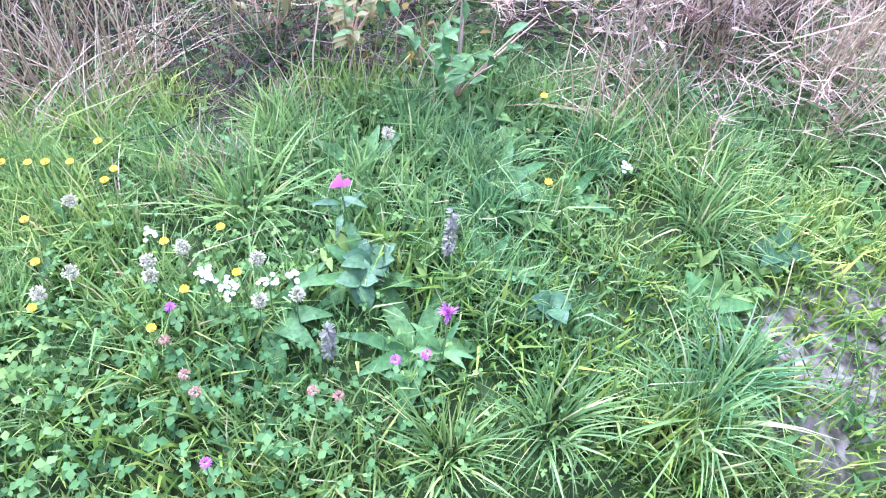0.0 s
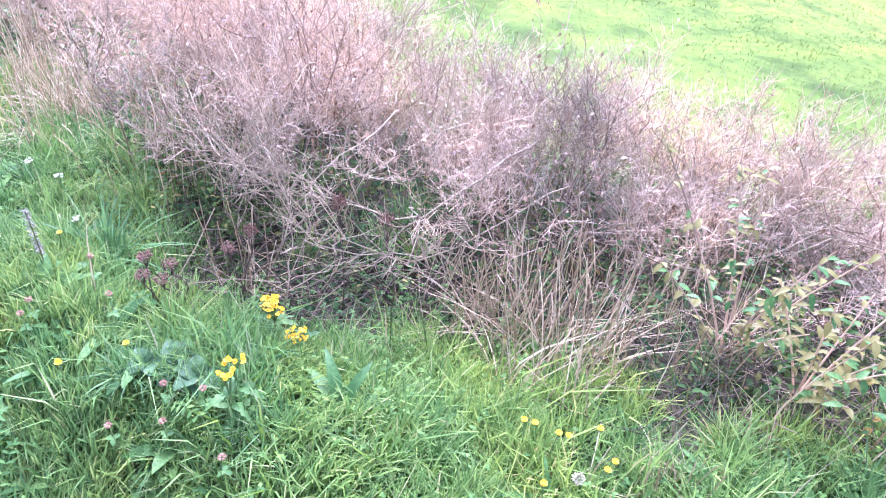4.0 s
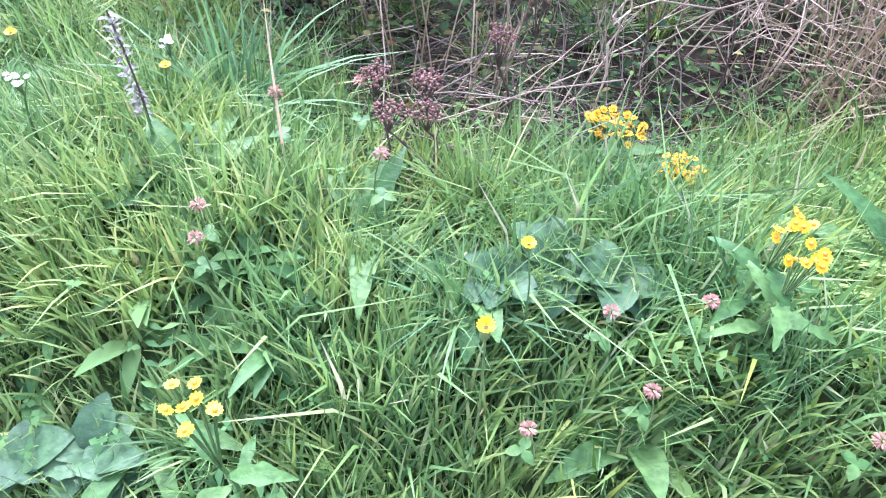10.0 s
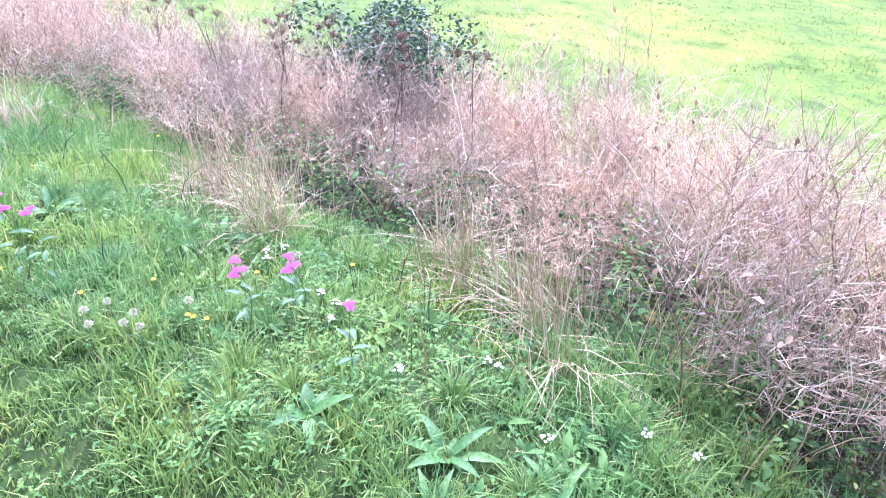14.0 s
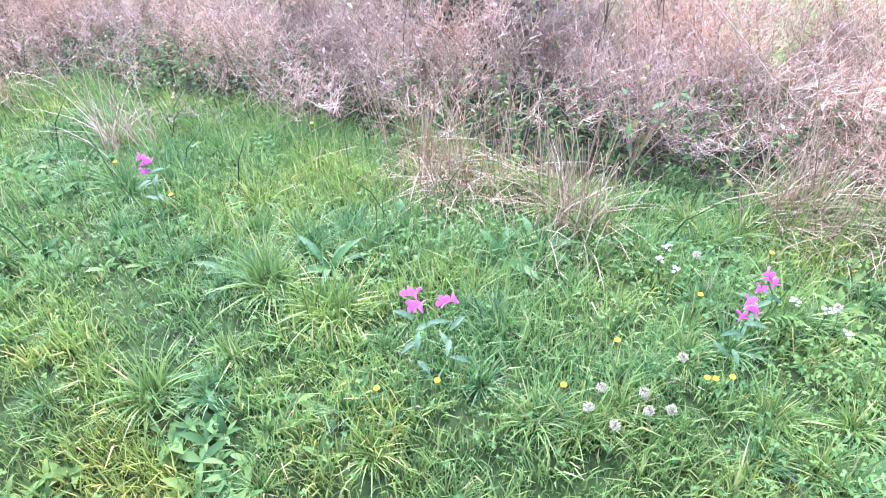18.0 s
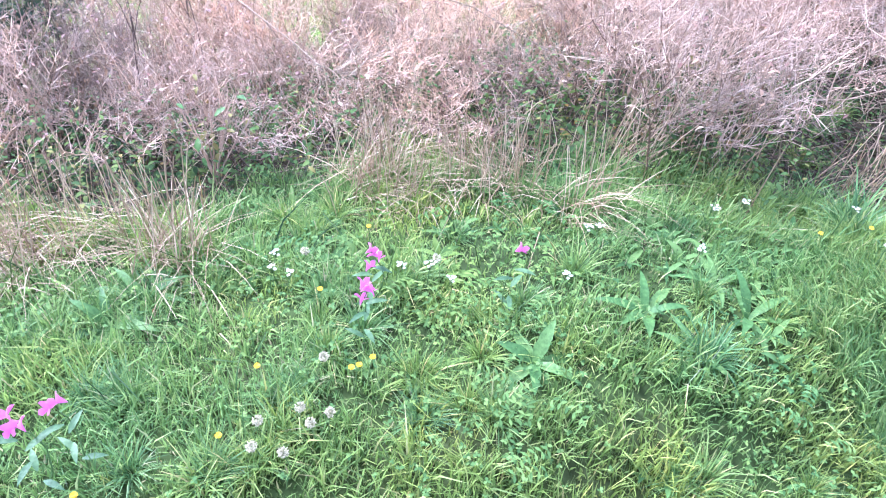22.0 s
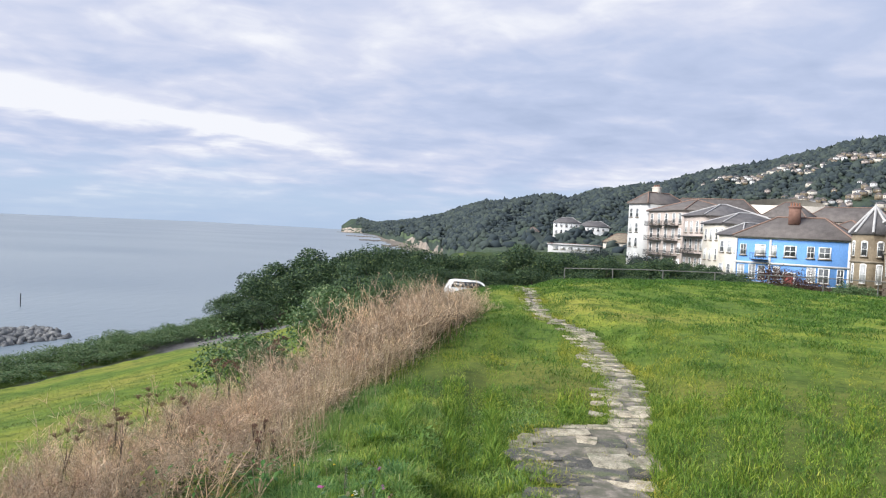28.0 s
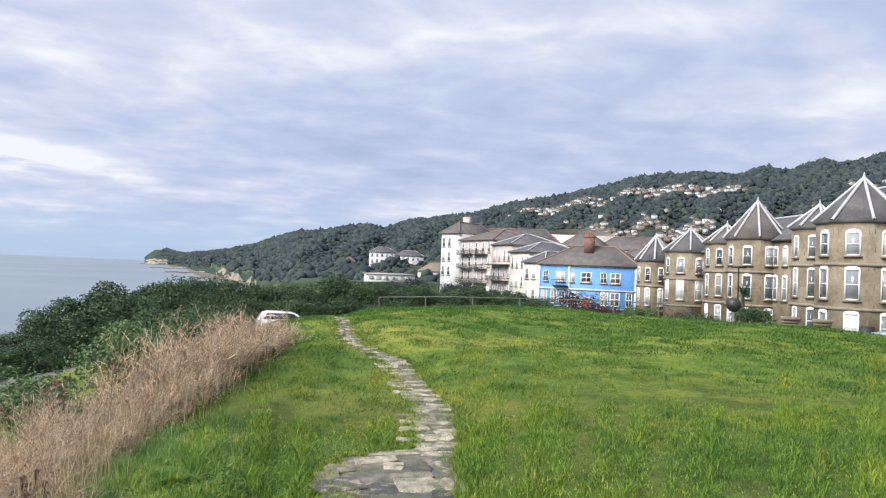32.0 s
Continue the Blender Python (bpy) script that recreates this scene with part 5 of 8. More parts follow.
def window_meshes(w, h, bars, arch):
    key = (round(w, 2), round(h, 2), bars, arch)
    if key not in WIN:
        g = Geo()
        t, d = 0.1 * max(w, 0.9), 0.10
        x0, x1 = -w / 2, w / 2
        g.box((x0, -d, 0), (x0 + t, d * 0.6, h))
        g.box((x1 - t, -d, 0), (x1, d * 0.6, h))
        g.box((x0 + t, -d, h - t), (x1 - t, d * 0.6, h))
        g.box((x0 + t, -d, 0), (x1 - t, d * 0.6, t))
        g.box((x0 + t, -d, h * 0.5 - t * 0.4), (x1 - t, d * 0.5, h * 0.5 + t * 0.4))
        if bars:
            g.box((-t * 0.25, -d, t), (t * 0.25, d * 0.4, h * 0.5 - t * 0.4))
            g.box((-t * 0.25, -d, h * 0.5 + t * 0.4), (t * 0.25, d * 0.4, h - t))
        if arch:
            a = np.linspace(0, np.pi, 7)
            xs, zs = np.cos(a) * w / 2, h + np.sin(a) * w * 0.22
            v = np.concatenate([np.stack([xs, np.full(7, -d), zs], -1), np.stack([xs, np.full(7, d * 0.6), zs], -1)])
            g.add(v, [np.array([[7 + i for i in range(7)]]), np.array([[i, i + 1, i + 8, i + 7] for i in range(6)])])
        fr = mesh_np("frame", *g.data(), M["frame_white"])
        p = Geo().box((x0 + t * 0.9, -d, t * 0.9), (x1 - t * 0.9, d * 0.25, h - t * 0.9))
        pn = mesh_np("pane", *p.data(), M["glass"])
        s = Geo().box((x0 - 0.1, -d, -0.12), (x1 + 0.1, 0.18, -0.003))
        sl = mesh_np("sill", *s.data(), M["sandstone"])
        WIN[key] = (fr, pn, sl)
    return WIN[key]


def add_window(parent, m, w=1.0, h=1.8, bars=False, arch=False, sill=True):
    """A sash window on a wall: local x along the wall, y outward."""
    fr, pn, sl = window_meshes(w, h, bars, arch)
    f = new("window", fr)
    f.parent = parent
    f.matrix_local = m
    p = new("pane", pn)
    p.parent = f
    if sill:
        s = new("sill", sl)
        s.parent = f
    return f


def face_frame(a, b, z):
    """Local frame on a wall from a to b (plan points), y outward to the right-hand side of a to b."""
    a, b = Vector((*a, 0)), Vector((*b, 0))
    x = (b - a).normalized()
    y = Vector((x.y, -x.x, 0))
    m = Matrix((x.to_4d(), y.to_4d(), Vector((0, 0, 1, 0)), Vector((a.x, a.y, z, 1)))).transposed()
    m[3][0] = m[3][1] = m[3][2] = 0
    m[3][3] = 1
    m[0][3], m[1][3], m[2][3] = a.x, a.y, z
    return m


def prism(poly, z0, z1, thick=None):
    n = len(poly)
    v = np.concatenate([np.c_[poly, np.full(n, z0)], np.c_[poly, np.full(n, z1)]])
    k = np.arange(n)
    return v, [np.stack([k, (k + 1) % n, (k + 1) % n + n, k + n], -1), (k + n)[None], k[::-1][None]]


def rect(u0, u1, n0, n1):
    return np.array([(u0, n0), (u1, n0), (u1, n1), (u0, n1)], float)


def hip_roof(u0, u1, n0, n1, z, h, over=0.35, ridge=None):
    u0, u1, n0, n1 = u0 - over, u1 + over, n0 - over, n1 + over
    lu, ln = u1 - u0, n1 - n0
    if lu >= ln:
        c = (n0 + n1) / 2
        a, b = (u0 + ln * 0.5, c), (u1 - ln * 0.5, c)
    else:
        c = (u0 + u1) / 2
        a, b = (c, n0 + lu * 0.5), (c, n1 - lu * 0.5)
    v = np.array([(u0, n0, z), (u1, n0, z), (u1, n1, z), (u0, n1, z), (*a, z + h), (*b, z + h), (u0, n0, z - 0.18), (u1, n0, z - 0.18), (u1, n1, z - 0.18), (u0, n1, z - 0.18)])
    if lu >= ln:
        f = [np.array([(0, 1, 5, 4), (2, 3, 4, 5)]), np.array([(1, 2, 5), (3, 0, 4)])]
        hips = [(3, 4), (0, 4), (1, 5), (2, 5), (4, 5)]
    else:
        f = [np.array([(1, 2, 5, 4), (3, 0, 4, 5)]), np.array([(0, 1, 4), (2, 3, 5)])]
        hips = [(0, 4), (1, 4), (2, 5), (3, 5), (4, 5)]
    f[0] = np.concatenate([f[0], [(0, 6, 7, 1), (1, 7, 8, 2), (2, 8, 9, 3), (3, 9, 6, 0), (9, 8, 7, 6)]])
    return v, f, [(v[i], v[j]) for i, j in hips]


def hip_lines(pairs, rad):
    g = Geo()
    for a, b in pairs:
        g.tubes(np.array([[a, b]]) + np.array([0, 0, rad * 0.4]), np.full((1, 2), rad), 5)
    return g.data()


def chimney(parent, u, n, z0, z1, w=0.9, d=0.6, mt="brick", pots=2):
    g = Geo().box((u - w / 2, n - d / 2, z0), (u + w / 2, n + d / 2, z1)).box((u - w / 2 - 0.08, n - d / 2 - 0.08, z1 - 0.3), (u + w / 2 + 0.08, n + d / 2 + 0.08, z1 - 0.1))
    c = part("chimney", g.data(), M[mt], parent)
    for i in range(pots):
        p = Geo()
        x = u - w / 2 + (i + 0.5) * w / pots
        p.tubes(np.array([[(x, n, z1 - 0.02), (x, n, z1 + 0.45)]]), np.array([[0.13, 0.11]]), 8)
        part("chimney_pot", p.data(), M["red_roof"], c)
    return c


def bay_tower(parent, cu, cn, rad, z0, eave, apex, wall_mt, roof_mt, rows, faces=(0, 1, 2), sides=8, hipr=0.13, a0=None):
    """A polygonal bay with windows on its outer faces and a pointed roof with pale hips."""
    ang = (np.arange(sides) + 0.5) * 2 * np.pi / sides
    poly = np.stack([cu + rad * np.cos(ang), cn + rad * np.sin(ang)], -1)
    part("bay_wall", prism(poly, z0, eave), M[wall_mt], parent)
    top = np.concatenate([np.c_[cu + (rad + 0.35) * np.cos(ang), cn + (rad + 0.35) * np.sin(ang), np.full(sides, eave)], [(cu, cn, apex)], np.c_[poly, np.full(sides, eave - 0.2)]])
    k = np.arange(sides)
    part("bay_roof", (top, [np.stack([k, (k + 1) % sides, np.full(sides, sides)], -1), np.stack([k, k + sides + 1, (k + 1) % sides + sides + 1, (k + 1) % sides], -1)]), M[roof_mt], parent)
    for i in range(sides):
        part("hip_ridge", hip_lines([(top[i], top[sides])], hipr), M["lead"], parent)
    fin = Geo().tubes(np.array([[(cu, cn, apex - 0.1), (cu, cn, apex + 0.15), (cu, cn, apex + 0.5)]]), np.array([[0.2, 0.12, 0.02]]), 6)
    part("finial", fin.data(), M["lead"], parent)
    for zb in (rows[0][0] - 0.75, rows[1][0] - 0.75) if len(rows) > 1 else ():
        ring = np.stack([cu + (rad + 0.1) * np.cos(ang), cn + (rad + 0.1) * np.sin(ang)], -1)
        part("string_course", prism(ring, zb, zb + 0.22), M["quoin"], parent)
    for i in faces:
        a, b = poly[i], poly[(i + 1) % sides]
        fw = float(np.linalg.norm(b - a))
        m = face_frame(a, b, 0)
        for z, h in rows:
            w = min(1.05, fw * 0.42)
            add_window(parent, m @ Matrix.Translation((fw / 2, 0.0, z)), w, h, arch=True)
    for i in range(sides):
        g = Geo()
        for j in range(14):
            zz = z0 + 0.3 + j * (eave - z0 - 0.6) / 14
            s = 0.21 if j % 2 else 0.14
            p = poly[i]
            ax = math.atan2(p[1] - cn, p[0] - cu)
            mm = Matrix.Translation((p[0], p[1], zz)) @ Matrix.Rotation(ax, 4, "Z")
            g.box((-0.3, -s, 0), (-0.075, s, 0.46), mm)
        if i in faces or (i + 1) % sides in faces or (i - 1) % sides in faces:
            tagged(part("quoin_band", g.data(), M["quoin"], parent), kind="stuff")

# ---- the stone terrace with pointed bay towers ----
TER_O, TER_A = (44.3, -50.3), math.atan2(-0.1225, 0.9925)


def terrace_unit(label, u0, u1, z0, eave, ridge_h, depth=8.2, roof="slate_roof"):
    ob = thing("terraced_house", Matrix.Translation((*TER_O, 0)) @ Matrix.Rotation(TER_A, 4, "Z"), label, "house", group="stone terrace with towers")
    part("wall", prism(rect(u0, u1, 0, depth), z0, eave), M["stone_wall"], ob)
    v, f, hips = hip_roof(u0, u1, 0, depth, eave, ridge_h)
    rf = part("roof", (v, f), M[roof], ob)
    for h in hips:
        part("hip_ridge", hip_lines([h], 0.13), M["lead"], rf)
    return ob


def build_terrace():
    # end house, nearest
    a = terrace_unit("large buff stone end house with corner tower and slate roof", 0.0, 12.0, -3.2, 6.75, 3.4)
    rows = [(4.2, 1.75), (0.95, 2.3), (-2.0, 2.0)]
    bay_tower(a, 3.15, 8.7, 3.2, -3.2, 6.75, 10.2, "stone_wall", "slate_roof", rows, faces=(1, 2, 3))
    bay_tower(a, 9.3, 8.4, 2.1, -3.2, 6.7, 8.7, "stone_wall", "slate_roof", rows, faces=(1, 2, 3))
    end = face_frame((0, 8.2), (0, 0), 0)
    for x in (2.6, 3.7, 6.35, 7.4):
        for z, h in ((4.3, 1.65), (0.95, 2.2)):
            add_window(a, end @ Matrix.Translation((x, 0, z)), 0.72, h, arch=True)
    for x in (2.6, 3.7, 6.35, 7.4):
        add_window(a, end @ Matrix.Translation((x, 0, -2.0)), 0.72, 1.5, arch=True, sill=False)
    for z in (3.35, 0.0):
        part("string_course", Geo().box((0, 0.0, z), (8.2, 0.16, z + 0.24), end).data(), M["quoin"], a)
    for x in (0.1, 8.0):
        g = Geo()
        for j in range(16):
            s = 0.24 if j % 2 else 0.15
            g.box((max(x - s, -0.015), -0.1, -3 + j * 0.6), (min(x + s, 8.215), 0.018, -3 + j * 0.6 + 0.56), end)
        tagged(part("quoin_band", g.data(), M["quoin"], a), kind="stuff")
    for x in (2.6, 3.7, 6.35, 7.4):
        for z in (4.3, 0.95):
            g = Geo()
            for j in range(6):
                for sgn in (-1, 1):
                    k = 0.5 + 0.09 * (j % 2)
                    g.box((x + sgn * k - 0.1, -0.05, z - 0.1 + j * 0.36), (x + sgn * k + 0.1, 0.02, z + 0.245 + j * 0.36), end)
            g.box((x - 0.55, -0.05, z + 1.95), (x + 0.55, 0.07, z + 2.3), end)
            tagged(part("window_surround", g.data(), M["quoin"], a), kind="stuff")
    for x in (0.3, 8.45):
        part("downpipe", Geo().tubes(np.array([[end @ Vector((x, 0.12, 6.6)), end @ Vector((x, 0.12, -3))]]), np.full((1, 2), 0.06), 6).data(), M["iron"], a)
    door = face_frame((0.6, 10.6), (0.0, 9.6), 0)
    part("door", Geo().box((0.1, 0.02, -3.1), (1.05, 0.14, -0.85), door).data(), M["iron"], a, "dark arched front door")
    part("gutter", Geo().tubes(np.array([[(-0.4, -0.4, 6.68), (-0.4, 8.6, 6.68)]]), np.full((1, 2), 0.09), 6).data(), M["iron"], a)
    # further units step down the street
    b = terrace_unit("buff stone terraced house with a tall pointed tower", 12.0, 30.0, -3.6, 6.1, 2.6)
    rows = [(3.6, 1.7), (0.4, 2.2), (-2.6, 2.0)]
    bay_tower(b, 19.4, 8.6, 2.75, -3.6, 6.2, 9.9, "stone_wall", "brown_roof", rows, faces=(1, 2, 3))
    bay_tower(b, 26.2, 8.4, 2.2, -3.6, 6.0, 8.0, "stone_wall", "brown_roof", rows, faces=(1, 2, 3))
    fr = face_frame((30, 8.2), (12, 8.2), 0)
    for x in (13.5, 15.2, 16.6):
        for z, h in rows[:2]:
            add_window(b, fr @ Matrix.Translation((x, 0, z)), 0.85, h, arch=True)
    c = terrace_unit("buff stone terraced house with rounded bay and pale hips", 30.0, 40.5, -4.0, 5.3, 2.4)
    rows = [(2.7, 1.7), (-0.4, 2.3)]
    bay_tower(c, 35.2, 8.6, 2.9, -4.0, 5.3, 8.0, "stone_wall", "slate_roof", rows, faces=(1, 2, 3))
    d = terrace_unit("small stone house with a steep pointed tower", 40.5, 50.0, -4.2, 4.2, 2.4)
    rows = [(1.6, 1.7), (-1.6, 2.2)]
    bay_tower(d, 45.0, 9.2, 2.3, -4.2, 4.3, 7.55, "stone_wall", "slate_roof", rows, faces=(1, 2, 3), hipr=0.17)
    for ob, u, n, z in ((b, 15, 2.0, 8.9), (c, 31.2, 4.0, 8.3), (d, 41.5, 4.0, 7.2), (a, 10.5, 1.5, 9.8)):
        chimney(ob, u, n, z - 3, z, 1.6, 0.8, "sandstone", 3)
    # iron balconies between the far bays
    for ob, u, z in ((c, 31.0, 2.2), (d, 41.8, 1.4)):
        g = Geo()
        g.box((u - 1.0, 8.2, z), (u + 1.0, 9.1, z + 0.1))
        for i in range(12):
            g.box((u - 1.0 + i * 0.18, 9.02, z + 0.1), (u - 0.97 + i * 0.18, 9.06, z + 0.9))
        g.box((u - 1.0, 9.0, z + 0.88), (u + 1.0, 9.08, z + 0.95))
        part("balcony", g.data(), M["iron"], ob)


build_terrace()


def box_house(name, label, a, b, depth, z0, eave, ridge, wall, roof, rows=(), cat="house", group="", arch=False, bars=False, left_rows=(), sides=True):
    """A house whose front runs from plan point a to b; windows by row: (z, height, width, offsets)."""
    fm = face_frame(a, b, 0)
    w = math.hypot(b[0] - a[0], b[1] - a[1])
    ob = thing(name, fm, label, cat, group)
    part("wall", prism(rect(0, w, -depth, 0), z0, eave), M[wall], ob)
    v, f, hips = hip_roof(0, w, -depth, 0, eave, ridge, 0.4)
    rf = part("roof", (v, f), M[roof], ob)
    for h in hips:
        part("hip_ridge", hip_lines([h], 0.12), M["lead" if roof == "slate_roof" else "ridge_tile"], rf)
    for z, h, ww, offs in rows:
        for x in offs:
            add_window(ob, Matrix.Translation((x, 0, z)), ww, h, bars=bars, arch=arch)
    side = face_frame((0, -depth), (0, 0), 0)
    for z, h, ww, offs in left_rows:
        for x in offs:
            add_window(ob, side @ Matrix.Translation((x, 0, z)), ww, h, bars=bars, arch=arch)
    return ob


def railing_balcony(parent, x0, x1, z, out=1.0, m=None):
    g = Geo()
    g.box((x0, 0.003, z), (x1, out, z + 0.1), m)
    for i in range(int((x1 - x0) / 0.22)):
        g.box((x0 + i * 0.22, out - 0.06, z + 0.1), (x0 + i * 0.22 + 0.035, out - 0.02, z + 0.95), m)
    g.box((x0, out - 0.08, z + 0.93), (x1, out, z + 1.0), m)
    return part("balcony", g.data(), M["iron"], parent, "black iron balcony")


def build_town():
    # blue house
    A, B = polar(-18.75, 118)[:2], polar(-26.1, 114)[:2]
    w = math.hypot(A[0] - B[0], A[1] - B[1])
    up, lo = 0.85, -2.55
    ob = box_house("blue_house", "bright blue painted house with white windows and brown roof", A, B, 9, -6.5, 3.65, 3.0, "blue", "brown_roof",
                   rows=[(up, 1.6, 0.9, (1.2, 5.4)), (lo, 2.0, 1.0, (1.0, 3.9, 6.0))], bars=True)
    for x, ww in ((3.6, 1.5), (7.7, 1.7), (10.4, 1.0), (12.2, 1.6)):
        add_window(ob, Matrix.Translation((x, 0, up)), ww, 1.65, bars=True)
    for x, ww in ((10.6, 1.2), (12.2, 1.5), (14.3, 0.9), (2.6, 1.0)):
        add_window(ob, Matrix.Translation((x, 0, lo)), ww, 2.1, bars=True)
    for z in (-0.35, -3.2, 3.3):
        part("white_band", Geo().box((-0.05, 0.0, z), (w + 0.05, 0.14, z + 0.28)).data(), M["white_paint"], ob)
    for x in (0.15, 5.0, w - 0.15):
        part("pilaster", Geo().box((x - 0.15, 0.0, -6.4), (x + 0.15, 0.11, 3.3)).data(), M["white_paint"], ob)
    dr = part("porch_door", Geo().box((7.1, 0.02, -4.2), (8.4, 0.2, -1.7)).data(), M["red_door"], ob, "red door with white surround")
    part("door_surround", Geo().box((6.85, 0.01, -4.2), (7.07, 0.3, -1.3)).box((8.43, 0.01, -4.2), (8.65, 0.3, -1.3)).box((7.07, 0.01, -1.65), (8.43, 0.3, -1.3)).data(), M["white_paint"], dr)
    railing_balcony(ob, 2.4, 4.8, 0.2)
    railing_balcony(ob, 0.2, 2.4, -3.3)
    chimney(ob, 7.2, -3.0, 5.6, 8.3, 1.5, 0.8, "brick", 4)
    # long white and pink terrace with balconies
    A, B = polar(-11.15, 168)[:2], polar(-12.5, 164)[:2]
    t1 = box_house("white_terrace_house", "tall white end house with bay windows", A, B, 12, -7, 10.3, 2.6, "white_paint", "brown_roof",
                   rows=[(z, 2.0, 0.9, (0.8, 2.6)) for z in (7.2, 4.0, 0.8, -2.4)])
    chimney(t1, 2.0, -6, 12, 14.3, 1.8, 1.0, "cream_paint", 3)
    A, B = polar(-12.6, 163)[:2], polar(-15.2, 150)[:2]
    t2 = box_house("balcony_terrace", "pinkish four-storey terrace with rows of iron balconies", A, B, 12, -7, 8.6, 2.4, "pink_paint", "brown_roof",
                   rows=[(z, 2.1, 1.1, (1.6, 4.6, 7.6, 10.6, 13.0)) for z in (5.9, 2.9, -0.1, -3.1)])
    for z in (5.4, 2.4, -0.6):
        railing_balcony(t2, 0.6, 6.2, z, 1.2)
        railing_balcony(t2, 6.8, 12.6, z, 1.2)
    A, B = polar(-15.1, 149)[:2], polar(-16.6, 140)[:2]
    t3 = box_house("terrace_house", "pale three-storey house with dark canopied balcony", A, B, 11, -7, 7.4, 2.2, "pink_paint", "slate_roof",
                   rows=[(z, 2.1, 1.0, (1.5, 4.0, 6.5, 8.6)) for z in (4.2, 0.9, -2.6)])
    railing_balcony(t3, 0.3, 9.0, 0.2, 1.4)
    part("canopy", Geo().box((0.2, 0.0, 3.3), (9.2, 1.6, 3.5)).data(), M["slate_roof"], t3)
    A, B = polar(-16.5, 138)[:2], polar(-17.9, 130)[:2]
    box_house("cream_house", "cream rendered house with tall windows", A, B, 11, -7, 5.8, 1.9, "cream_paint", "slate_roof", rows=[(z, 1.9, 0.9, (1.4, 3.6, 6.0, 8.2)) for z in (2.9, -0.5, -3.6)])
    A, B = polar(-17.6, 128)[:2], polar(-19.2, 124)[:2]
    box_house("cream_house", "cream painted house with slate roof beside the blue one", A, B, 9, -7, 3.9, 1.9, "cream_paint", "slate_roof", rows=[(z, 1.8, 0.9, (0.9, 2.6, 4.2)) for z in (1.0, -2.6)])
    # stone block, hall and roofs behind
    for az0, az1, r, z0, ev, rd, wl, rf, lab in (
            (-13.5, -20.2, 215, -6, 10.4, 4.4, "stone_wall", "brown_roof", "long stone block with a brown roof"),
            (-20.3, -23.2, 212, -6, 10.2, 4.2, "stone_wall", "brown_roof", "stone house with a hipped brown roof"),
            (-23.0, -28.5, 222, -6, 10.0, 4.0, "cream_paint", "brown_roof", "long cream house with a brown roof"),
            (-24.0, -27.0, 165, -6, 5.4, 3.0, "white_paint", "brown_roof", "white house with a brown roof"),
            (-27.5, -30.5, 185, -5, 7.6, 2.6, "white_paint", "slate_roof", "white gabled house with a slate roof"),
            (-31, -33.5, 150, -5, 7.6, 2.8, "stone_wall", "slate_roof", "stone house behind the terrace"),
            (-29.5, -31.2, 230, -5, 11.5, 3.0, "cream_paint", "slate_roof", "cream house on the rise"),
            (-33.5, -36.0, 240, -2, 15.0, 3.2, "stone_wall", "slate_roof", "tall stone house on the rise"),
            (-36.5, -39.0, 230, -2, 15.5, 3.2, "cream_paint", "red_roof", "cream house on the rise"),
            (-20.0, -22.0, 260, -4, 11.8, 2.2, "sandstone", "brown_roof", "buff house on the rise")):
        A, B = polar(az0, r)[:2], polar(az1, r * 0.98)[:2]
        ww = math.hypot(A[0] - B[0], A[1] - B[1])
        box_house("house", lab, A, B, 9, z0, ev, rd, wl, rf, rows=[(ev - 2.6, 1.6, 1.1, tuple(np.arange(1.5, ww - 1, 3.2))), (ev - 5.6, 1.6, 1.1, tuple(np.arange(1.5, ww - 1, 3.2)))])
    hall = thing("hall", Matrix.Translation(polar(-21.8, 236)), "hall with a shallow curved cream roof", "hall")
    a = np.linspace(0, np.pi, 13)
    xs, zs = -np.cos(a) * 10.5, 14.4 + np.sin(a) * 2.0
    v = np.concatenate([np.stack([np.full(13, -5.0), xs, zs], -1), np.stack([np.full(13, 5.0), xs, zs], -1)])
    part("curved_roof", (v, [np.array([[i, i + 1, i + 14, i + 13] for i in range(12)]), np.arange(13)[None], np.arange(13, 26)[::-1][None]]), M["cream_paint"], hall)
    part("wall", Geo().box((-5, -10.5, -5), (5, 10.5, 14.4)).data(), M["cream_paint"], hall)
    hall.rotation_euler = (0, 0, radians(-21))
    # white rendered house close on the street
    A, B = polar(-49.0, 50)[:2], polar(-60, 47)[:2]
    wh = box_house("white_house", "white rendered three-storey house with stone quoins and brown eaves", A, B, 9, -3, 7.4, 2.6, "white_paint", "brown_roof",
                   rows=[(4.6, 1.9, 1.15, (1.95, 5.6)), (-1.2, 1.8, 1.1, (2.1, 5.6))])
    g = Geo()
    for j in range(16):
        s = 0.5 if j % 2 else 0.3
        g.box((0, -0.1, -2.9 + j * 0.63), (s, 0.04, -2.9 + j * 0.63 + 0.4))
    tagged(part("quoin_band", g.data(), M["quoin"], wh), kind="stuff")
    bw = part("bay_wall", Geo().box((1.3, 0.0, 0.6), (4.0, 1.0, 3.7)).data(), M["white_paint"], wh)
    v, f, hips = hip_roof(1.2, 4.1, 0, 1.1, 3.7, 0.7, 0.15)
    part("bay_roof", (v, f), M["red_roof"], bw)
    add_window(wh, Matrix.Translation((2.3, 1.0, 1.2)), 1.2, 2.1)
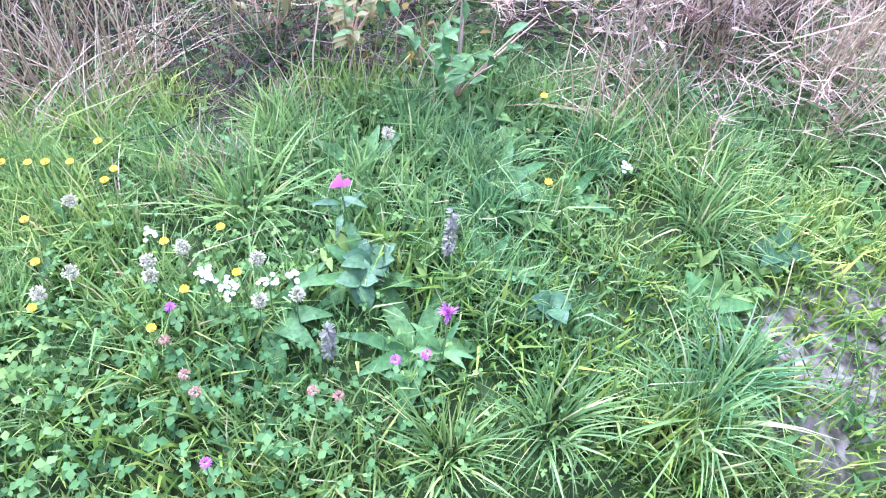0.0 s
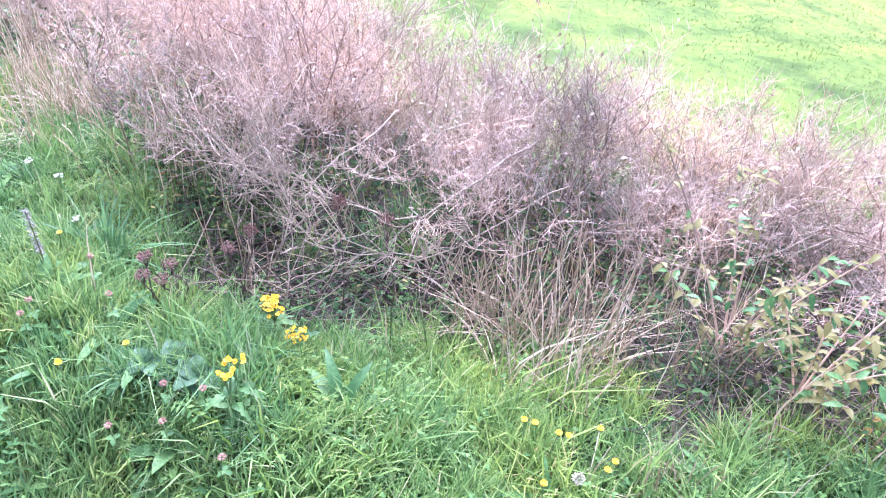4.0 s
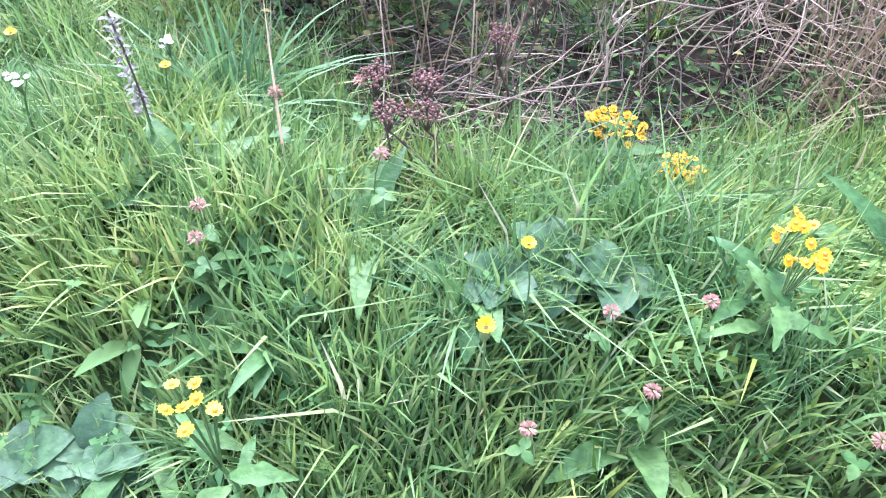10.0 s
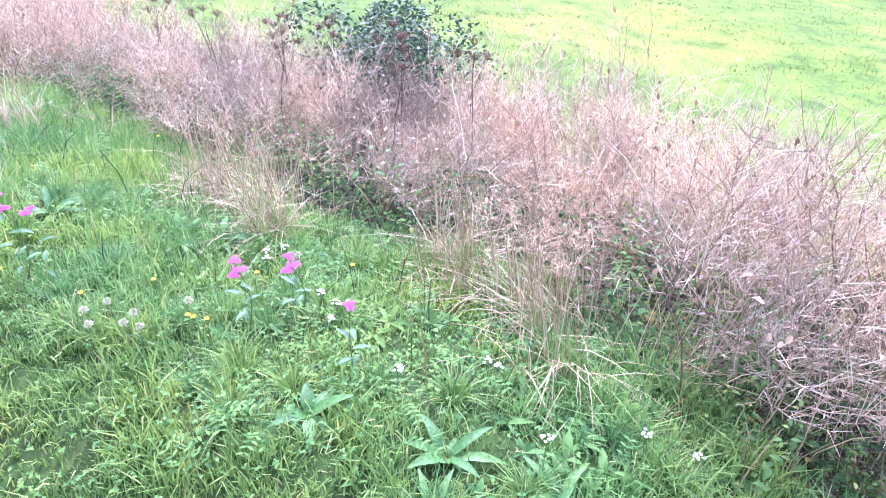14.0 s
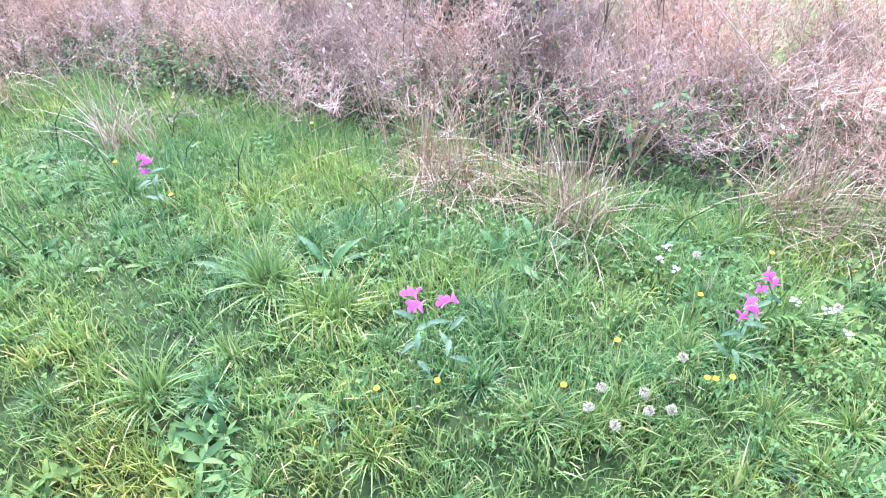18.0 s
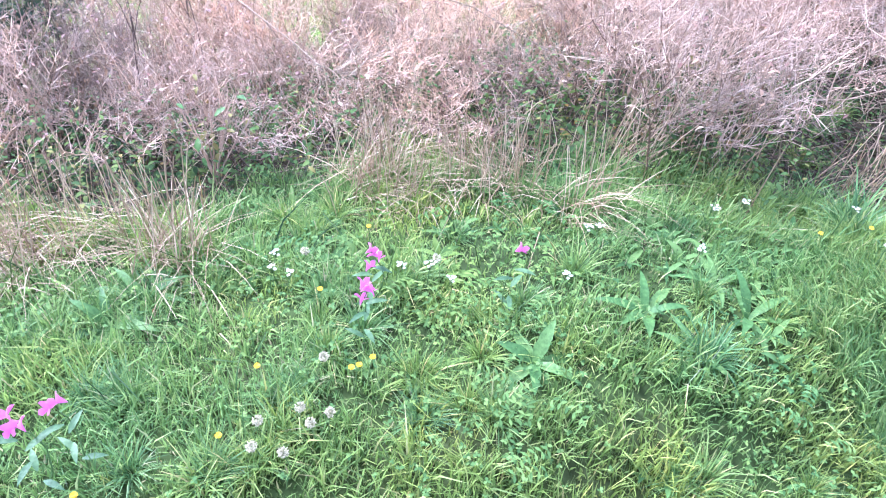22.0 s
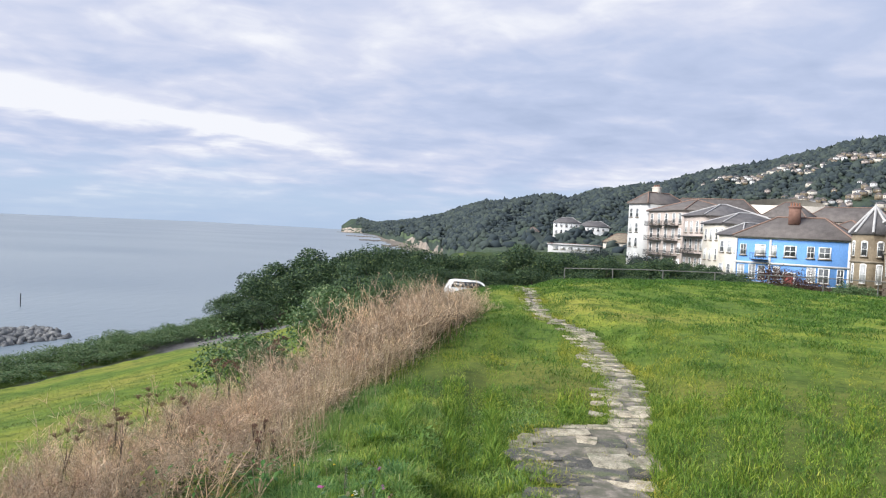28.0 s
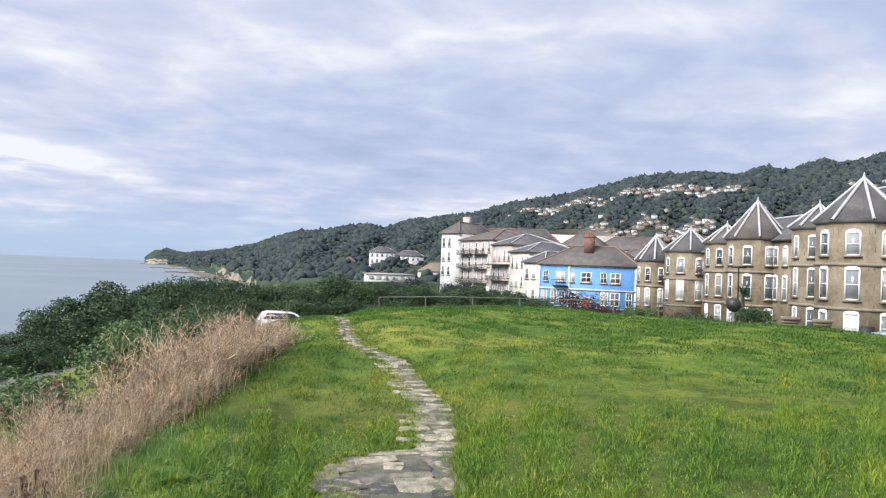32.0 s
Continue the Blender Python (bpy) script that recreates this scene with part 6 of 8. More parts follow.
    # villa among the trees on the hillside
    for az, r, w2, z, lab in ((-5.6, 420, 15, 10.5, "white villa among trees"), (-7.6, 415, 16, 9.0, "pale villa among trees"), (-3.6, 430, 7, 4.5, "small cottage among trees")):
        A, B = polar(az, r)[:2], polar(az - math.degrees(w2 / r), r)[:2]
        box_house("villa", lab, A, B, 9, z - 12, z, 3.0, "white_paint", "slate_roof" if w2 > 10 else "brown_roof", rows=[(z - 2.5, 1.7, 1.3, tuple(np.arange(1.6, w2 - 1, 2.8))), (z - 6, 1.9, 1.3, tuple(np.arange(1.6, w2 - 1, 2.8)))])
    A, B = polar(-9.4, 300)[:2], polar(-12.0, 300)[:2]
    box_house("bungalow", "low bungalow with a buff tiled roof", A, B, 10, -6, 1.2, 3.6, "cream_paint", "sandstone", rows=[(-1.2, 1.4, 1.6, (2.5, 6, 9.5))])
    A, B = polar(-5.4, 260)[:2], polar(-9.2, 262)[:2]
    box_house("flat_roofed_hall", "long low white flat-roofed building", A, B, 8, -5, -0.4, 0.25, "white_paint", "lead", rows=[(-2.2, 1.0, 1.8, tuple(np.arange(2, 16, 2.6)))])


build_town()


def hill_houses():
    r = np.random.default_rng(31)
    protos = []
    for i, (wl, rf, w) in enumerate((("white_paint", "slate_roof", 9), ("stone_wall", "brown_roof", 8), ("cream_paint", "slate_roof", 12), ("stone_wall", "slate_roof", 10), ("pink_paint", "brown_roof", 9))):
        ob = thing("hillside_house", Matrix.Translation(polar(-30 - i, 500, 20)), ("white hillside house with a slate roof", "stone hillside house with a brown roof", "wide cream hillside house with a slate roof", "stone hillside house with a slate roof", "pale pink hillside house with a brown roof")[i], "house", group="houses on the hillside")
        part("wall", prism(rect(-w / 2, w / 2, -4, 4), -4, 4.4), M[wl], ob)
        v, f, _ = hip_roof(-w / 2, w / 2, -4, 4, 4.4, 4.2, 0.3)
        part("roof", (v, f), M[rf], ob)
        fm = face_frame((w / 2, 4), (-w / 2, 4), 0)
        pane = mesh_np("window", *Geo().box((-0.75, -0.05, 0), (0.75, 0.06, 1.5)).box((-0.05, 0.06, 0.05), (0.05, 0.09, 1.45)).data(), M["glass"])
        for z in (1.6,):
            for x in (w * 0.27, w * 0.73):
                wn = new("window", pane)
                wn.parent = ob
                wn.matrix_local = fm @ Matrix.Translation((x, 0, z))
        protos.append(ob)
    spots = []
    for row, (f0, lo, hi, step) in enumerate(((0.715, -34, -18.5, 0.42), (0.735, -33.5, -16.2, 0.5), (0.77, -33, -17, 0.36), (0.79, -31, -19, 0.38), (0.31, -40, -22, 0.42), (0.335, -40, -22, 0.42), (0.36, -40, -20.5, 0.46), (0.385, -39, -21, 0.5), (0.47, -38, -20, 1.5), (0.14, -40, -25, 1.0), (0.22, -40, -24, 0.9), (0.70, -42.8, -39.8, 0.5), (0.3, -52, -46, 1.1), (0.42, -51, -46, 1.2))):
        az = float(lo)
        while az < hi:
            band = math.sin(az * 0.8 + row * 2.0) + 0.5 * math.sin(az * 2.3 + row)
            if band > (-0.6 if f0 > 0.6 else -1.0):
                spots.append((az + r.normal(0, 0.05), f0 + 0.012 * math.sin(az * 1.1) + r.normal(0, 0.006)))
            az += step * r.uniform(0.8, 1.25)
    first = {}
    for i, (az, f) in enumerate(spots):
        rr, z = hill_z(np.array(az), np.array(f))
        p = i % 5
        near = 1.0 if f > 0.6 else 0.78
        m = Matrix.Translation(polar(az, float(rr), float(z) + 2.0)) @ Matrix.Rotation(radians(az + 90 + r.normal(0, 16)), 4, "Z") @ Matrix.Diagonal((*(near * r.uniform(0.4, 0.62), near * r.uniform(0.36, 0.5), near * r.uniform(0.34, 0.46)), 1))
        if p not in first:
            first[p] = m
        else:
            copy_thing(protos[p], m)
    for p, m in first.items():
        protos[p].matrix_world = m


hill_houses()

# ---- trees, cliff scrub and street things ----
def leafy(r, n, shell, size, squash=1.0):
    """Leaves on lumpy shells: shell rows of (centre, radius)."""
    which = r.integers(0, len(shell), n)
    c = np.array([s[0] for s in shell])[which]
    rad = np.array([s[1] for s in shell])[which]
    d = unit(r.normal(0, 1, (n, 3)))
    d[:, 2] = np.where(d[:, 2] < -0.35, -d[:, 2], d[:, 2])
    p = c + d * (rad * r.uniform(0.72, 1.08, n))[:, None] * np.array([1, 1, squash])
    az, pit = r.uniform(0, 6.28, n), r.uniform(-0.6, 0.9, n)
    out = np.stack([np.cos(az) * np.cos(pit), np.sin(az) * np.cos(pit), np.sin(pit)], -1) * (size * r.uniform(0.6, 1.4, n))[:, None]
    side = unit(np.cross(out, d + r.normal(0, 0.4, (n, 3)))) * (size * 0.36 * r.uniform(0.7, 1.2, n))[:, None]
    v = np.stack([p, p + 0.45 * out + side, p + out, p + 0.45 * out - side], 1)
    return v.reshape(-1, 3), [np.arange(4 * n).reshape(n, 4)]


def tree(name, m, label, cat, group, seed, h, w, n, size, mt, trunk_h=None):
    r = np.random.default_rng(seed)
    ob = thing(name, m, label, cat, group)
    th = trunk_h or h * 0.55
    g = Geo()
    t = np.linspace(0, 1, 5)
    pts = np.stack([0.1 * w * np.sin(t * 3 + seed), 0.1 * w * np.cos(t * 2 + seed) - 0.1 * w, t * th - 0.15], -1)
    g.tubes(pts[None], (0.035 * h * (1 - 0.6 * t))[None], 6)
    k = 7
    ang = r.uniform(0, 6.28, k)
    ends = np.stack([np.cos(ang) * w * 0.32, np.sin(ang) * w * 0.32, r.uniform(0.5, 0.85, k) * h], -1)
    st = np.repeat(pts[2][None], k, 0)
    limb = st[:, None] + (ends - st)[:, None] * np.linspace(0, 1, 4)[None, :, None]
    g.tubes(limb, np.repeat(np.linspace(0.016, 0.006, 4)[None] * h, k, 0), 4)
    part("trunk", g.data(), M["bark"], ob)
    shell = [((r.normal(0, w * 0.2), r.normal(0, w * 0.2), h * u), w * r.uniform(0.2, 0.34)) for u in r.uniform(0.3, 0.82, 11)]
    shell += [((e[0], e[1], e[2]), w * r.uniform(0.16, 0.26)) for e in ends]
    v, f = leafy(r, n, shell, size)
    part("crown", (v, f), M[mt], ob)
    return ob


def tree_row():
    r = np.random.default_rng(8)
    tops = [(20, -7.0), (18.5, -5.8), (17.5, -4.6), (15, -3.7), (13.2, -2.35), (10.8, -2.4), (8.5, -2.1), (6.4, -1.75), (2, -1.95), (-2.3, -1.7), (-6.6, -1.5), (-10, -1.95), (-15, -1.4), (-18.5, -2.0), (-20, -2.3)]

    def placed(az, rr, drop):
        el = float(np.interp(-az, [-a for a, _ in tops], [e for _, e in tops]))
        x, y, _ = polar(az, rr)
        z0 = float(land(x, y)) - 0.1
        s = max(1.3, el_z(el, rr) + drop - z0 + r.normal(-0.1, 0.3)) / 4.6
        wide = max(0.7, min(1.15, s * r.uniform(0.85, 1.2)))
        return Matrix.Translation((x, y, z0)) @ Matrix.Rotation(r.uniform(0, 6.28), 4, "Z") @ Matrix.Diagonal((wide, wide, s, 1))

    protos = []
    for i in range(5):
        protos.append(tree("evergreen_tree", Matrix.Identity(4), "dark evergreen tree in a dense windbreak row", "tree", "windbreak trees", 60 + i, 4.6, 4.2, 6500, 0.17, "ever_leaf"))
    for layer, (dr, drop) in enumerate(((0, 0.0), (-4, -0.8), (3, 0.0))):
        az = 18.6 if layer != 1 else 17.0
        while az > -19.8:
            rr = 58 + dr + r.normal(0, 0.7) - 6 * smooth(12, 19, az)
            copy_thing(protos[r.integers(0, 5)], placed(az, float(rr), drop))
            az -= r.uniform(1.9, 2.7)
    for i, p in enumerate(protos):
        p.matrix_world = placed(12 - i * 3.0, 57.0, -0.1)


tree_row()


def scrub_row():
    protos = []
    for i in range(4):
        p = np.array(PATH_O) + np.array([0.972, -0.234]) * (i * 4 - 6) + PATH_N * 2.4
        protos.append(tree("cliff_bush", Matrix.Translation(at_land(p[0], p[1])), "wind-clipped green bush on the cliff edge", "bush", "bushes along the cliff edge", 80 + i, 1.25, 2.3, 3000, 0.09, "scrub_leaf", 0.5))
    r = np.random.default_rng(9)
    for q0, hs in ((2.0, 0.3), (3.3, 0.36)):
        t = -3.0
        while t < 40:
            p = np.array(PATH_O) + np.array([0.972, -0.234]) * t + PATH_N * (q0 + r.normal(0, 0.25))
            s = hs * r.uniform(0.75, 1.25) * float(np.interp(t, [0, 25], [1, 1.6]))
            copy_thing(protos[r.integers(0, 4)], Matrix.Translation(at_land(p[0], p[1], -0.05)) @ Matrix.Rotation(r.uniform(0, 6.28), 4, "Z") @ Matrix.Diagonal((1.0, 1.0, s * r.uniform(0.9, 1.2), 1)))
            t += r.uniform(1.1, 1.7)
    for p in protos:
        p.scale = (1.0, 1.0, 0.36)
    tree("dark_bush", Matrix.Translation(at_land(6.0, 5.95, -0.03)), "dark green bush behind the dead hedge", "bush", "", 90, 0.75, 1.25, 4200, 0.034, "ever_leaf", 0.4)
    tree("dark_bush", Matrix.Translation(at_land(-0.75, 4.3, -0.03)), "dark green bush behind the dead hedge", "bush", "", 91, 1.1, 1.4, 8000, 0.036, "ever_leaf", 0.4)
    tree("bramble_bush", Matrix.Translation(at_land(14.5, 4.4, -0.03)), "green bramble bush at the end of the dead hedge", "bush", "", 92, 0.9, 2.4, 5000, 0.07, "scrub_leaf", 0.5)
    tree("bramble_bush", Matrix.Translation(at_land(20.0, 4.0, -0.03)), "green bramble bush beyond the dead hedge", "bush", "", 93, 1.1, 2.8, 5000, 0.08, "scrub_leaf", 0.5)

    # scrub on the slope below the windbreak
    slope = tree("slope_bush", Matrix.Translation(at_land(28.0, 5.0, -0.1)), "tangled green scrub bush on the slope beyond the dead hedge", "bush", "scrub on the slope", 94, 1.5, 2.6, 4500, 0.09, "scrub_leaf", 0.5)
    dark = tree("slope_bush", Matrix.Translation(at_land(30.0, 4.6, -0.1)), "dark green scrub bush on the slope beyond the dead hedge", "bush", "scrub on the slope", 95, 1.7, 2.8, 4500, 0.10, "ever_leaf", 0.5)
    for i in range(46):
        az = r.uniform(5.5, 11.5)
        rr = r.uniform(float(np.interp(az, [6, 9, 13, 18], [30, 38, 46, 50])), float(np.interp(az, [5.5, 9, 18], [37, 52, 55])))
        x, y, _ = polar(az, rr)
        s = r.uniform(0.4, 0.75) * float(np.interp(rr, [27, 52], [0.8, 1.5]))
        copy_thing(dark if (rr > 36 and i % 3) else slope, Matrix.Translation(at_land(x, y, -0.1)) @ Matrix.Rotation(r.uniform(0, 6.28), 4, "Z") @ Matrix.Diagonal((s * 1.3, s * 1.3, s, 1)))


scrub_row()


def street_shrubs():
    M["red_leaf"] = foliage("dull_red_leaf", [(0.0, (0.03, 0.018, 0.016)), (0.6, (0.075, 0.034, 0.03)), (1.0, (0.11, 0.07, 0.045))], trans=0.05)
    for az, r_, h, w, mt, lab in ((-22.0, 46, 1.9, 3.0, "red_leaf", "dull red garden shrub beyond the lawn"), (-23.6, 47, 1.7, 2.2, "red_leaf", "dull red garden shrub beyond the lawn"), (-29.3, 44, 1.6, 3.0, "red_leaf", "brownish red shrub beside the railing"), (-30.6, 43, 1.4, 2.4, "ever_leaf", "dark shrub beside the railing"),
                                  (-26.0, 50, 2.2, 1.6, "scrub_leaf", "thin green shrub before the houses"), (-27.0, 50, 2.0, 1.6, "scrub_leaf", "thin green shrub before the houses"), (-34.2, 37, 1.1, 1.6, "ever_leaf", "dark spiky shrub at the lawn edge"),
                                  (-22.6, 190, 7.5, 8, "ever_leaf", "dark round tree behind the blue house"), (-9.5, 200, 4.5, 8, "hazed_tree", "tree before the bungalow"), (-12.6, 150, 4.5, 7, "hazed_tree", "tree before the white terrace"), (-8.0, 190, 3.5, 8, "hazed_tree", "tree in a garden")):
        x, y, _ = polar(az, r_)
        z = float(land(x, y)) if r_ < 100 else -6.0
        big = r_ > 100
        tree("tree" if big else "shrub", Matrix.Translation((x, y, z - 0.05)), lab, "tree" if big else "shrub", "", int(abs(az) * 10 + r_), h, w, 4000 if big else 3500, 0.32 if big else 0.085, mt, h * 0.5)
    # cabbage palm
    x, y, _ = polar(-33.6, 38)
    z = float(land(x, y))
    palm = thing("cabbage_palm", Matrix.Translation((x, y, z)), "small cabbage palm with a spiky crown", "palm")
    part("trunk", Geo().tubes(np.array([[(0, 0, -0.1), (0.05, 0, 1.1), (0.02, 0.03, 2.0)]]), np.array([[0.12, 0.09, 0.07]]), 7).data(), M["bark"], palm)
    r = np.random.default_rng(4)
    n = 70
    b = np.tile((0.02, 0.03, 1.95), (n, 1))
    part("crown", leaf_arrays(b, r.uniform(0.5, 0.8, n), np.full(n, 0.05), r.uniform(0, 6.28, n), r.uniform(-0.2, 1.4, n), 0.3, 0.2, 4), M["ever_leaf"], palm)


street_shrubs()


def car(name, m, label, paint, kind):
    """A parked car: local x forward, y to its left."""
    ob = thing(name, m, label, "car")
    if kind == "estate":
        prof = [(-2.1, 0.42), (-2.15, 0.75), (-2.05, 0.95), (-1.75, 1.40), (-1.4, 1.47), (0.15, 1.45), (0.45, 1.36), (0.95, 0.98), (1.9, 0.86), (2.1, 0.72), (2.1, 0.42)]
        glass = [(-1.72, 0.98), (-1.52, 1.36), (-0.1, 1.37), (0.32, 1.3), (0.72, 0.98)]
    else:
        prof = [(-1.85, 0.42), (-1.92, 0.8), (-1.85, 1.0), (-1.5, 1.4), (-0.9, 1.52), (0.0, 1.5), (0.5, 1.36), (1.15, 0.98), (1.8, 0.84), (1.95, 0.68), (1.95, 0.42)]
        glass = [(-1.5, 1.0), (-1.3, 1.34), (-0.75, 1.42), (0.0, 1.41), (0.4, 1.3), (0.85, 1.0)]
    rows = ((-0.84, 0.90), (-0.80, 1.0), (0.80, 1.0), (0.84, 0.90))
    n = len(prof)
    v = []
    for y, s in rows:
        for x, z in prof:
            inset = 0.16 * max(0, (z - 0.95) / 0.5) if abs(y) > 0.5 else 0
            v.append((x * (1.0 if s == 1.0 else 0.985), y - math.copysign(inset, y), 0.42 + (z - 0.42) * (1.0 if s == 1.0 else 0.97)))
    k = np.arange(n)
    f = [np.stack([k + j * n, (k + 1) % n + j * n, (k + 1) % n + (j + 1) * n, k + (j + 1) * n], -1) for j in range(3)]
    body = part("body", (np.array(v), [np.concatenate(f), k[::-1][None], (k + 3 * n)[None]]), M[paint], ob)
    for sgn in (-1, 1):
        gl = np.array([(x, sgn * (0.845 - 0.16 * max(0, (z - 0.95) / 0.5)), z) for x, z in glass])
        gl2 = gl - np.array([0, sgn * 0.03, 0])
        kk = np.arange(len(gl))
        part("side_window", (np.concatenate([gl, gl2]), [kk[None] if sgn > 0 else kk[::-1][None], np.stack([kk, (kk + 1) % len(gl), (kk + 1) % len(gl) + len(gl), kk + len(gl)], -1)]), M["car_glass"], ob)
        part("door_pillar", Geo().box((-0.45, sgn * 0.70 - 0.02, 0.98), (-0.37, sgn * 0.70 + 0.02, 1.42)).data(), M[paint], ob)
        part("wing_mirror", Geo().box((0.62, sgn * 0.88 - 0.08, 0.98), (0.76, sgn * 0.88 + 0.08, 1.1)).data(), M[paint], ob)
    fx0, fx1 = (prof[6], prof[7])
    wsc = Geo().add([(fx0[0] + 0.03, -0.62, fx0[1] - 0.02), (fx0[0] + 0.03, 0.62, fx0[1] - 0.02), (fx1[0] + 0.02, 0.72, fx1[1] + 0.03), (fx1[0] + 0.02, -0.72, fx1[1] + 0.03)], [np.array([(0, 1, 2, 3)])])
    w2, wf = wsc.data()
    w2 = np.concatenate([w2 + np.array([0.02, 0, 0.02]), w2 - np.array([0.02, 0, 0.02])])
    part("windscreen", (w2, [np.array([(0, 3, 2, 1), (4, 5, 6, 7), (0, 1, 5, 4), (1, 2, 6, 5), (2, 3, 7, 6), (3, 0, 4, 7)])]), M["car_glass"], ob)
    for sx in (-1.25, 1.25):
        for sy in (-0.78, 0.78):
            a = np.linspace(0, 2 * np.pi, 17)[:-1]
            def ring(rad, y):
                return np.stack([sx + rad * np.cos(a), np.full(16, y), 0.31 + rad * np.sin(a)], -1)
            k = np.arange(16)
            g = Geo().add(np.concatenate([ring(0.31, sy - 0.1), ring(0.31, sy + 0.1), ring(0.2, sy + math.copysign(0.105, sy))]), [np.stack([k, (k + 1) % 16, (k + 1) % 16 + 16, k + 16], -1), k[None], (k + 16)[::-1][None]])
            wl = part("wheel", g.data(), M["tyre"], ob)
            part("rim", Geo().add(np.concatenate([ring(0.19, sy + math.copysign(0.10, sy)), ring(0.17, sy + math.copysign(0.115, sy))]), [np.stack([k, (k + 1) % 16, (k + 1) % 16 + 16, k + 16], -1), (k + 16)[None]]).data(), M["galv"], wl)
    for sy in (-0.6, 0.6):
        part("headlight", Geo().box((1.9 if kind != "estate" else 2.05, sy - 0.16, 0.6), (1.98 if kind != "estate" else 2.13, sy + 0.16, 0.74)).data(), M["galv"], ob)
    return ob


def cars():
    x, y, _ = polar(0.3, 52)
    car("white_car", pose(x, y, el_z(-3.67, 52) - 1.47, 0, 0, -84), "white older estate car parked beyond the hedge", "car_white", "estate")
    x, y, _ = polar(-43.8, 41)
    car("silver_car", pose(x, y, el_z(-2.83, 41) - 1.52, 0, 0, -122), "silver-blue hatchback parked by the stone house", "car_silver", "hatch")
    x, y, _ = polar(-51.0, 38)
    car("white_hatchback", pose(x, y, el_z(-2.25, 38) - 1.52, 0, 0, 55), "white hatchback parked beside stone gate piers", "car_white", "hatch")


cars()


def street():
    # stone gate piers
    for az, rr, el in ((-36.7, 41, -2.25), (-38.7, 40, -2.3), (-46.9, 37, -2.2), (-48.4, 36.5, -2.15), (-51.8, 34, -1.9)):
        x, y, _ = polar(az, rr)
        top = el_z(el, rr)
        ob = thing("gate_pier", pose(x, y, 0, 0, 0, -40), "weathered sandstone gate pier with a moulded cap", "gate pier", "gate piers")
        zb = float(land(x, y)) - 0.05
        part("shaft", Geo().box((-0.3, -0.3, zb), (0.3, 0.3, top - 0.3)).data(), M["sandstone"], ob)
        part("cap", Geo().box((-0.38, -0.38, top - 0.3), (0.38, 0.38, top - 0.16)).box((-0.45, -0.45, top - 0.157), (0.45, 0.45, top)).data(), M["sandstone"], ob)
    # dark board fence and low wall
    fa, fb = polar(-44.6, 47), polar(-49.3, 43)
    m = face_frame(fa[:2], fb[:2], 0)
    L = math.hypot(fa[0] - fb[0], fa[1] - fb[1])
    fence = thing("board_fence", m, "dark stained close-boarded garden fence", "fence")
    n = int(L / 0.16)
    bd = mesh_np("board", *Geo().box((0.005, -0.012, -2.2), (0.155, 0.012, 0.30)).data(), M["dark_fence"])
    for i in range(n):
        b = new("board", bd)
        b.parent = fence
        b.location = (i * 0.16, 0.006 * (i % 2), 0)
    for z in (-0.9, 0.0):
        part("rail", Geo().box((0, -0.08, z), (L, -0.03, z + 0.09)).data(), M["dark_fence"], fence)
    wa, wb = polar(-41.8, 43), polar(-50.5, 38)
    m = face_frame(wa[:2], wb[:2], 0)
    L = math.hypot(wa[0] - wb[0], wa[1] - wb[1])
    wall = thing("garden_wall", m, "low rubble stone garden wall", "wall")
    r = np.random.default_rng(2)
    part("core", Geo().box((0, -0.3, -2.2), (L, -0.04, -0.62)).data(), M["sandstone"], wall)
    sm = [mesh_np("stone", *blobs(np.zeros((1, 3)), np.array([1.0]), 1.0, 0.12, r), M["sandstone"]) for _ in range(4)]
    x = 0.1
    while x < L:
        for row in range(2):
            s = new("stone", sm[r.integers(0, 4)])
            s.parent = wall
            s.matrix_local = Matrix.Translation((x + 0.1 * row, -0.14, -0.9 + 0.24 * row)) @ Matrix.Diagonal((0.19, 0.19, 0.13, 1))
        x += 0.33
    # round sign seen from behind, on its post
    x, y, _ = polar(-32.95, 33)
    zc = el_z(-1.65, 33)
    zb = float(land(x, y))
    sg = thing("road_sign", pose(x, y, 0, 0, 0, -33), "round road sign on a dark post", "road sign")
    a = np.linspace(0, 2 * np.pi, 25)[:-1]
    k = np.arange(24)
    def ring(xx, rad):
        return np.stack([np.full(24, xx), rad * np.cos(a), zc + rad * np.sin(a)], -1)
    part("disc", (np.concatenate([ring(-0.03, 0.3), ring(0.0, 0.3)]), [k[None], (k + 24)[::-1][None], np.stack([k, k + 24, (k + 1) % 24 + 24, (k + 1) % 24], -1)]), M["iron"], sg, "dark grey back of the disc")
    part("post", Geo().tubes(np.array([[(0.04, 0, zb - 0.1), (0.04, 0, zc + 0.3)]]), np.full((1, 2), 0.035), 8).data(), M["galv"], sg)
    # lamp post before the terrace
    x, y, _ = polar(-33.2, 47)
    zb = float(land(x, y))
    lp = thing("street_lamp", pose(x, y, 0, 0, 0, 0), "slim dark street lamp post", "street lamp")
    zt = el_z(1.1, 47)
    part("post", Geo().tubes(np.array([[(0, 0, zb - 0.1), (0, 0, zb + 1.2), (0, 0, zt)]]), np.array([[0.08, 0.055, 0.04]]), 8).data(), M["iron"], lp)
    part("lantern", Geo().box((-0.1, -0.42, zt - 0.06), (0.1, 0.42, zt + 0.06)).data(), M["iron"], lp)
    # pedestrian rail along the crest
    pts = [polar(-6.5, 38), polar(-12, 37.6), polar(-18, 37.8), polar(-24, 38.5), polar(-29.3, 40)]
    els = [-2.35, -2.1, -1.95, -1.85, -1.8]
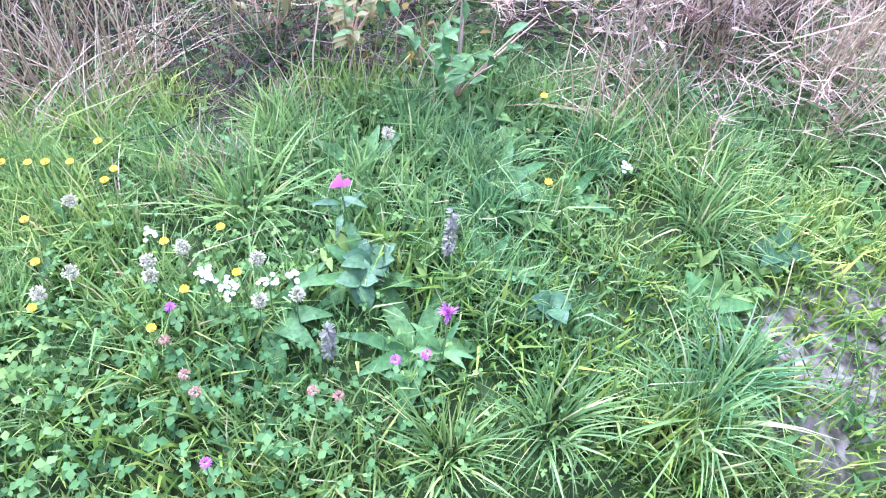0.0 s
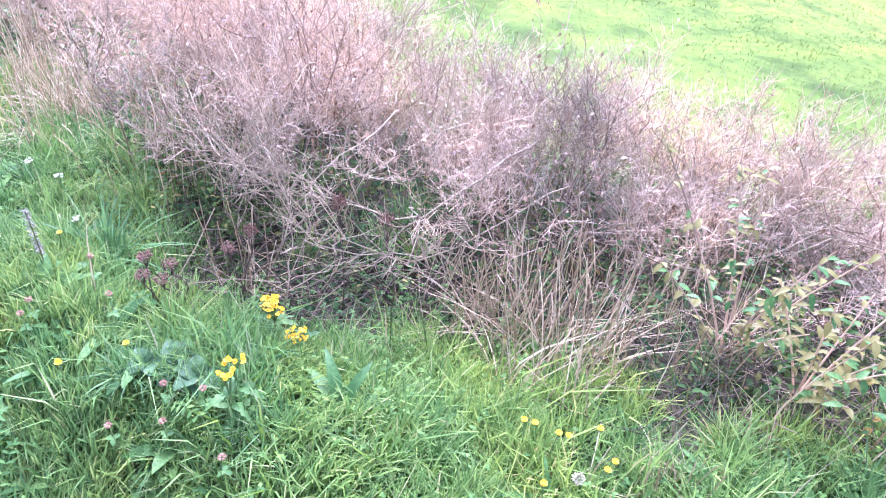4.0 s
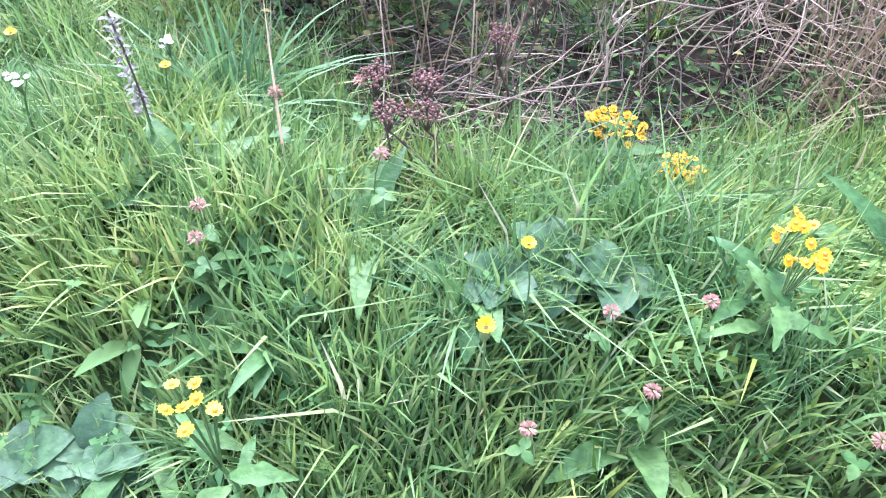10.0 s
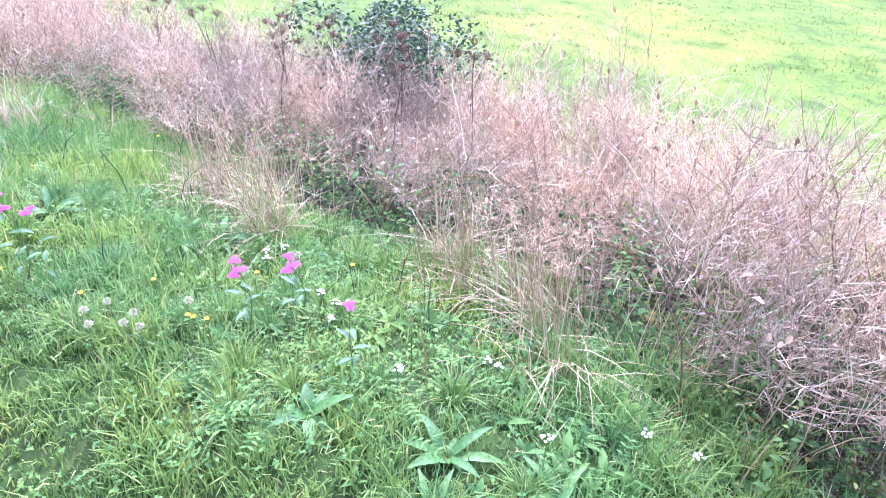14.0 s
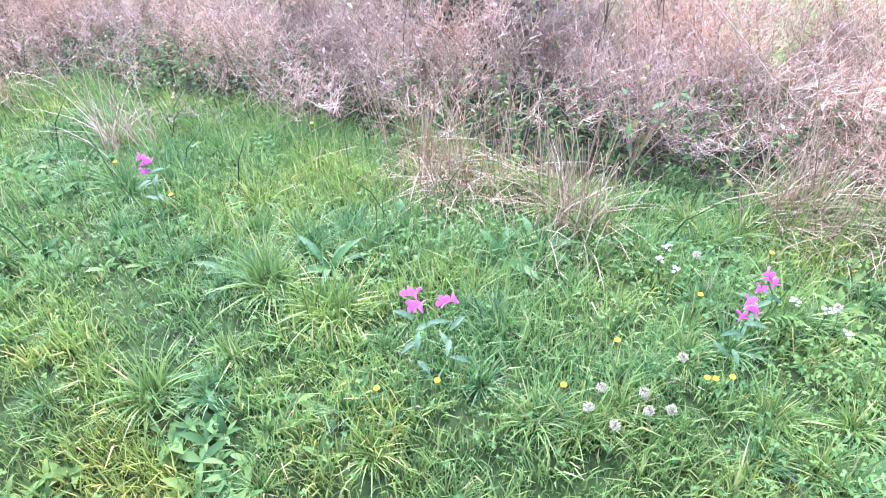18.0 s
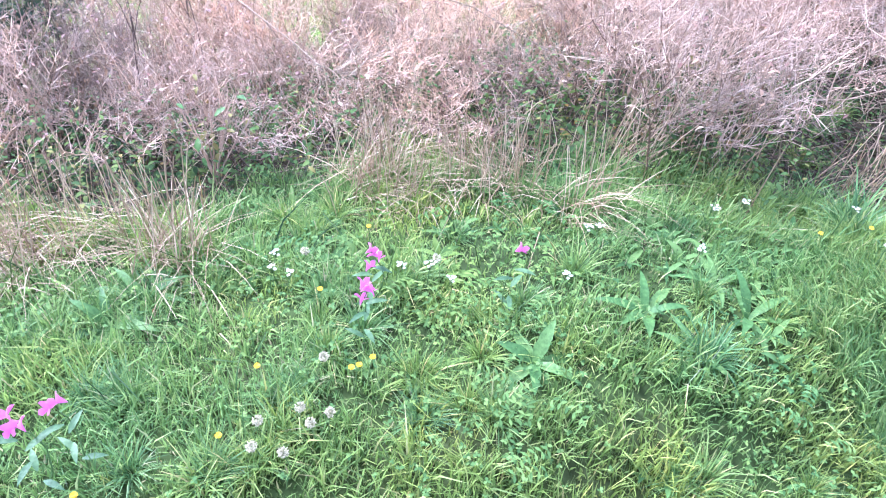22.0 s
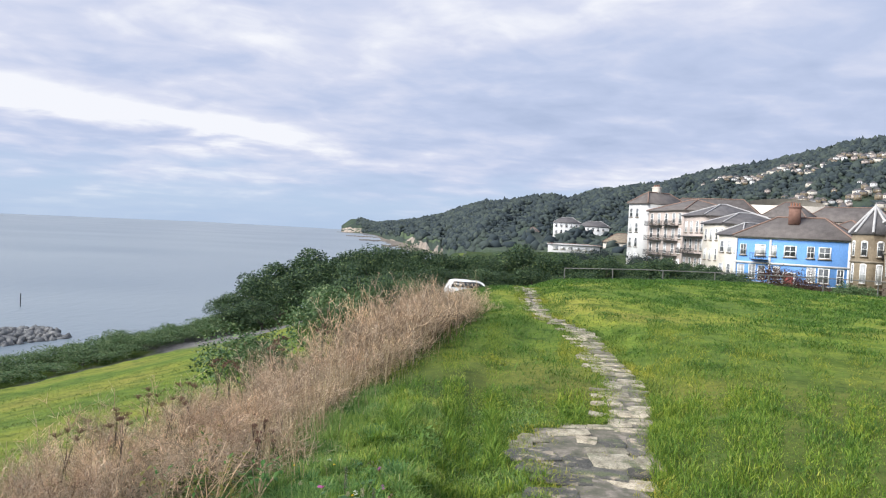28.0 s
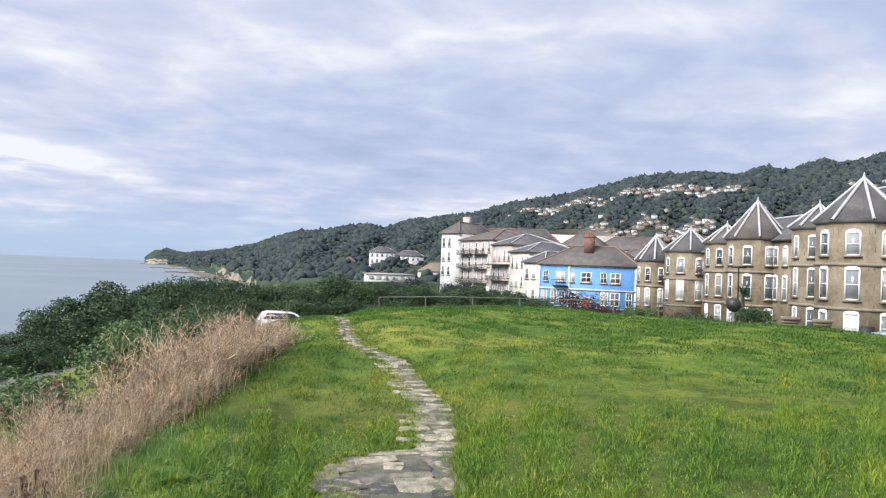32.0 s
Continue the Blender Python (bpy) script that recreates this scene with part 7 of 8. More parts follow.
    rail = thing("railing", Matrix.Identity(4), "slim dull grey tubular railing along the edge of the lawn", "railing")
    top = np.array([(p[0], p[1], el_z(e, math.hypot(p[0], p[1]))) for p, e in zip(pts, els)])
    end = np.array([*polar(-30.4, 40)[:2], el_z(-2.9, 40)])
    allp = np.concatenate([top, end[None]])
    part("top_rail", Geo().tubes(allp[None], np.full((1, len(allp)), 0.026), 6).data(), M["dull_rail"], rail)
    seg = np.linalg.norm(np.diff(top, axis=0), axis=1)
    cum = np.r_[0, np.cumsum(seg)]
    for d in np.arange(0, cum[-1], 2.4):
        p = np.array([np.interp(d, cum, top[:, i]) for i in range(3)])
        zb = float(land(p[0], p[1])) - 0.1
        part("post", Geo().tubes(np.array([[(p[0], p[1], zb), (p[0], p[1], p[2])]]), np.full((1, 2), 0.028), 6).data(), M["dull_rail"], rail)
    # bench by the lower footpath
    u, nrm = Vector((0.972, -0.234, 0)), Vector(( *PATH_N, 0))
    o = Vector((*PATH_O, 0)) + nrm * 0.55 + u * -0.3
    bz = float(land(o.x, o.y))
    bench = thing("park_bench", Matrix.Translation((o.x, o.y, bz)) @ Matrix.Rotation(math.atan2(-0.234, 0.972), 4, "Z") @ Matrix.Scale(0.8, 4), "dark wooden park bench facing the sea", "bench")
    for i in range(5):
        part("seat_slat", Geo().box((-0.85, -0.2 + i * 0.1, 0.42), (0.85, -0.12 + i * 0.1, 0.455)).data(), M["bench_wood"], bench)
    for i in range(11):
        part("back_slat", Geo().box((-0.8 + i * 0.15, -0.27, 0.45), (-0.74 + i * 0.15, -0.24, 0.88)).data(), M["bench_wood"], bench)
    part("back_rail", Geo().box((-0.85, -0.28, 0.88), (0.85, -0.23, 0.96)).data(), M["bench_wood"], bench)
    for sx in (-0.82, 0.82):
        for sy in (-0.25, 0.27):
            part("leg", Geo().box((sx - 0.03, sy - 0.03, -0.05), (sx + 0.03, sy + 0.03, 0.42 if sy < 0 else 0.62)).data(), M["bench_wood"], bench)
        part("armrest", Geo().box((sx - 0.04, -0.25, 0.62), (sx + 0.04, 0.32, 0.67)).data(), M["bench_wood"], bench)
    # picket fence on the cliff edge
    fence = thing("picket_fence", Matrix.Identity(4), "silvered wooden picket fence along the cliff edge", "fence")
    pk = mesh_np("picket", *Geo().add([(-0.035, -0.01, 0), (0.035, -0.01, 0), (0.035, -0.01, 0.95), (0, -0.01, 1.03), (-0.035, -0.01, 0.95), (-0.035, 0.01, 0), (0.035, 0.01, 0), (0.035, 0.01, 0.95), (0, 0.01, 1.03), (-0.035, 0.01, 0.95)],
                                     [np.array([(0, 1, 2, 3, 4), (9, 8, 7, 6, 5)]), np.array([(0, 5, 6, 1), (1, 6, 7, 2), (2, 7, 8, 3), (3, 8, 9, 4), (4, 9, 5, 0)])]).data(), M["pale_wood"])
    line = []
    for i in range(62):
        p = np.array([15.2, 24.2]) + np.array([-0.928, 0.371]) * 0.125 * i
        b = new("picket", pk)
        b.parent = fence
        b.matrix_local = Matrix.Translation(at_land(p[0], p[1], -0.3)) @ Matrix.Rotation(-0.38, 4, "Z")
        line.append(at_land(p[0], p[1]))
    line = np.array(line)
    for dz in (0.25, 0.75):
        part("rail", Geo().tubes((line[::6] + np.array([0, 0.03, dz]))[None], np.full((1, len(line[::6])), 0.03), 4).data(), M["pale_wood"], fence)


street()


def breakwater():
    r = np.random.default_rng(14)
    A, B = np.array([71.0, 105.0]), np.array([138.0, 82.5])
    bw = thing("breakwater", Matrix.Identity(4), "long mound of grey armour rocks in shallow sea", "breakwater")
    u = (B - A) / np.linalg.norm(B - A)
    nn = np.array([u[1], -u[0]])
    L = float(np.linalg.norm(B - A))
    t = np.linspace(0, L, 40)
    core = Geo()
    prof = [(-7, -1.5), (-3.4, 2.1), (0, 3.0), (3.4, 2.1), (7, -1.5)]
    X = np.stack([np.r_[A + u * tt + nn * o * float(0.35 + 0.65 * smooth(-1, 8, tt)), SEA_Z + (z if z < 0 else z * float(smooth(-2, 9, tt) * (0.3 + 0.7 * smooth(L + 2, L - 32, tt))))] for tt in t for o, z in prof]).reshape(40, 5, 3)
    idx = np.arange(200).reshape(40, 5)
    core.add(X, [np.stack([idx[:-1, :-1], idx[1:, :-1], idx[1:, 1:], idx[:-1, 1:]], -1).reshape(-1, 4)])
    part("core", core.data(), M["rock"], bw)
    shapes = [mesh_np("rock", *blobs(np.zeros((1, 3)), np.array([1.0]), 0.85, 0.17, r), M["rock"]) for _ in range(8)]
    def place():
        tt = r.uniform(0, L)
        o = r.uniform(-7, 7)
        k = 0.35 + 0.65 * float(smooth(-1, 8, tt))
        z = float(np.interp(abs(o), [0, 3.4, 7], [3.0, 2.1, -0.6])) * (float(smooth(-2, 9, tt) * (0.3 + 0.7 * smooth(L + 2, L - 32, tt))))
        p = A + u * tt + nn * o * k
        return (p[0], p[1], SEA_Z + z)
    for i in range(300):
        while True:
            p = place()
            d = (np.array(p[:2]) - A) @ nn
            if d < 3.0 or i % 6 == 0:
                break
        s = r.uniform(0.55, 1.05)
        ob = new("rock", shapes[r.integers(0, 8)])
        ob.parent = bw
        ob.matrix_local = Matrix.Translation(p) @ Euler(r.uniform(0, 6.28, 3)).to_matrix().to_4x4() @ Matrix.Diagonal((s, s * r.uniform(0.7, 1.1), s * 0.8, 1))
    c = np.array([place() for _ in range(1100)])
    v, f = blobs(c, r.uniform(0.45, 0.95, 1100), 0.85, 0.25, r)
    tagged(part("rock_fill", (v, f), M["rock"], bw), kind="stuff")
    M["warn_red"] = surface("faded_red_paint", [(0.3, (0.5, 0.10, 0.07)), (0.7, (0.6, 0.16, 0.1))], 3.0, 0.6)
    for az, h, mt in ((57.9, 2.8, "iron"), (56.5, 2.4, "warn_red"), (51.9, 2.2, "pale_wood"), (48.9, 2.2, "pale_wood"), (45.4, 2.2, "pale_wood"), (40.9, 2.2, "pale_wood"), (37.0, 2.2, "pale_wood")):
        rr = (EYE[2] - SEA_Z) / math.tan(radians(11.25 if az > 44 else 10.3))
        x, y, _ = polar(az, rr)
        ob = thing("marker_post", pose(x, y, SEA_Z - 1), "weathered groyne marker post standing in the water", "post", "groyne posts")
        part("pile", Geo().tubes(np.array([[(0, 0, 0), (0, 0, 1 + h)]]), np.full((1, 2), 0.17), 8).data(), M[mt], ob)
        part("band", Geo().tubes(np.array([[(0, 0, 1 + h * 0.55), (0, 0, 1 + h * 0.8)]]), np.full((1, 2), 0.178), 8).data(), M["white_paint"], ob)
    x, y, _ = polar(32.5, 206)
    ob = thing("marker_post", pose(x, y, SEA_Z - 1), "thin pole standing far out in the water", "post", "groyne posts")
    part("pile", Geo().tubes(np.array([[(0, 0, 0), (0, 0, 4.2)]]), np.full((1, 2), 0.13), 6).data(), M["iron"], ob)
    # foreshore and rocky ledges along the far coast
    az = np.arange(4.3, 8.5, 0.06)
    inner = hill_start(az) + 20
    outer = np.minimum(inner - 30, np.interp(az, [4.3, 5.2, 6.5, 7.4, 8.1, 8.5], [680, 730, 900, 1230, 2200, 2600]) * (1 + 0.03 * np.sin(az * 13) + 0.025 * np.sin(az * 31 + 1)))
    u = np.linspace(0, 1, 9)
    R = inner[:, None] + (outer - inner)[:, None] * u
    Z = SEA_Z + 1.6 * (1 - u) ** 1.5 - 0.1 * u + 0.5 * np.sin(R * 0.08 + 3 * az[:, None]) * np.sin(np.pi * u) * np.sin(az[:, None] * 17)
    X, Y = EYE[0] + R * np.cos(np.radians(az))[:, None], EYE[1] + R * np.sin(np.radians(az))[:, None]
    idx = np.arange(X.size).reshape(X.shape)
    q = np.stack([idx[:-1, :-1], idx[:-1, 1:], idx[1:, 1:], idx[1:, :-1]], -1).reshape(-1, 4)
    tagged(new("foreshore", mesh_np("foreshore", np.stack([X, Y, Z], -1), [q], M["foreshore"])), "brown rocky foreshore under the far cliffs", "shore", kind="structure")
    for a0, a1, rr, wide in ((7.5, 10.3, 1830, 120), (6.9, 9.3, 1350, 90), (6.4, 7.6, 1000, 60), (8.3, 11.0, 2720, 90), (8.2, 9.0, 2300, 130)):
        az = np.linspace(a0, a1, 40)
        half = wide * np.sin(np.pi * (np.linspace(0.02, 0.98, 40))) ** 0.6 * (0.6 + 0.25 * np.sin(az * 21) + 0.2 * np.sin(az * 47))
        u = np.array([-1, -0.85, 0, 0.85, 1])
        R = rr + 20 * np.sin(az * 6)[:, None] + half[:, None] * u
        Z = SEA_Z + np.array([-0.4, 0.9, 1.5, 0.9, -0.4]) + 0.3 * np.sin(az * 60)[:, None] * np.ones(5)
        X, Y = EYE[0] + R * np.cos(np.radians(az))[:, None], EYE[1] + R * np.sin(np.radians(az))[:, None]
        idx = np.arange(X.size).reshape(X.shape)
        q = np.stack([idx[:-1, :-1], idx[:-1, 1:], idx[1:, 1:], idx[1:, :-1]], -1).reshape(-1, 4)
        tagged(new("reef", mesh_np("reef", np.stack([X, Y, Z], -1), [q], M["foreshore"])), "dark rocky ledge running out from the far shore", "rocks", kind="stuff")


breakwater()

# ---- flowers and weeds of the verge ----
def petals(n, r0, r1, w, lift, r, cup=0.0):
    """A ring of petals round the origin, in the plane, lifted at the tips."""
    a = np.arange(n) * 2 * np.pi / n + r.normal(0, 0.08, n)
    g = Geo()
    for k in range(n):
        d, s = np.array([math.cos(a[k]), math.sin(a[k]), 0]), np.array([-math.sin(a[k]), math.cos(a[k]), 0])
        p = [d * r0 - s * w * 0.3, d * r0 + s * w * 0.3, d * (r0 + r1) * 0.6 + s * w * 0.5 + (0, 0, lift * 0.6), d * r1 + (0, 0, lift - cup), d * (r0 + r1) * 0.6 - s * w * 0.5 + (0, 0, lift * 0.6)]
        g.add(p, [np.array([(0, 1, 2, 3, 4)])])
    return g


def ball(rad, z, squash=1.0, rough=0.1, r=None):
    return blobs(np.array([(0, 0, z)]), np.array([rad]), squash, rough, r)


def stem_geo(h, rad=0.0016, bend=0.02, r=None):
    t = np.linspace(0, 1, 5)
    a = r.uniform(0, 6.28)
    pts = np.stack([bend * np.sin(np.pi * t * 0.5) * math.cos(a) * (t - 1), bend * np.sin(np.pi * t) * math.sin(a), h * t], -1)
    pts -= np.array([pts[-1, 0], pts[-1, 1], 0])
    return Geo().tubes(pts[None], (rad * (1.15 - 0.4 * t))[None], 4)


def rosette(parent, r, n, ln, w, mt="broad", pitch=(0.3, 0.9), name="leaf", droop=0.45, ragged=0.0, z=0.0):
    for k in range(n):
        L = ln * r.uniform(0.7, 1.15)
        v, f = leaf_arrays(np.array([(0, 0, z + 0.004)]), np.array([L]), np.array([w * r.uniform(0.8, 1.15)]), np.array([k * 6.28 / n + r.normal(0, 0.3)]), np.array([r.uniform(*pitch)]), droop, 0.22, 9, ragged)
        part(name, (v, f), M[mt], parent)


KINDS = {}


def hawkbit(h, r):
    ob = thing("yellow_hawkbit", Matrix.Identity(4), "yellow hawkbit flower on a thin stem in the turf", "wildflower", "hawkbits")
    part("stem", stem_geo(h, 0.0014, 0.02, r).data(), M["stem"], ob)
    part("calyx", blobs(np.array([(0, 0, h - 0.004)]), np.array([0.005]), 1.2, 0.05, r), M["stem"], ob)
    tagged(part("ray_floret_ring", move(petals(13, 0.002, 0.0085, 0.004, 0.002, r), h), M["yellow"], ob), kind="stuff")
    tagged(part("disc_floret_ring", move(petals(9, 0.0, 0.0055, 0.0035, 0.004, r), h + 0.0015), M["yellow"], ob), kind="stuff")
    return ob


def move(g, z, x=0.0, y=0.0, m=None):
    v, f = g.data()
    if m is not None:
        v = v @ np.array(m.to_3x3()).T
    return v + np.array([x, y, z]), f


def clock(h, r):
    ob = thing("seed_clock", Matrix.Identity(4), "pale downy seed head gone over", "wildflower", "seed clocks")
    part("stem", stem_geo(h, 0.0015, 0.02, r).data(), M["stem"], ob)
    n = 110
    d = unit(r.normal(0, 1, (n, 3)))
    c = np.array([0, 0, h + 0.006])
    g = Geo()
    g.tubes(np.stack([c + d * 0.003, c + d * 0.0105], 1), np.full((n, 2), 0.00025), 3)
    tagged(part("down", g.data(), M["clock"], ob), kind="stuff")
    v, f = leaf_arrays(c + d * 0.0105, np.full(n, 0.005), np.full(n, 0.0032), r.uniform(0, 6.28, n), np.arcsin(d[:, 2]), 0.1, 0.1, 2)
    tagged(part("parachute_down", (v, f), M["clock"], ob), kind="stuff")
    return ob


def yarrow(h, r):
    ob = thing("white_yarrow", Matrix.Identity(4), "flat white yarrow flower head above feathery leaves", "wildflower", "yarrow")
    part("stem", stem_geo(h * 0.8, 0.002, 0.01, r).data(), M["stem"], ob)
    for k in range(8):
        a, d = r.uniform(0, 6.28), r.uniform(0, 0.017)
        x, y, z = d * math.cos(a), d * math.sin(a), h - 6 * d * d + r.normal(0, 0.002)
        fl = tagged(part("floret_disc", move(petals(7, 0.0, 0.005, 0.0036, 0.0012, r), z, x, y), M["white_petal"], ob), kind="stuff")
        part("stalk", Geo().tubes(np.array([[(0, 0, h * 0.78), (x, y, z)]]), np.full((1, 2), 0.0009), 3).data(), M["stem"], fl)
    return ob


def clover(h, r, mt="rusty"):
    lab = "rusty brown clover head gone over" if mt == "rusty" else "purplish pink clover head in bloom"
    ob = thing("clover_flower", Matrix.Identity(4), lab, "wildflower", "clover flowers")
    part("stem", stem_geo(h, 0.0014, 0.015, r).data(), M["stem"], ob)
    n = 60
    d = unit(r.normal(0, 1, (n, 3)))
    d[:, 2] = np.abs(d[:, 2]) - 0.3
    v, f = leaf_arrays(np.array([0, 0, h]) + d * 0.004, np.full(n, 0.0065), np.full(n, 0.0024), np.arctan2(d[:, 1], d[:, 0]), np.arcsin(np.clip(d[:, 2], -1, 1)), 0.1, 0.3, 2)
    tagged(part("floret_ball", (v, f), M[mt], ob), kind="stuff")
    for k in range(3):
        v, f = leaf_arrays(np.array([(0, 0, h * 0.55)]), np.array([0.02]), np.array([0.014]), np.array([k * 2.1]), np.array([0.3]), 0.3, 0.2, 3)
        part("leaflet", (v, f), M["broad"], ob)
    return ob


def knapweed(h, r):
    ob = thing("purple_knapweed", Matrix.Identity(4), "purple knapweed bloom with a dark bud", "wildflower")
    part("stem", stem_geo(h, 0.002, 0.02, r).data(), M["stem"], ob)
    part("bud", blobs(np.array([(0, 0, h)]), np.array([0.008]), 1.1, 0.06, r), M["seedhead"], ob)
    n = 46
    az = r.uniform(0, 6.28, n)
    v, f = leaf_arrays(np.tile((0, 0, h + 0.005), (n, 1)), r.uniform(0.012, 0.022, n), np.full(n, 0.003), az, r.uniform(0.1, 1.4, n), 0.1, 0.2, 3)
    tagged(part("floret_tuft", (v, f), M["purple"], ob), kind="stuff")
    rosette(ob, r, 5, 0.07, 0.014, "broad", (0.4, 1.1), z=h * 0.3)
    return ob


def pea(h, r, blooms, lean=0.0):
    """Everlasting pea: blossoms with a broad upright standard and folded wings."""
    ob = thing("everlasting_pea", Matrix.Identity(4), "bright pink everlasting pea blossom on a green stem" if blooms == 1 else "cluster of bright pink everlasting pea blossoms on a stem", "wildflower", "pink peas")
    part("stem", stem_geo(h * 0.9, 0.0022, 0.04, r).data(), M["stem"], ob)
    for k in range(blooms):
        a = k * 2.4 + r.uniform(0, 1)
        d = 0.0 if blooms == 1 else 0.011 + 0.006 * (k % 2)
        x, y, z = d * math.cos(a), d * math.sin(a), h - 0.017 * k
        t = np.linspace(-1.25, 1.25, 7)
        rad = 0.019
        m = Matrix.Rotation(-1.57 + (a % 6.28 - 3.14) * 0.35, 4, "Z") @ Matrix.Rotation(r.normal(-0.35, 0.15), 4, "Y")
        ring = np.stack([np.full(7, -0.004) + 0.006 * np.cos(t * 2), rad * np.sin(t) * 1.1, rad * (np.cos(t) * 0.95)], -1)
        v = np.concatenate([[(0.004, 0, -0.006)], ring, [(0.0055, 0, -0.006)], ring + np.array([0.0015, 0, 0])])
        f = [np.array([(0, i, i + 1) for i in range(1, 7)] + [(8, i + 1 + 8, i + 8) for i in range(1, 7)])]
        R = np.array(m.to_3x3())
        bl = part("standard_petal", (v @ R.T + np.array([x, y, z]), f), M["pink"], ob)
        for s in (-1, 1):
            w = np.array([(0.004, 0, -0.006), (0.016, s * 0.004, -0.008), (0.021, s * 0.009, -0.001), (0.014, s * 0.010, 0.006), (0.006, s * 0.006, 0.004)])
            w = np.concatenate([w, w + np.array([0, s * 0.0012, 0])])
            part("wing_petal", (w @ R.T + np.array([x, y, z]), [np.array([(0, 1, 2, 3, 4), (9, 8, 7, 6, 5)])]), M["pink"], bl)
        part("stalk", Geo().tubes(np.array([[(0, 0, h * 0.86), (x * 0.6, y * 0.6, z - 0.012), (x, y, z - 0.006)]]), np.full((1, 3), 0.0011), 3).data(), M["stem"], bl)
    for k in range(5):
        v, f = leaf_arrays(np.array([(0, 0, h * (0.2 + 0.13 * k))]), np.array([0.06]), np.array([0.016]), np.array([k * 2.5]), np.array([0.5]), 0.3, 0.2, 4)
        part("leaf", (v, f), M["grey_leaf"], ob)
    return ob


def ragwort(h, r, heads, spread):
    ob = thing("ragwort", Matrix.Identity(4), "ragwort with a flat spray of yellow daisies", "wildflower", "ragwort")
    part("stem", stem_geo(h * 0.6, 0.0032, 0.01, r).data(), M["stem"], ob)
    for k in range(heads):
        a, d = r.uniform(0, 6.28), spread * math.sqrt(r.uniform(0.02, 1))
        x, y, z = d * math.cos(a), d * math.sin(a), h + r.normal(0, 0.008) - d * 0.12
        br = part("branchlet", Geo().tubes(np.array([[(0, 0, h * 0.55), (x * 0.6, y * 0.6, h * 0.85), (x, y, z)]]), np.full((1, 3), 0.0011), 3).data(), M["stem"], ob)
        tilt = Matrix.Rotation(r.normal(0, 0.4), 4, "X") @ Matrix.Rotation(r.normal(0, 0.4), 4, "Y")
        tagged(part("ray_floret_ring", move(petals(11, 0.0015, 0.0072, 0.0034, 0.0005, r), z, x, y, tilt), M["yellow"], br), kind="stuff")
        part("flower_disc", blobs(np.array([(x, y, z + 0.001)]), np.array([0.003]), 0.6, 0.08, r), M["orange"], br)
    for k in range(6):
        v, f = leaf_arrays(np.array([(0, 0, h * (0.1 + 0.1 * k))]), np.array([0.075]), np.array([0.02]), np.array([k * 2.4]), np.array([0.5]), 0.4, 0.25, 10, 0.4)
        part("leaf", (v, f), M["broad"], ob)
    return ob


def spike(h, r):
    ob = thing("seed_spike", Matrix.Identity(4), "upright slate-grey seed spike of a spent weed", "weed", "seed spikes")
    part("stem", stem_geo(h, 0.002, 0.01, r).data(), M["dark_stem"], ob)
    n = 90
    z = np.sort(r.uniform(h * 0.35, h, n))
    az = r.uniform(0, 6.28, n)
    v, f = leaf_arrays(np.stack([0.002 * np.cos(az), 0.002 * np.sin(az), z], -1), np.full(n, 0.013), np.full(n, 0.006), az, r.uniform(0.1, 0.8, n), 0.3, 0.3, 2)
    tagged(part("seed_whorl", (v, f), M["slate_spike"], ob), kind="stuff")
    return ob


def umbel(h, r):
    ob = thing("dead_umbel", Matrix.Identity(4), "dark brown dead umbel with clustered seed heads", "weed", "dead umbels")
    part("stem", stem_geo(h * 0.75, 0.0026, 0.04, r).data(), M["dark_stem"], ob)
    for k in range(12):
        a, d = k * 0.9, 0.02 * math.sqrt((k + 0.5) / 12)
        x, y, z = d * math.cos(a), d * math.sin(a), h - 4 * d * d
        ray = part("ray", Geo().tubes(np.array([[(0, 0, h * 0.73), (x, y, z)]]), np.full((1, 2), 0.0009), 3).data(), M["dark_stem"], ob)
        c = np.array([x, y, z]) + r.normal(0, 0.0036, (9, 3))
        tagged(part("seed_head", blobs(c, r.uniform(0.0016, 0.0028, 9), 0.9, 0.15, r), M["seedhead"], ray), kind="stuff")
    return ob


def tall_umbel(h, r):
    """A tall dead umbel whose small heads spread at the top of a dark stalk."""
    ob = thing("tall_dead_umbel", Matrix.Identity(4), "tall dark dead umbel standing out of the hedge", "weed", "tall dead umbels")
    part("stem", stem_geo(h * 0.8, 0.003, 0.05, r).data(), M["dark_stem"], ob)
    for k in range(4):
        a, d = k * 1.7 + r.uniform(0, 1), 0.0 if k == 0 else r.uniform(0.05, 0.11)
        top = np.array([d * math.cos(a), d * math.sin(a), h - 0.6 * d + r.normal(0, 0.015)])
        br = part("branch", Geo().tubes(np.array([[(0, 0, h * 0.6 + 0.03 * k), top * (0.6, 0.6, 1) - (0, 0, 0.08), top - (0, 0, 0.03)]]), np.array([[0.002, 0.0016, 0.0012]]), 3).data(), M["dark_stem"], ob)
        c = top + np.stack([r.normal(0, 0.018, 40), r.normal(0, 0.018, 40), r.normal(0, 0.005, 40)], -1)
        g = Geo().tubes(np.stack([np.repeat((top - (0, 0, 0.03))[None], 40, 0), c], 1), np.full((40, 2), 0.0006), 3)
        g.add(*blobs(c, r.uniform(0.002, 0.0042, 40), 0.8, 0.2, r))
        tagged(part("seed_head", g.data(), M["seedhead"], br), kind="stuff")
    return ob


def dock(r, n, ln, w, mt, lab):
    ob = thing("broad_leaved_weed", Matrix.Identity(4), lab, "weed", "broad-leaved weeds")
    rosette(ob, r, n, ln, w, mt, (0.25, 1.05), ragged=0.12)
    return ob


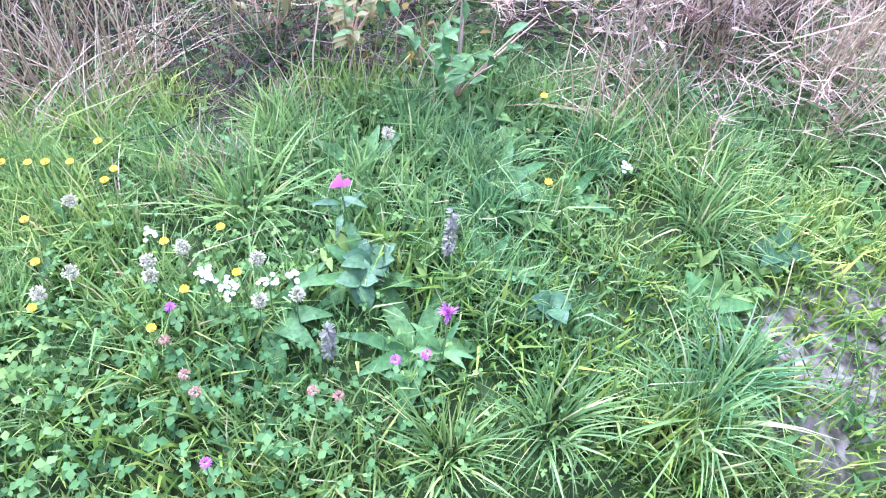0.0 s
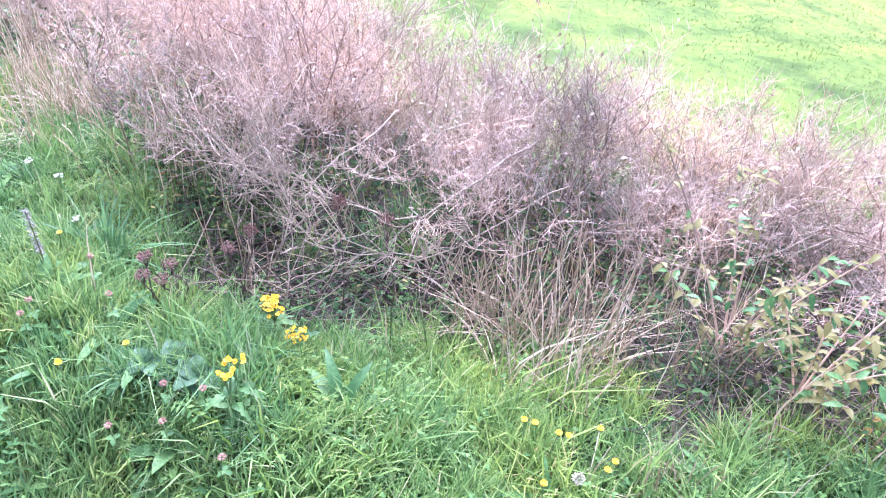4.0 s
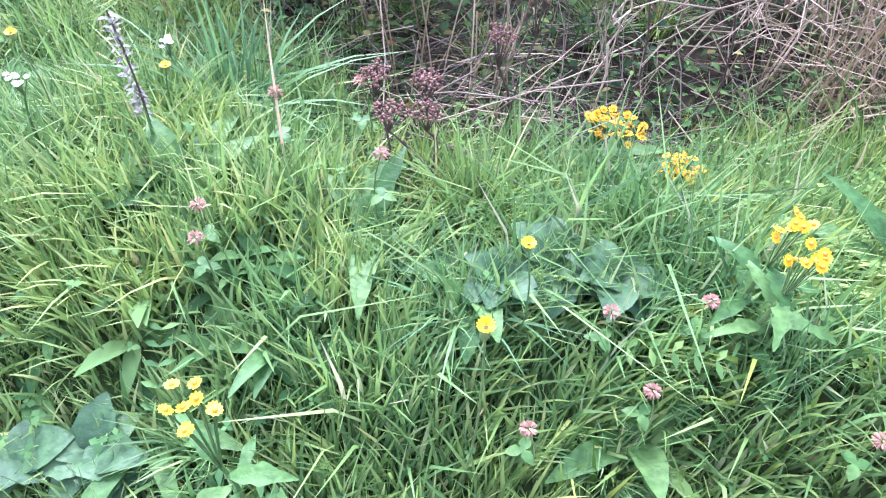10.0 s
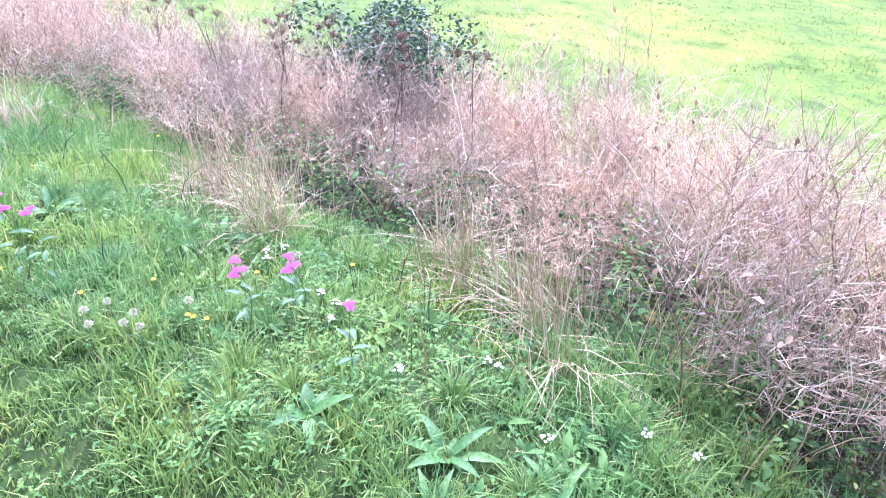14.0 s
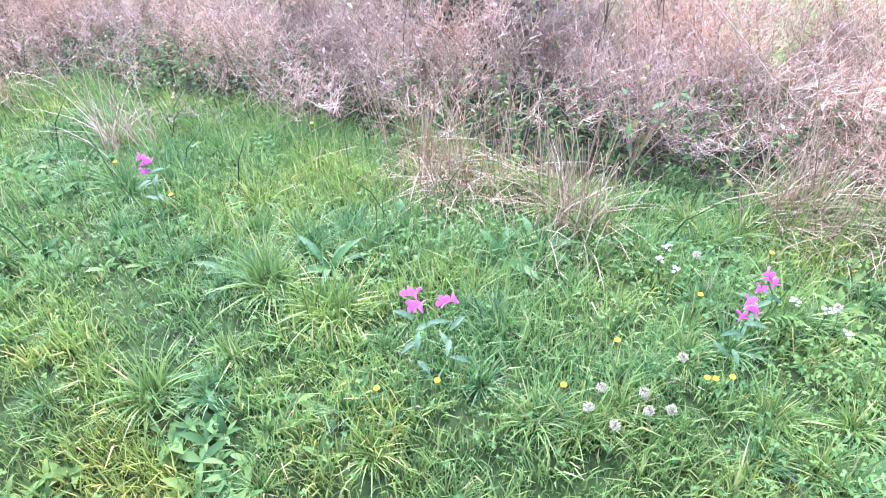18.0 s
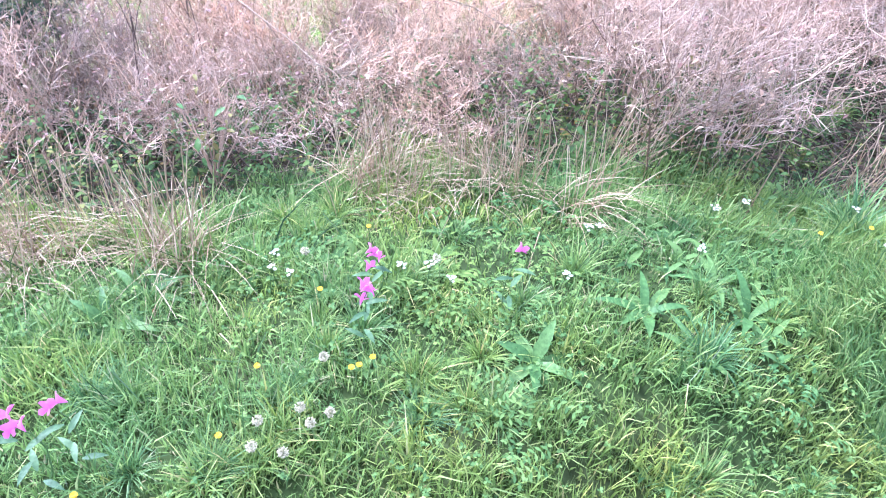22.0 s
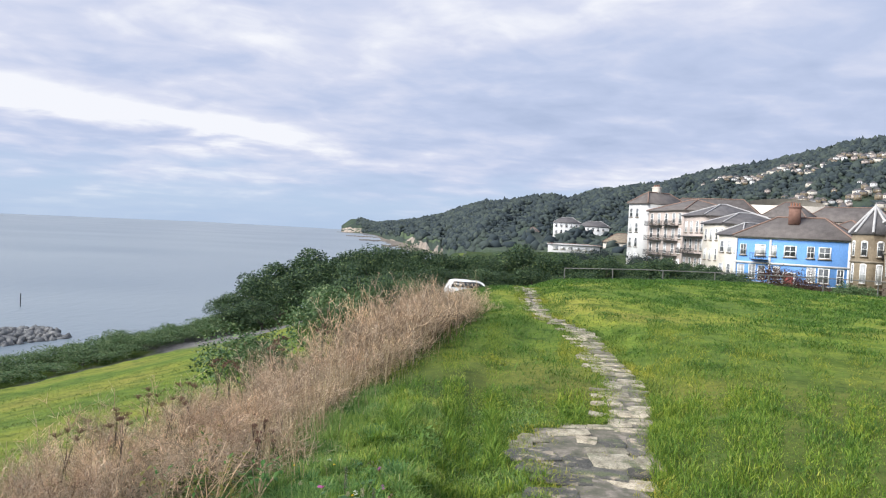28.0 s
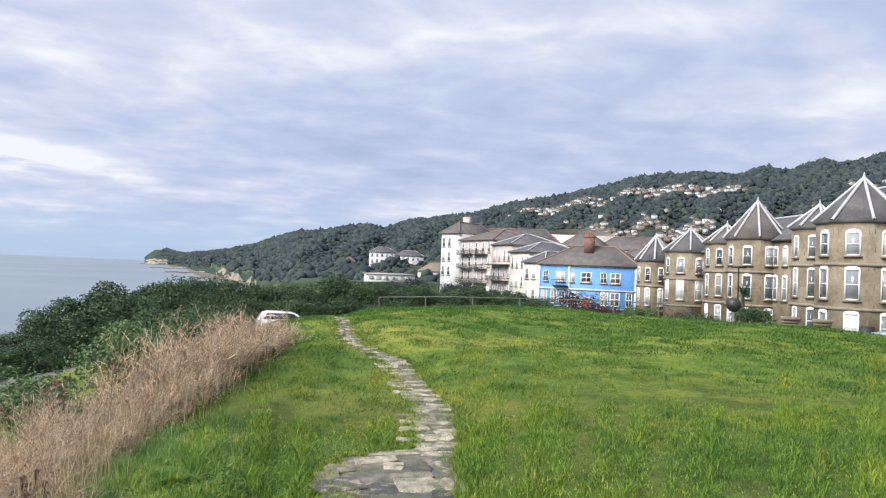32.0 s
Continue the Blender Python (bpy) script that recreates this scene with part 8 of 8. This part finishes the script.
def straw_tuft(r, n, h, lean, az):
    ob = thing("dry_grass_tuft", Matrix.Identity(4), "bleached dry grass tuft leaning at the hedge foot", "dry grass", "dry grass tufts")
    b = np.stack([r.normal(0, 0.07, n), r.normal(0, 0.05, n), np.full(n, -0.01)], -1)
    v, f = blade_arrays(b, h * r.uniform(0.5, 1.2, n), r.uniform(0.0022, 0.005, n), az + r.normal(0, 0.75, n), lean * r.uniform(0.4, 1.5, n), seg=4)
    tagged(part("dry_blade_mass", (v, f), M["straw"], ob), kind="stuff")
    k = 14
    t = np.linspace(0, 1, 4)
    a = r.uniform(0, 6.28, k)
    pts = np.stack([b[:k, 0][:, None] + 0.2 * h * np.cos(a)[:, None] * t ** 1.5, b[:k, 1][:, None] + 0.2 * h * np.sin(a)[:, None] * t ** 1.5, h * 1.25 * t[None] * r.uniform(0.7, 1.1, (k, 1))], -1)
    tagged(part("dry_stalk_mass", Geo().tubes(pts, np.full((k, 4), 0.0016), 3).data(), M["straw"], ob), kind="stuff")
    return ob


def put(make, spots, seed, *args):
    """One of a kind is built at each of the first spots, copies at the rest; spots: x, y, height."""
    r = np.random.default_rng(seed)
    protos = []
    for i, (x, y, *rest) in enumerate(spots):
        m = Matrix.Translation(at_land(x, y)) @ Matrix.Rotation(r.uniform(0, 6.28), 4, "Z")
        if i < 4:
            ob = make(rest[0] if rest else 0.15, r, *args)
            ob.matrix_world = m
            protos.append((ob, rest[0] if rest else 0.15))
        else:
            p, h0 = protos[r.integers(0, len(protos))]
            s = (rest[0] if rest else 0.15) / h0
            copy_thing(p, m @ Matrix.Diagonal((1, 1, s, 1)) if abs(s - 1) > 0.02 else m)


def above(x, y, z):
    return (x, y, max(0.05, z - float(land(x, y))))


def verge_flowers():
    put(hawkbit, [(3.53, 0.99, 0.16), (3.61, 0.99, 0.16), (3.73, 0.94, 0.16), (3.74, 0.97, 0.16), (3.87, 0.78, 0.16), (3.62, 0.84, 0.16), (3.67, 0.74, 0.16), (3.69, 0.65, 0.16), (3.96, 0.81, 0.16), (4.00, 0.71, 0.16), (3.92, 0.68, 0.16), (3.88, 0.61, 0.16), (3.69, 1.05, 0.16), (4.58, 1.18, 0.16), (4.55, 0.92, 0.16), (3.55, 1.03, 0.12), (3.63, 1.03, 0.12), (-1.66, 2.00, 0.14), (-1.35, 1.81, 0.14), (0.34, 1.49, 0.14), (0.32, 1.19, 0.14), (0.38, 1.20, 0.14), (-0.02, 1.12, 0.14), (-0.32, 1.09, 0.14), (0.11, 1.28, 0.14), (0.57, 1.71, 0.14), (-1.10, 2.55, 0.14), (-0.46, 1.05, 0.14), (0.34, 1.19, 0.14), (2.10, 1.06, 0.14), above(1.76, 1.08, 0.260), above(1.91, 1.03, 0.280), above(2.59, 0.62, 0.387), above(2.62, 0.77, 0.320)], 1)
    put(clock, [(3.68, 0.89, 0.15), (3.90, 0.77, 0.15), (3.85, 0.74, 0.15), (3.86, 0.71, 0.15), (3.73, 0.72, 0.15), (3.69, 0.68, 0.15), (4.25, 1.06, 0.15), (4.04, 0.66, 0.15), (4.10, 0.67, 0.15), (4.03, 0.74, 0.15), (0.07, 1.13, 0.13), (0.17, 1.13, 0.13), (0.04, 1.07, 0.13), (0.10, 1.03, 0.13), (0.18, 1.08, 0.13), (0.23, 1.09, 0.13), (0.27, 1.25, 0.13), (0.69, 1.48, 0.13), (0.36, 1.69, 0.13)], 2)
    put(yarrow, [(3.84, 0.81, 0.15), (3.95, 0.71, 0.15), (3.98, 0.70, 0.15), (4.05, 0.70, 0.15), (4.09, 0.71, 0.15), (4.72, 0.98, 0.15), (3.94, 0.72, 0.15), (3.99, 0.68, 0.15), (0.25, 1.66, 0.14), (0.29, 1.61, 0.14), (0.28, 1.73, 0.14), (0.58, 1.49, 0.14), (1.64, 1.36, 0.14), (0.69, 1.38, 0.14), (0.66, 1.46, 0.14), (1.18, 1.42, 0.14), (2.05, 1.16, 0.14), (1.21, 1.41, 0.14), (0.98, 1.25, 0.14), (1.42, 1.19, 0.14), (1.77, 1.35, 0.14), (1.94, 0.97, 0.14)], 3)
    put(clover, [(3.95, 0.52, 0.12), (4.13, 0.52, 0.12), (4.17, 0.51, 0.12), (3.89, 0.61, 0.12), (3.93, 0.55, 0.12), (2.72, 0.76, 0.12), (2.82, 0.78, 0.12), (2.65, 0.64, 0.12), (2.97, 0.65, 0.12), (2.77, 0.69, 0.12), (2.24, 0.82, 0.12), (2.25, 0.78, 0.12), (2.28, 1.00, 0.16), (2.37, 1.08, 0.16), (2.44, 0.90, 0.16)], 4)
    put(clover, [(3.89, 0.67, 0.12), (4.26, 0.57, 0.12), (4.31, 0.58, 0.12), (3.98, 0.41, 0.12)], 5, "purple")
    put(knapweed, [(4.34, 0.61, 0.2)], 6)
    put(spike, [(4.36, 0.81, 0.2), (4.15, 0.61, 0.15), (2.09, 0.99, 0.25)], 7)
    put(pea, [above(4.16, 0.92, 0.365)], 8, 1)
    put(pea, [above(-0.39, 1.20, 0.370), above(-1.46, 1.89, 0.090), above(0.49, 1.48, 0.235), above(0.41, 1.33, 0.295)], 9, 4)
    put(pea, [above(-0.31, 1.23, 0.318)], 10, 2)
    put(pea, [above(0.82, 1.28, 0.325)], 20, 1)
    put(ragwort, [above(2.755, 1.15, 0.165), above(2.72, 1.18, 0.15)], 11, 26, 0.027)
    put(ragwort, [above(2.845, 1.13, 0.125)], 12, 30, 0.032)
    put(ragwort, [above(2.88, 0.83, 0.345), above(2.89, 0.79, 0.345), above(2.36, 0.54, 0.322)], 13, 9, 0.024)
    put(umbel, [above(2.42, 1.03, 0.240), above(2.55, 1.24, 0.235), above(2.46, 1.10, 0.245), above(2.39, 1.08, 0.260), above(2.47, 1.05, 0.230), above(2.60, 1.28, 0.290), above(2.78, 1.48, 0.330), above(2.93, 1.50, 0.310), (4.85, 1.5, 0.3), (5.05, 1.55, 0.32), (5.2, 1.5, 0.28), (5.35, 1.6, 0.34), (4.95, 1.42, 0.26), (5.15, 1.62, 0.36)], 14)
    r = np.random.default_rng(16)
    spots = []
    for x, off, h in [(-1.6, 0.4, 0.9), (-1.2, 0.7, 0.95), (-0.8, 0.3, 0.8), (-0.5, 0.5, 0.95), (-0.2, 0.8, 1.0), (0.1, 0.4, 0.85), (0.35, 0.7, 0.95), (-2.2, 0.5, 0.9), (4.5, 1.0, 0.75), (4.8, 0.8, 0.7), (5.1, 1.0, 0.75), (5.35, 0.7, 0.7), (5.6, 1.0, 0.8), (5.9, 0.8, 0.75), (6.3, 0.6, 0.8), (6.6, 0.8, 0.85), (7.2, 0.5, 0.85), (7.9, 0.7, 0.9), (8.6, 0.5, 0.9)]:
        spots.append((x, float(hedge_front(x)) + off, h))
    put(tall_umbel, spots, 17)
    r = np.random.default_rng(15)
    for x, y in [(4.01, 1.09), (4.21, 0.78), (4.63, 0.99), (4.44, 0.80), (5.06, 0.94), (4.20, 1.07), (4.48, 1.02), (4.30, 0.63), (4.04, 0.70), (3.63, 0.90), (4.86, 0.73), (2.22, 0.62), (1.87, 1.18), (2.42, 0.90), (2.78, 0.69), (2.16, 0.92), (2.35, 0.73), (-0.75, 1.60), (-0.57, 1.88), (-1.04, 1.54), (-0.11, 1.82), (-0.95, 1.11), (-0.21, 1.72), (1.19, 1.11), (1.47, 0.98), (1.23, 0.93), (0.80, 1.08), (1.48, 1.13), (2.57, 0.84), (3.10, 0.93)]:
        ob = dock(r, r.integers(6, 10), r.uniform(0.11, 0.17), r.uniform(0.022, 0.04), "broad", "leafy green dock rosette among the verge grass")
        ob.matrix_world = Matrix.Translation(at_land(x, y))
    for x, y, s in [(2.67, 0.86, 0.55), (2.74, 0.85, 0.5), (2.6, 0.83, 0.48), (2.09, 0.555, 0.5), (2.17, 0.575, 0.5), (2.2, 0.56, 0.4), (5.06, 0.86, 0.44), (4.55, 0.71, 0.4), (4.22, 0.8, 0.42), (4.2, 0.76, 0.36)]:
        ob = dock(r, 7, 0.14 * s, 0.095 * s, "grey_leaf", "coarse grey-green burdock leaves spreading on the turf")
        ob.matrix_world = Matrix.Translation(at_land(x, y, 0.035))
    for x, y, h in [(-0.62, 2.37, 0.4), (-0.55, 2.3, 0.36), (-0.02, 2.1, 0.32), (0.75, 2.15, 0.3), (1.24, 1.92, 0.26), (1.1, 1.95, 0.2), (-2.77, 2.79, 0.4), (-0.4, 2.2, 0.2), (4.86, 1.4, 0.2), (5.0, 1.75, 0.3), (5.34, 1.76, 0.3), (5.5, 1.5, 0.24), (5.1, 1.55, 0.26), (5.65, 1.7, 0.3), (3.86, 1.06, 0.14), (4.81, 1.24, 0.27), (5.38, 1.30, 0.27), (3.51, 1.45, 0.27), (3.29, 1.59, 0.27), (-0.46, 2.08, 0.27), (-0.30, 2.30, 0.27), (-0.60, 2.47, 0.27), (0.81, 2.17, 0.27), (0.01, 1.95, 0.27), (-1.83, 2.30, 0.27), (1.10, 2.10, 0.27), (0.05, 1.95, 0.27), (-0.29, 2.19, 0.27), (0.88, 1.96, 0.27), (0.72, 2.06, 0.27), (1.20, 1.86, 0.27), (1.71, 1.83, 0.27), (2.46, 1.39, 0.27), (3.16, 1.62, 0.27), (3.34, 1.55, 0.27), (3.54, 1.49, 0.27), (3.52, 1.26, 0.27), (1.33, 1.62, 0.27), (6.0, 1.6, 0.3), (7.0, 1.6, 0.32), (8.0, 1.5, 0.3), (9.0, 1.35, 0.3), (6.5, 1.55, 0.3), (7.6, 1.5, 0.35), (5.6, 1.5, 0.3), (6.3, 1.4, 0.34), (6.8, 1.45, 0.36), (7.3, 1.4, 0.4), (8.4, 1.35, 0.4), (8.8, 1.25, 0.38), (9.5, 1.2, 0.35), (5.9, 1.35, 0.25), (10.2, 1.05, 0.35), (5.4, 1.42, 0.3), (6.15, 1.5, 0.36), (6.9, 1.42, 0.34), (7.45, 1.36, 0.36), (7.9, 1.4, 0.3), (9.2, 1.2, 0.4), (9.9, 1.1, 0.36), (10.8, 1.0, 0.4), (11.6, 0.85, 0.36)]:
        ob = straw_tuft(r, 58 if x < 1.5 else 36, h * r.uniform(0.8, 1.3), 1.0, r.uniform(0, 6.28))
        ob.matrix_world = Matrix.Translation(at_land(x, y))


verge_flowers()


def leafy_bush(m, label, seed, h, w, n, mt, leaf):
    """A loose sapling: several thin stems carrying single leaves."""
    r = np.random.default_rng(seed)
    ob = thing("leafy_sapling", m, label, "shrub", "saplings in the hedge")
    k = 9
    t = np.linspace(0, 1, 6)
    a = r.uniform(0, 6.28, k)
    pts = np.stack([np.cos(a)[:, None] * w * t ** 1.3 * r.uniform(0.3, 1, (k, 1)), np.sin(a)[:, None] * w * t ** 1.3 * r.uniform(0.3, 1, (k, 1)), h * t[None] * r.uniform(0.6, 1.1, (k, 1))], -1)
    for i in range(k):
        part("stem", Geo().tubes(pts[i:i + 1], np.array([np.linspace(0.004, 0.0015, 6)]), 4).data(), M["twig"], ob)
    for i in range(n):
        j, s = r.integers(0, k), r.uniform(0.35, 0.99) * 5
        p = pts[j, int(s)] + (pts[j, min(int(s) + 1, 5)] - pts[j, int(s)]) * (s - int(s))
        L = leaf * r.uniform(0.6, 1.2)
        v, f = leaf_arrays(p[None], np.array([L]), np.array([L * 0.42]), np.array([r.uniform(0, 6.28)]), np.array([r.uniform(-0.3, 0.9)]), 0.3, 0.25, 4)
        part("leaf", (v, f), M["yellow_leaf"] if mt == "yellow" and r.uniform() < 0.7 else M["broad"], ob)
    return ob


leafy_bush(Matrix.Translation(at_land(3.95, 1.68)), "sapling with yellowing leaves in front of the hedge", 41, 0.62, 0.34, 190, "yellow", 0.04)
leafy_bush(Matrix.Translation(at_land(4.15, 1.56)), "sapling with yellowing leaves in front of the hedge", 42, 0.5, 0.3, 170, "yellow", 0.04)
leafy_bush(Matrix.Translation(at_land(4.42, 1.36)), "low green sapling with fresh leaves", 43, 0.34, 0.18, 45, "green", 0.055)
leafy_bush(Matrix.Translation(at_land(0.25, 2.5)), "sapling with yellow-green leaves in the hedge", 44, 0.5, 0.2, 26, "yellow", 0.05)
leafy_bush(Matrix.Translation(at_land(2.05, 2.15)), "small yellowing sapling in the hedge", 45, 0.4, 0.22, 26, "yellow", 0.045)
leafy_bush(Matrix.Translation(at_land(5.2, 2.0)), "small yellowing sapling in the hedge", 46, 0.5, 0.3, 30, "yellow", 0.05)


def bare_branch(pts, seed, rad=0.0026, twigs=34):
    """A pale dead branch that arches out of the hedge, with forking twigs."""
    r = np.random.default_rng(seed)
    P = np.array(pts, float)
    s = np.linspace(0, len(P) - 1, 14)
    i = np.clip(s.astype(int), 0, len(P) - 2)
    k = (s - i)[:, None]
    k = k * k * (3 - 2 * k)
    C = P[i] * (1 - k) + P[i + 1] * k + r.normal(0, 0.011, (14, 3))
    ob = thing("bare_branch", Matrix.Identity(4), "pale bare dead branch arching out of the hedge", "branch", "bare branches")
    part("limb", Geo().tubes(C[None], (rad * np.linspace(1, 0.35, 14))[None], 5).data(), M["pale_twig"], ob)
    for j in range(twigs):
        a = r.integers(3, 13)
        d = unit(C[a] - C[a - 1])
        side = unit(np.cross(d, r.normal(0, 1, 3)))
        go = unit(d * 0.9 + side * r.uniform(0.4, 1.0))
        L = r.uniform(0.06, 0.22)
        t = np.linspace(0, 1, 4)[:, None]
        T = C[a] + go * L * t + np.array([0, 0, 0.25 * L]) * t ** 2 + r.normal(0, 0.006, (4, 3)) * t
        tg = Geo().tubes(T[None], (np.linspace(0.0016, 0.0006, 4))[None], 3)
        for q in range(2):
            g2 = unit(go + 0.8 * r.normal(0, 1, 3))
            tg.tubes(np.array([[T[2], T[2] + g2 * L * 0.4]]), np.array([[0.0012, 0.0005]]), 3)
        part("twig", tg.data(), M["pale_twig"], ob)
    return ob


M["pale_twig"] = foliage("bleached_branch", [(0.0, (0.25, 0.195, 0.13)), (1.0, (0.46, 0.37, 0.265))], island=False, trans=0.0)
for i, pts in enumerate(([(3.2, 2.1, 0.35), (2.95, 1.55, 0.24), (2.55, 1.45, 0.42)], [(3.35, 2.0, 0.3), (3.05, 1.5, 0.16), (2.75, 1.35, 0.32), (2.45, 1.5, 0.5)], [(2.2, 2.3, 0.3), (2.35, 1.6, 0.26), (2.0, 1.75, 0.2), (1.6, 2.05, 0.1)],
                         [(2.75, 1.95, 0.4), (2.65, 1.5, 0.3), (2.35, 1.35, 0.42)], [(1.2, 2.6, 0.3), (1.6, 2.1, 0.2), (2.1, 2.05, 0.3)], [(0.4, 2.9, 0.3), (0.7, 2.4, 0.15), (1.1, 2.45, 0.25)], [(4.6, 2.3, 0.5), (4.4, 1.8, 0.45), (4.0, 1.7, 0.55)], [(3.0, 1.55, 0.3), (2.47, 1.76, 0.1), (2.2, 1.92, 0.06), (1.74, 1.88, 0.04)], [(3.19, 1.66, -0.1), (3.08, 1.5, 0.2), (2.77, 1.36, 0.26), (2.5, 1.45, 0.4)])):
    bare_branch(pts, 300 + i)
for i, (x, y, dx) in enumerate(((2.7, 1.27, 0.03), (2.57, 1.29, -0.08), (3.19, 1.62, -0.05), (2.55, 1.45, 0.05), (2.68, 1.5, 0.16), (3.05, 1.6, 0.1), (3.3, 1.7, -0.1), (2.9, 1.75, 0.05), (3.5, 1.6, 0.12), (2.25, 1.6, -0.06), (0.95, 2.35, 0.1), (1.05, 2.4, -0.12), (-0.1, 2.5, -0.15), (-0.3, 2.45, -0.25), (3.45, 1.5, 0.0), (3.6, 1.8, 0.06))):
    z = float(land(x, y))
    bare_branch([(x, y, z - 0.02), (x + dx * 0.5, y + 0.02, z + 0.3), (x + dx, y + 0.05, z + 0.62)], 330 + i, 0.003, 9)
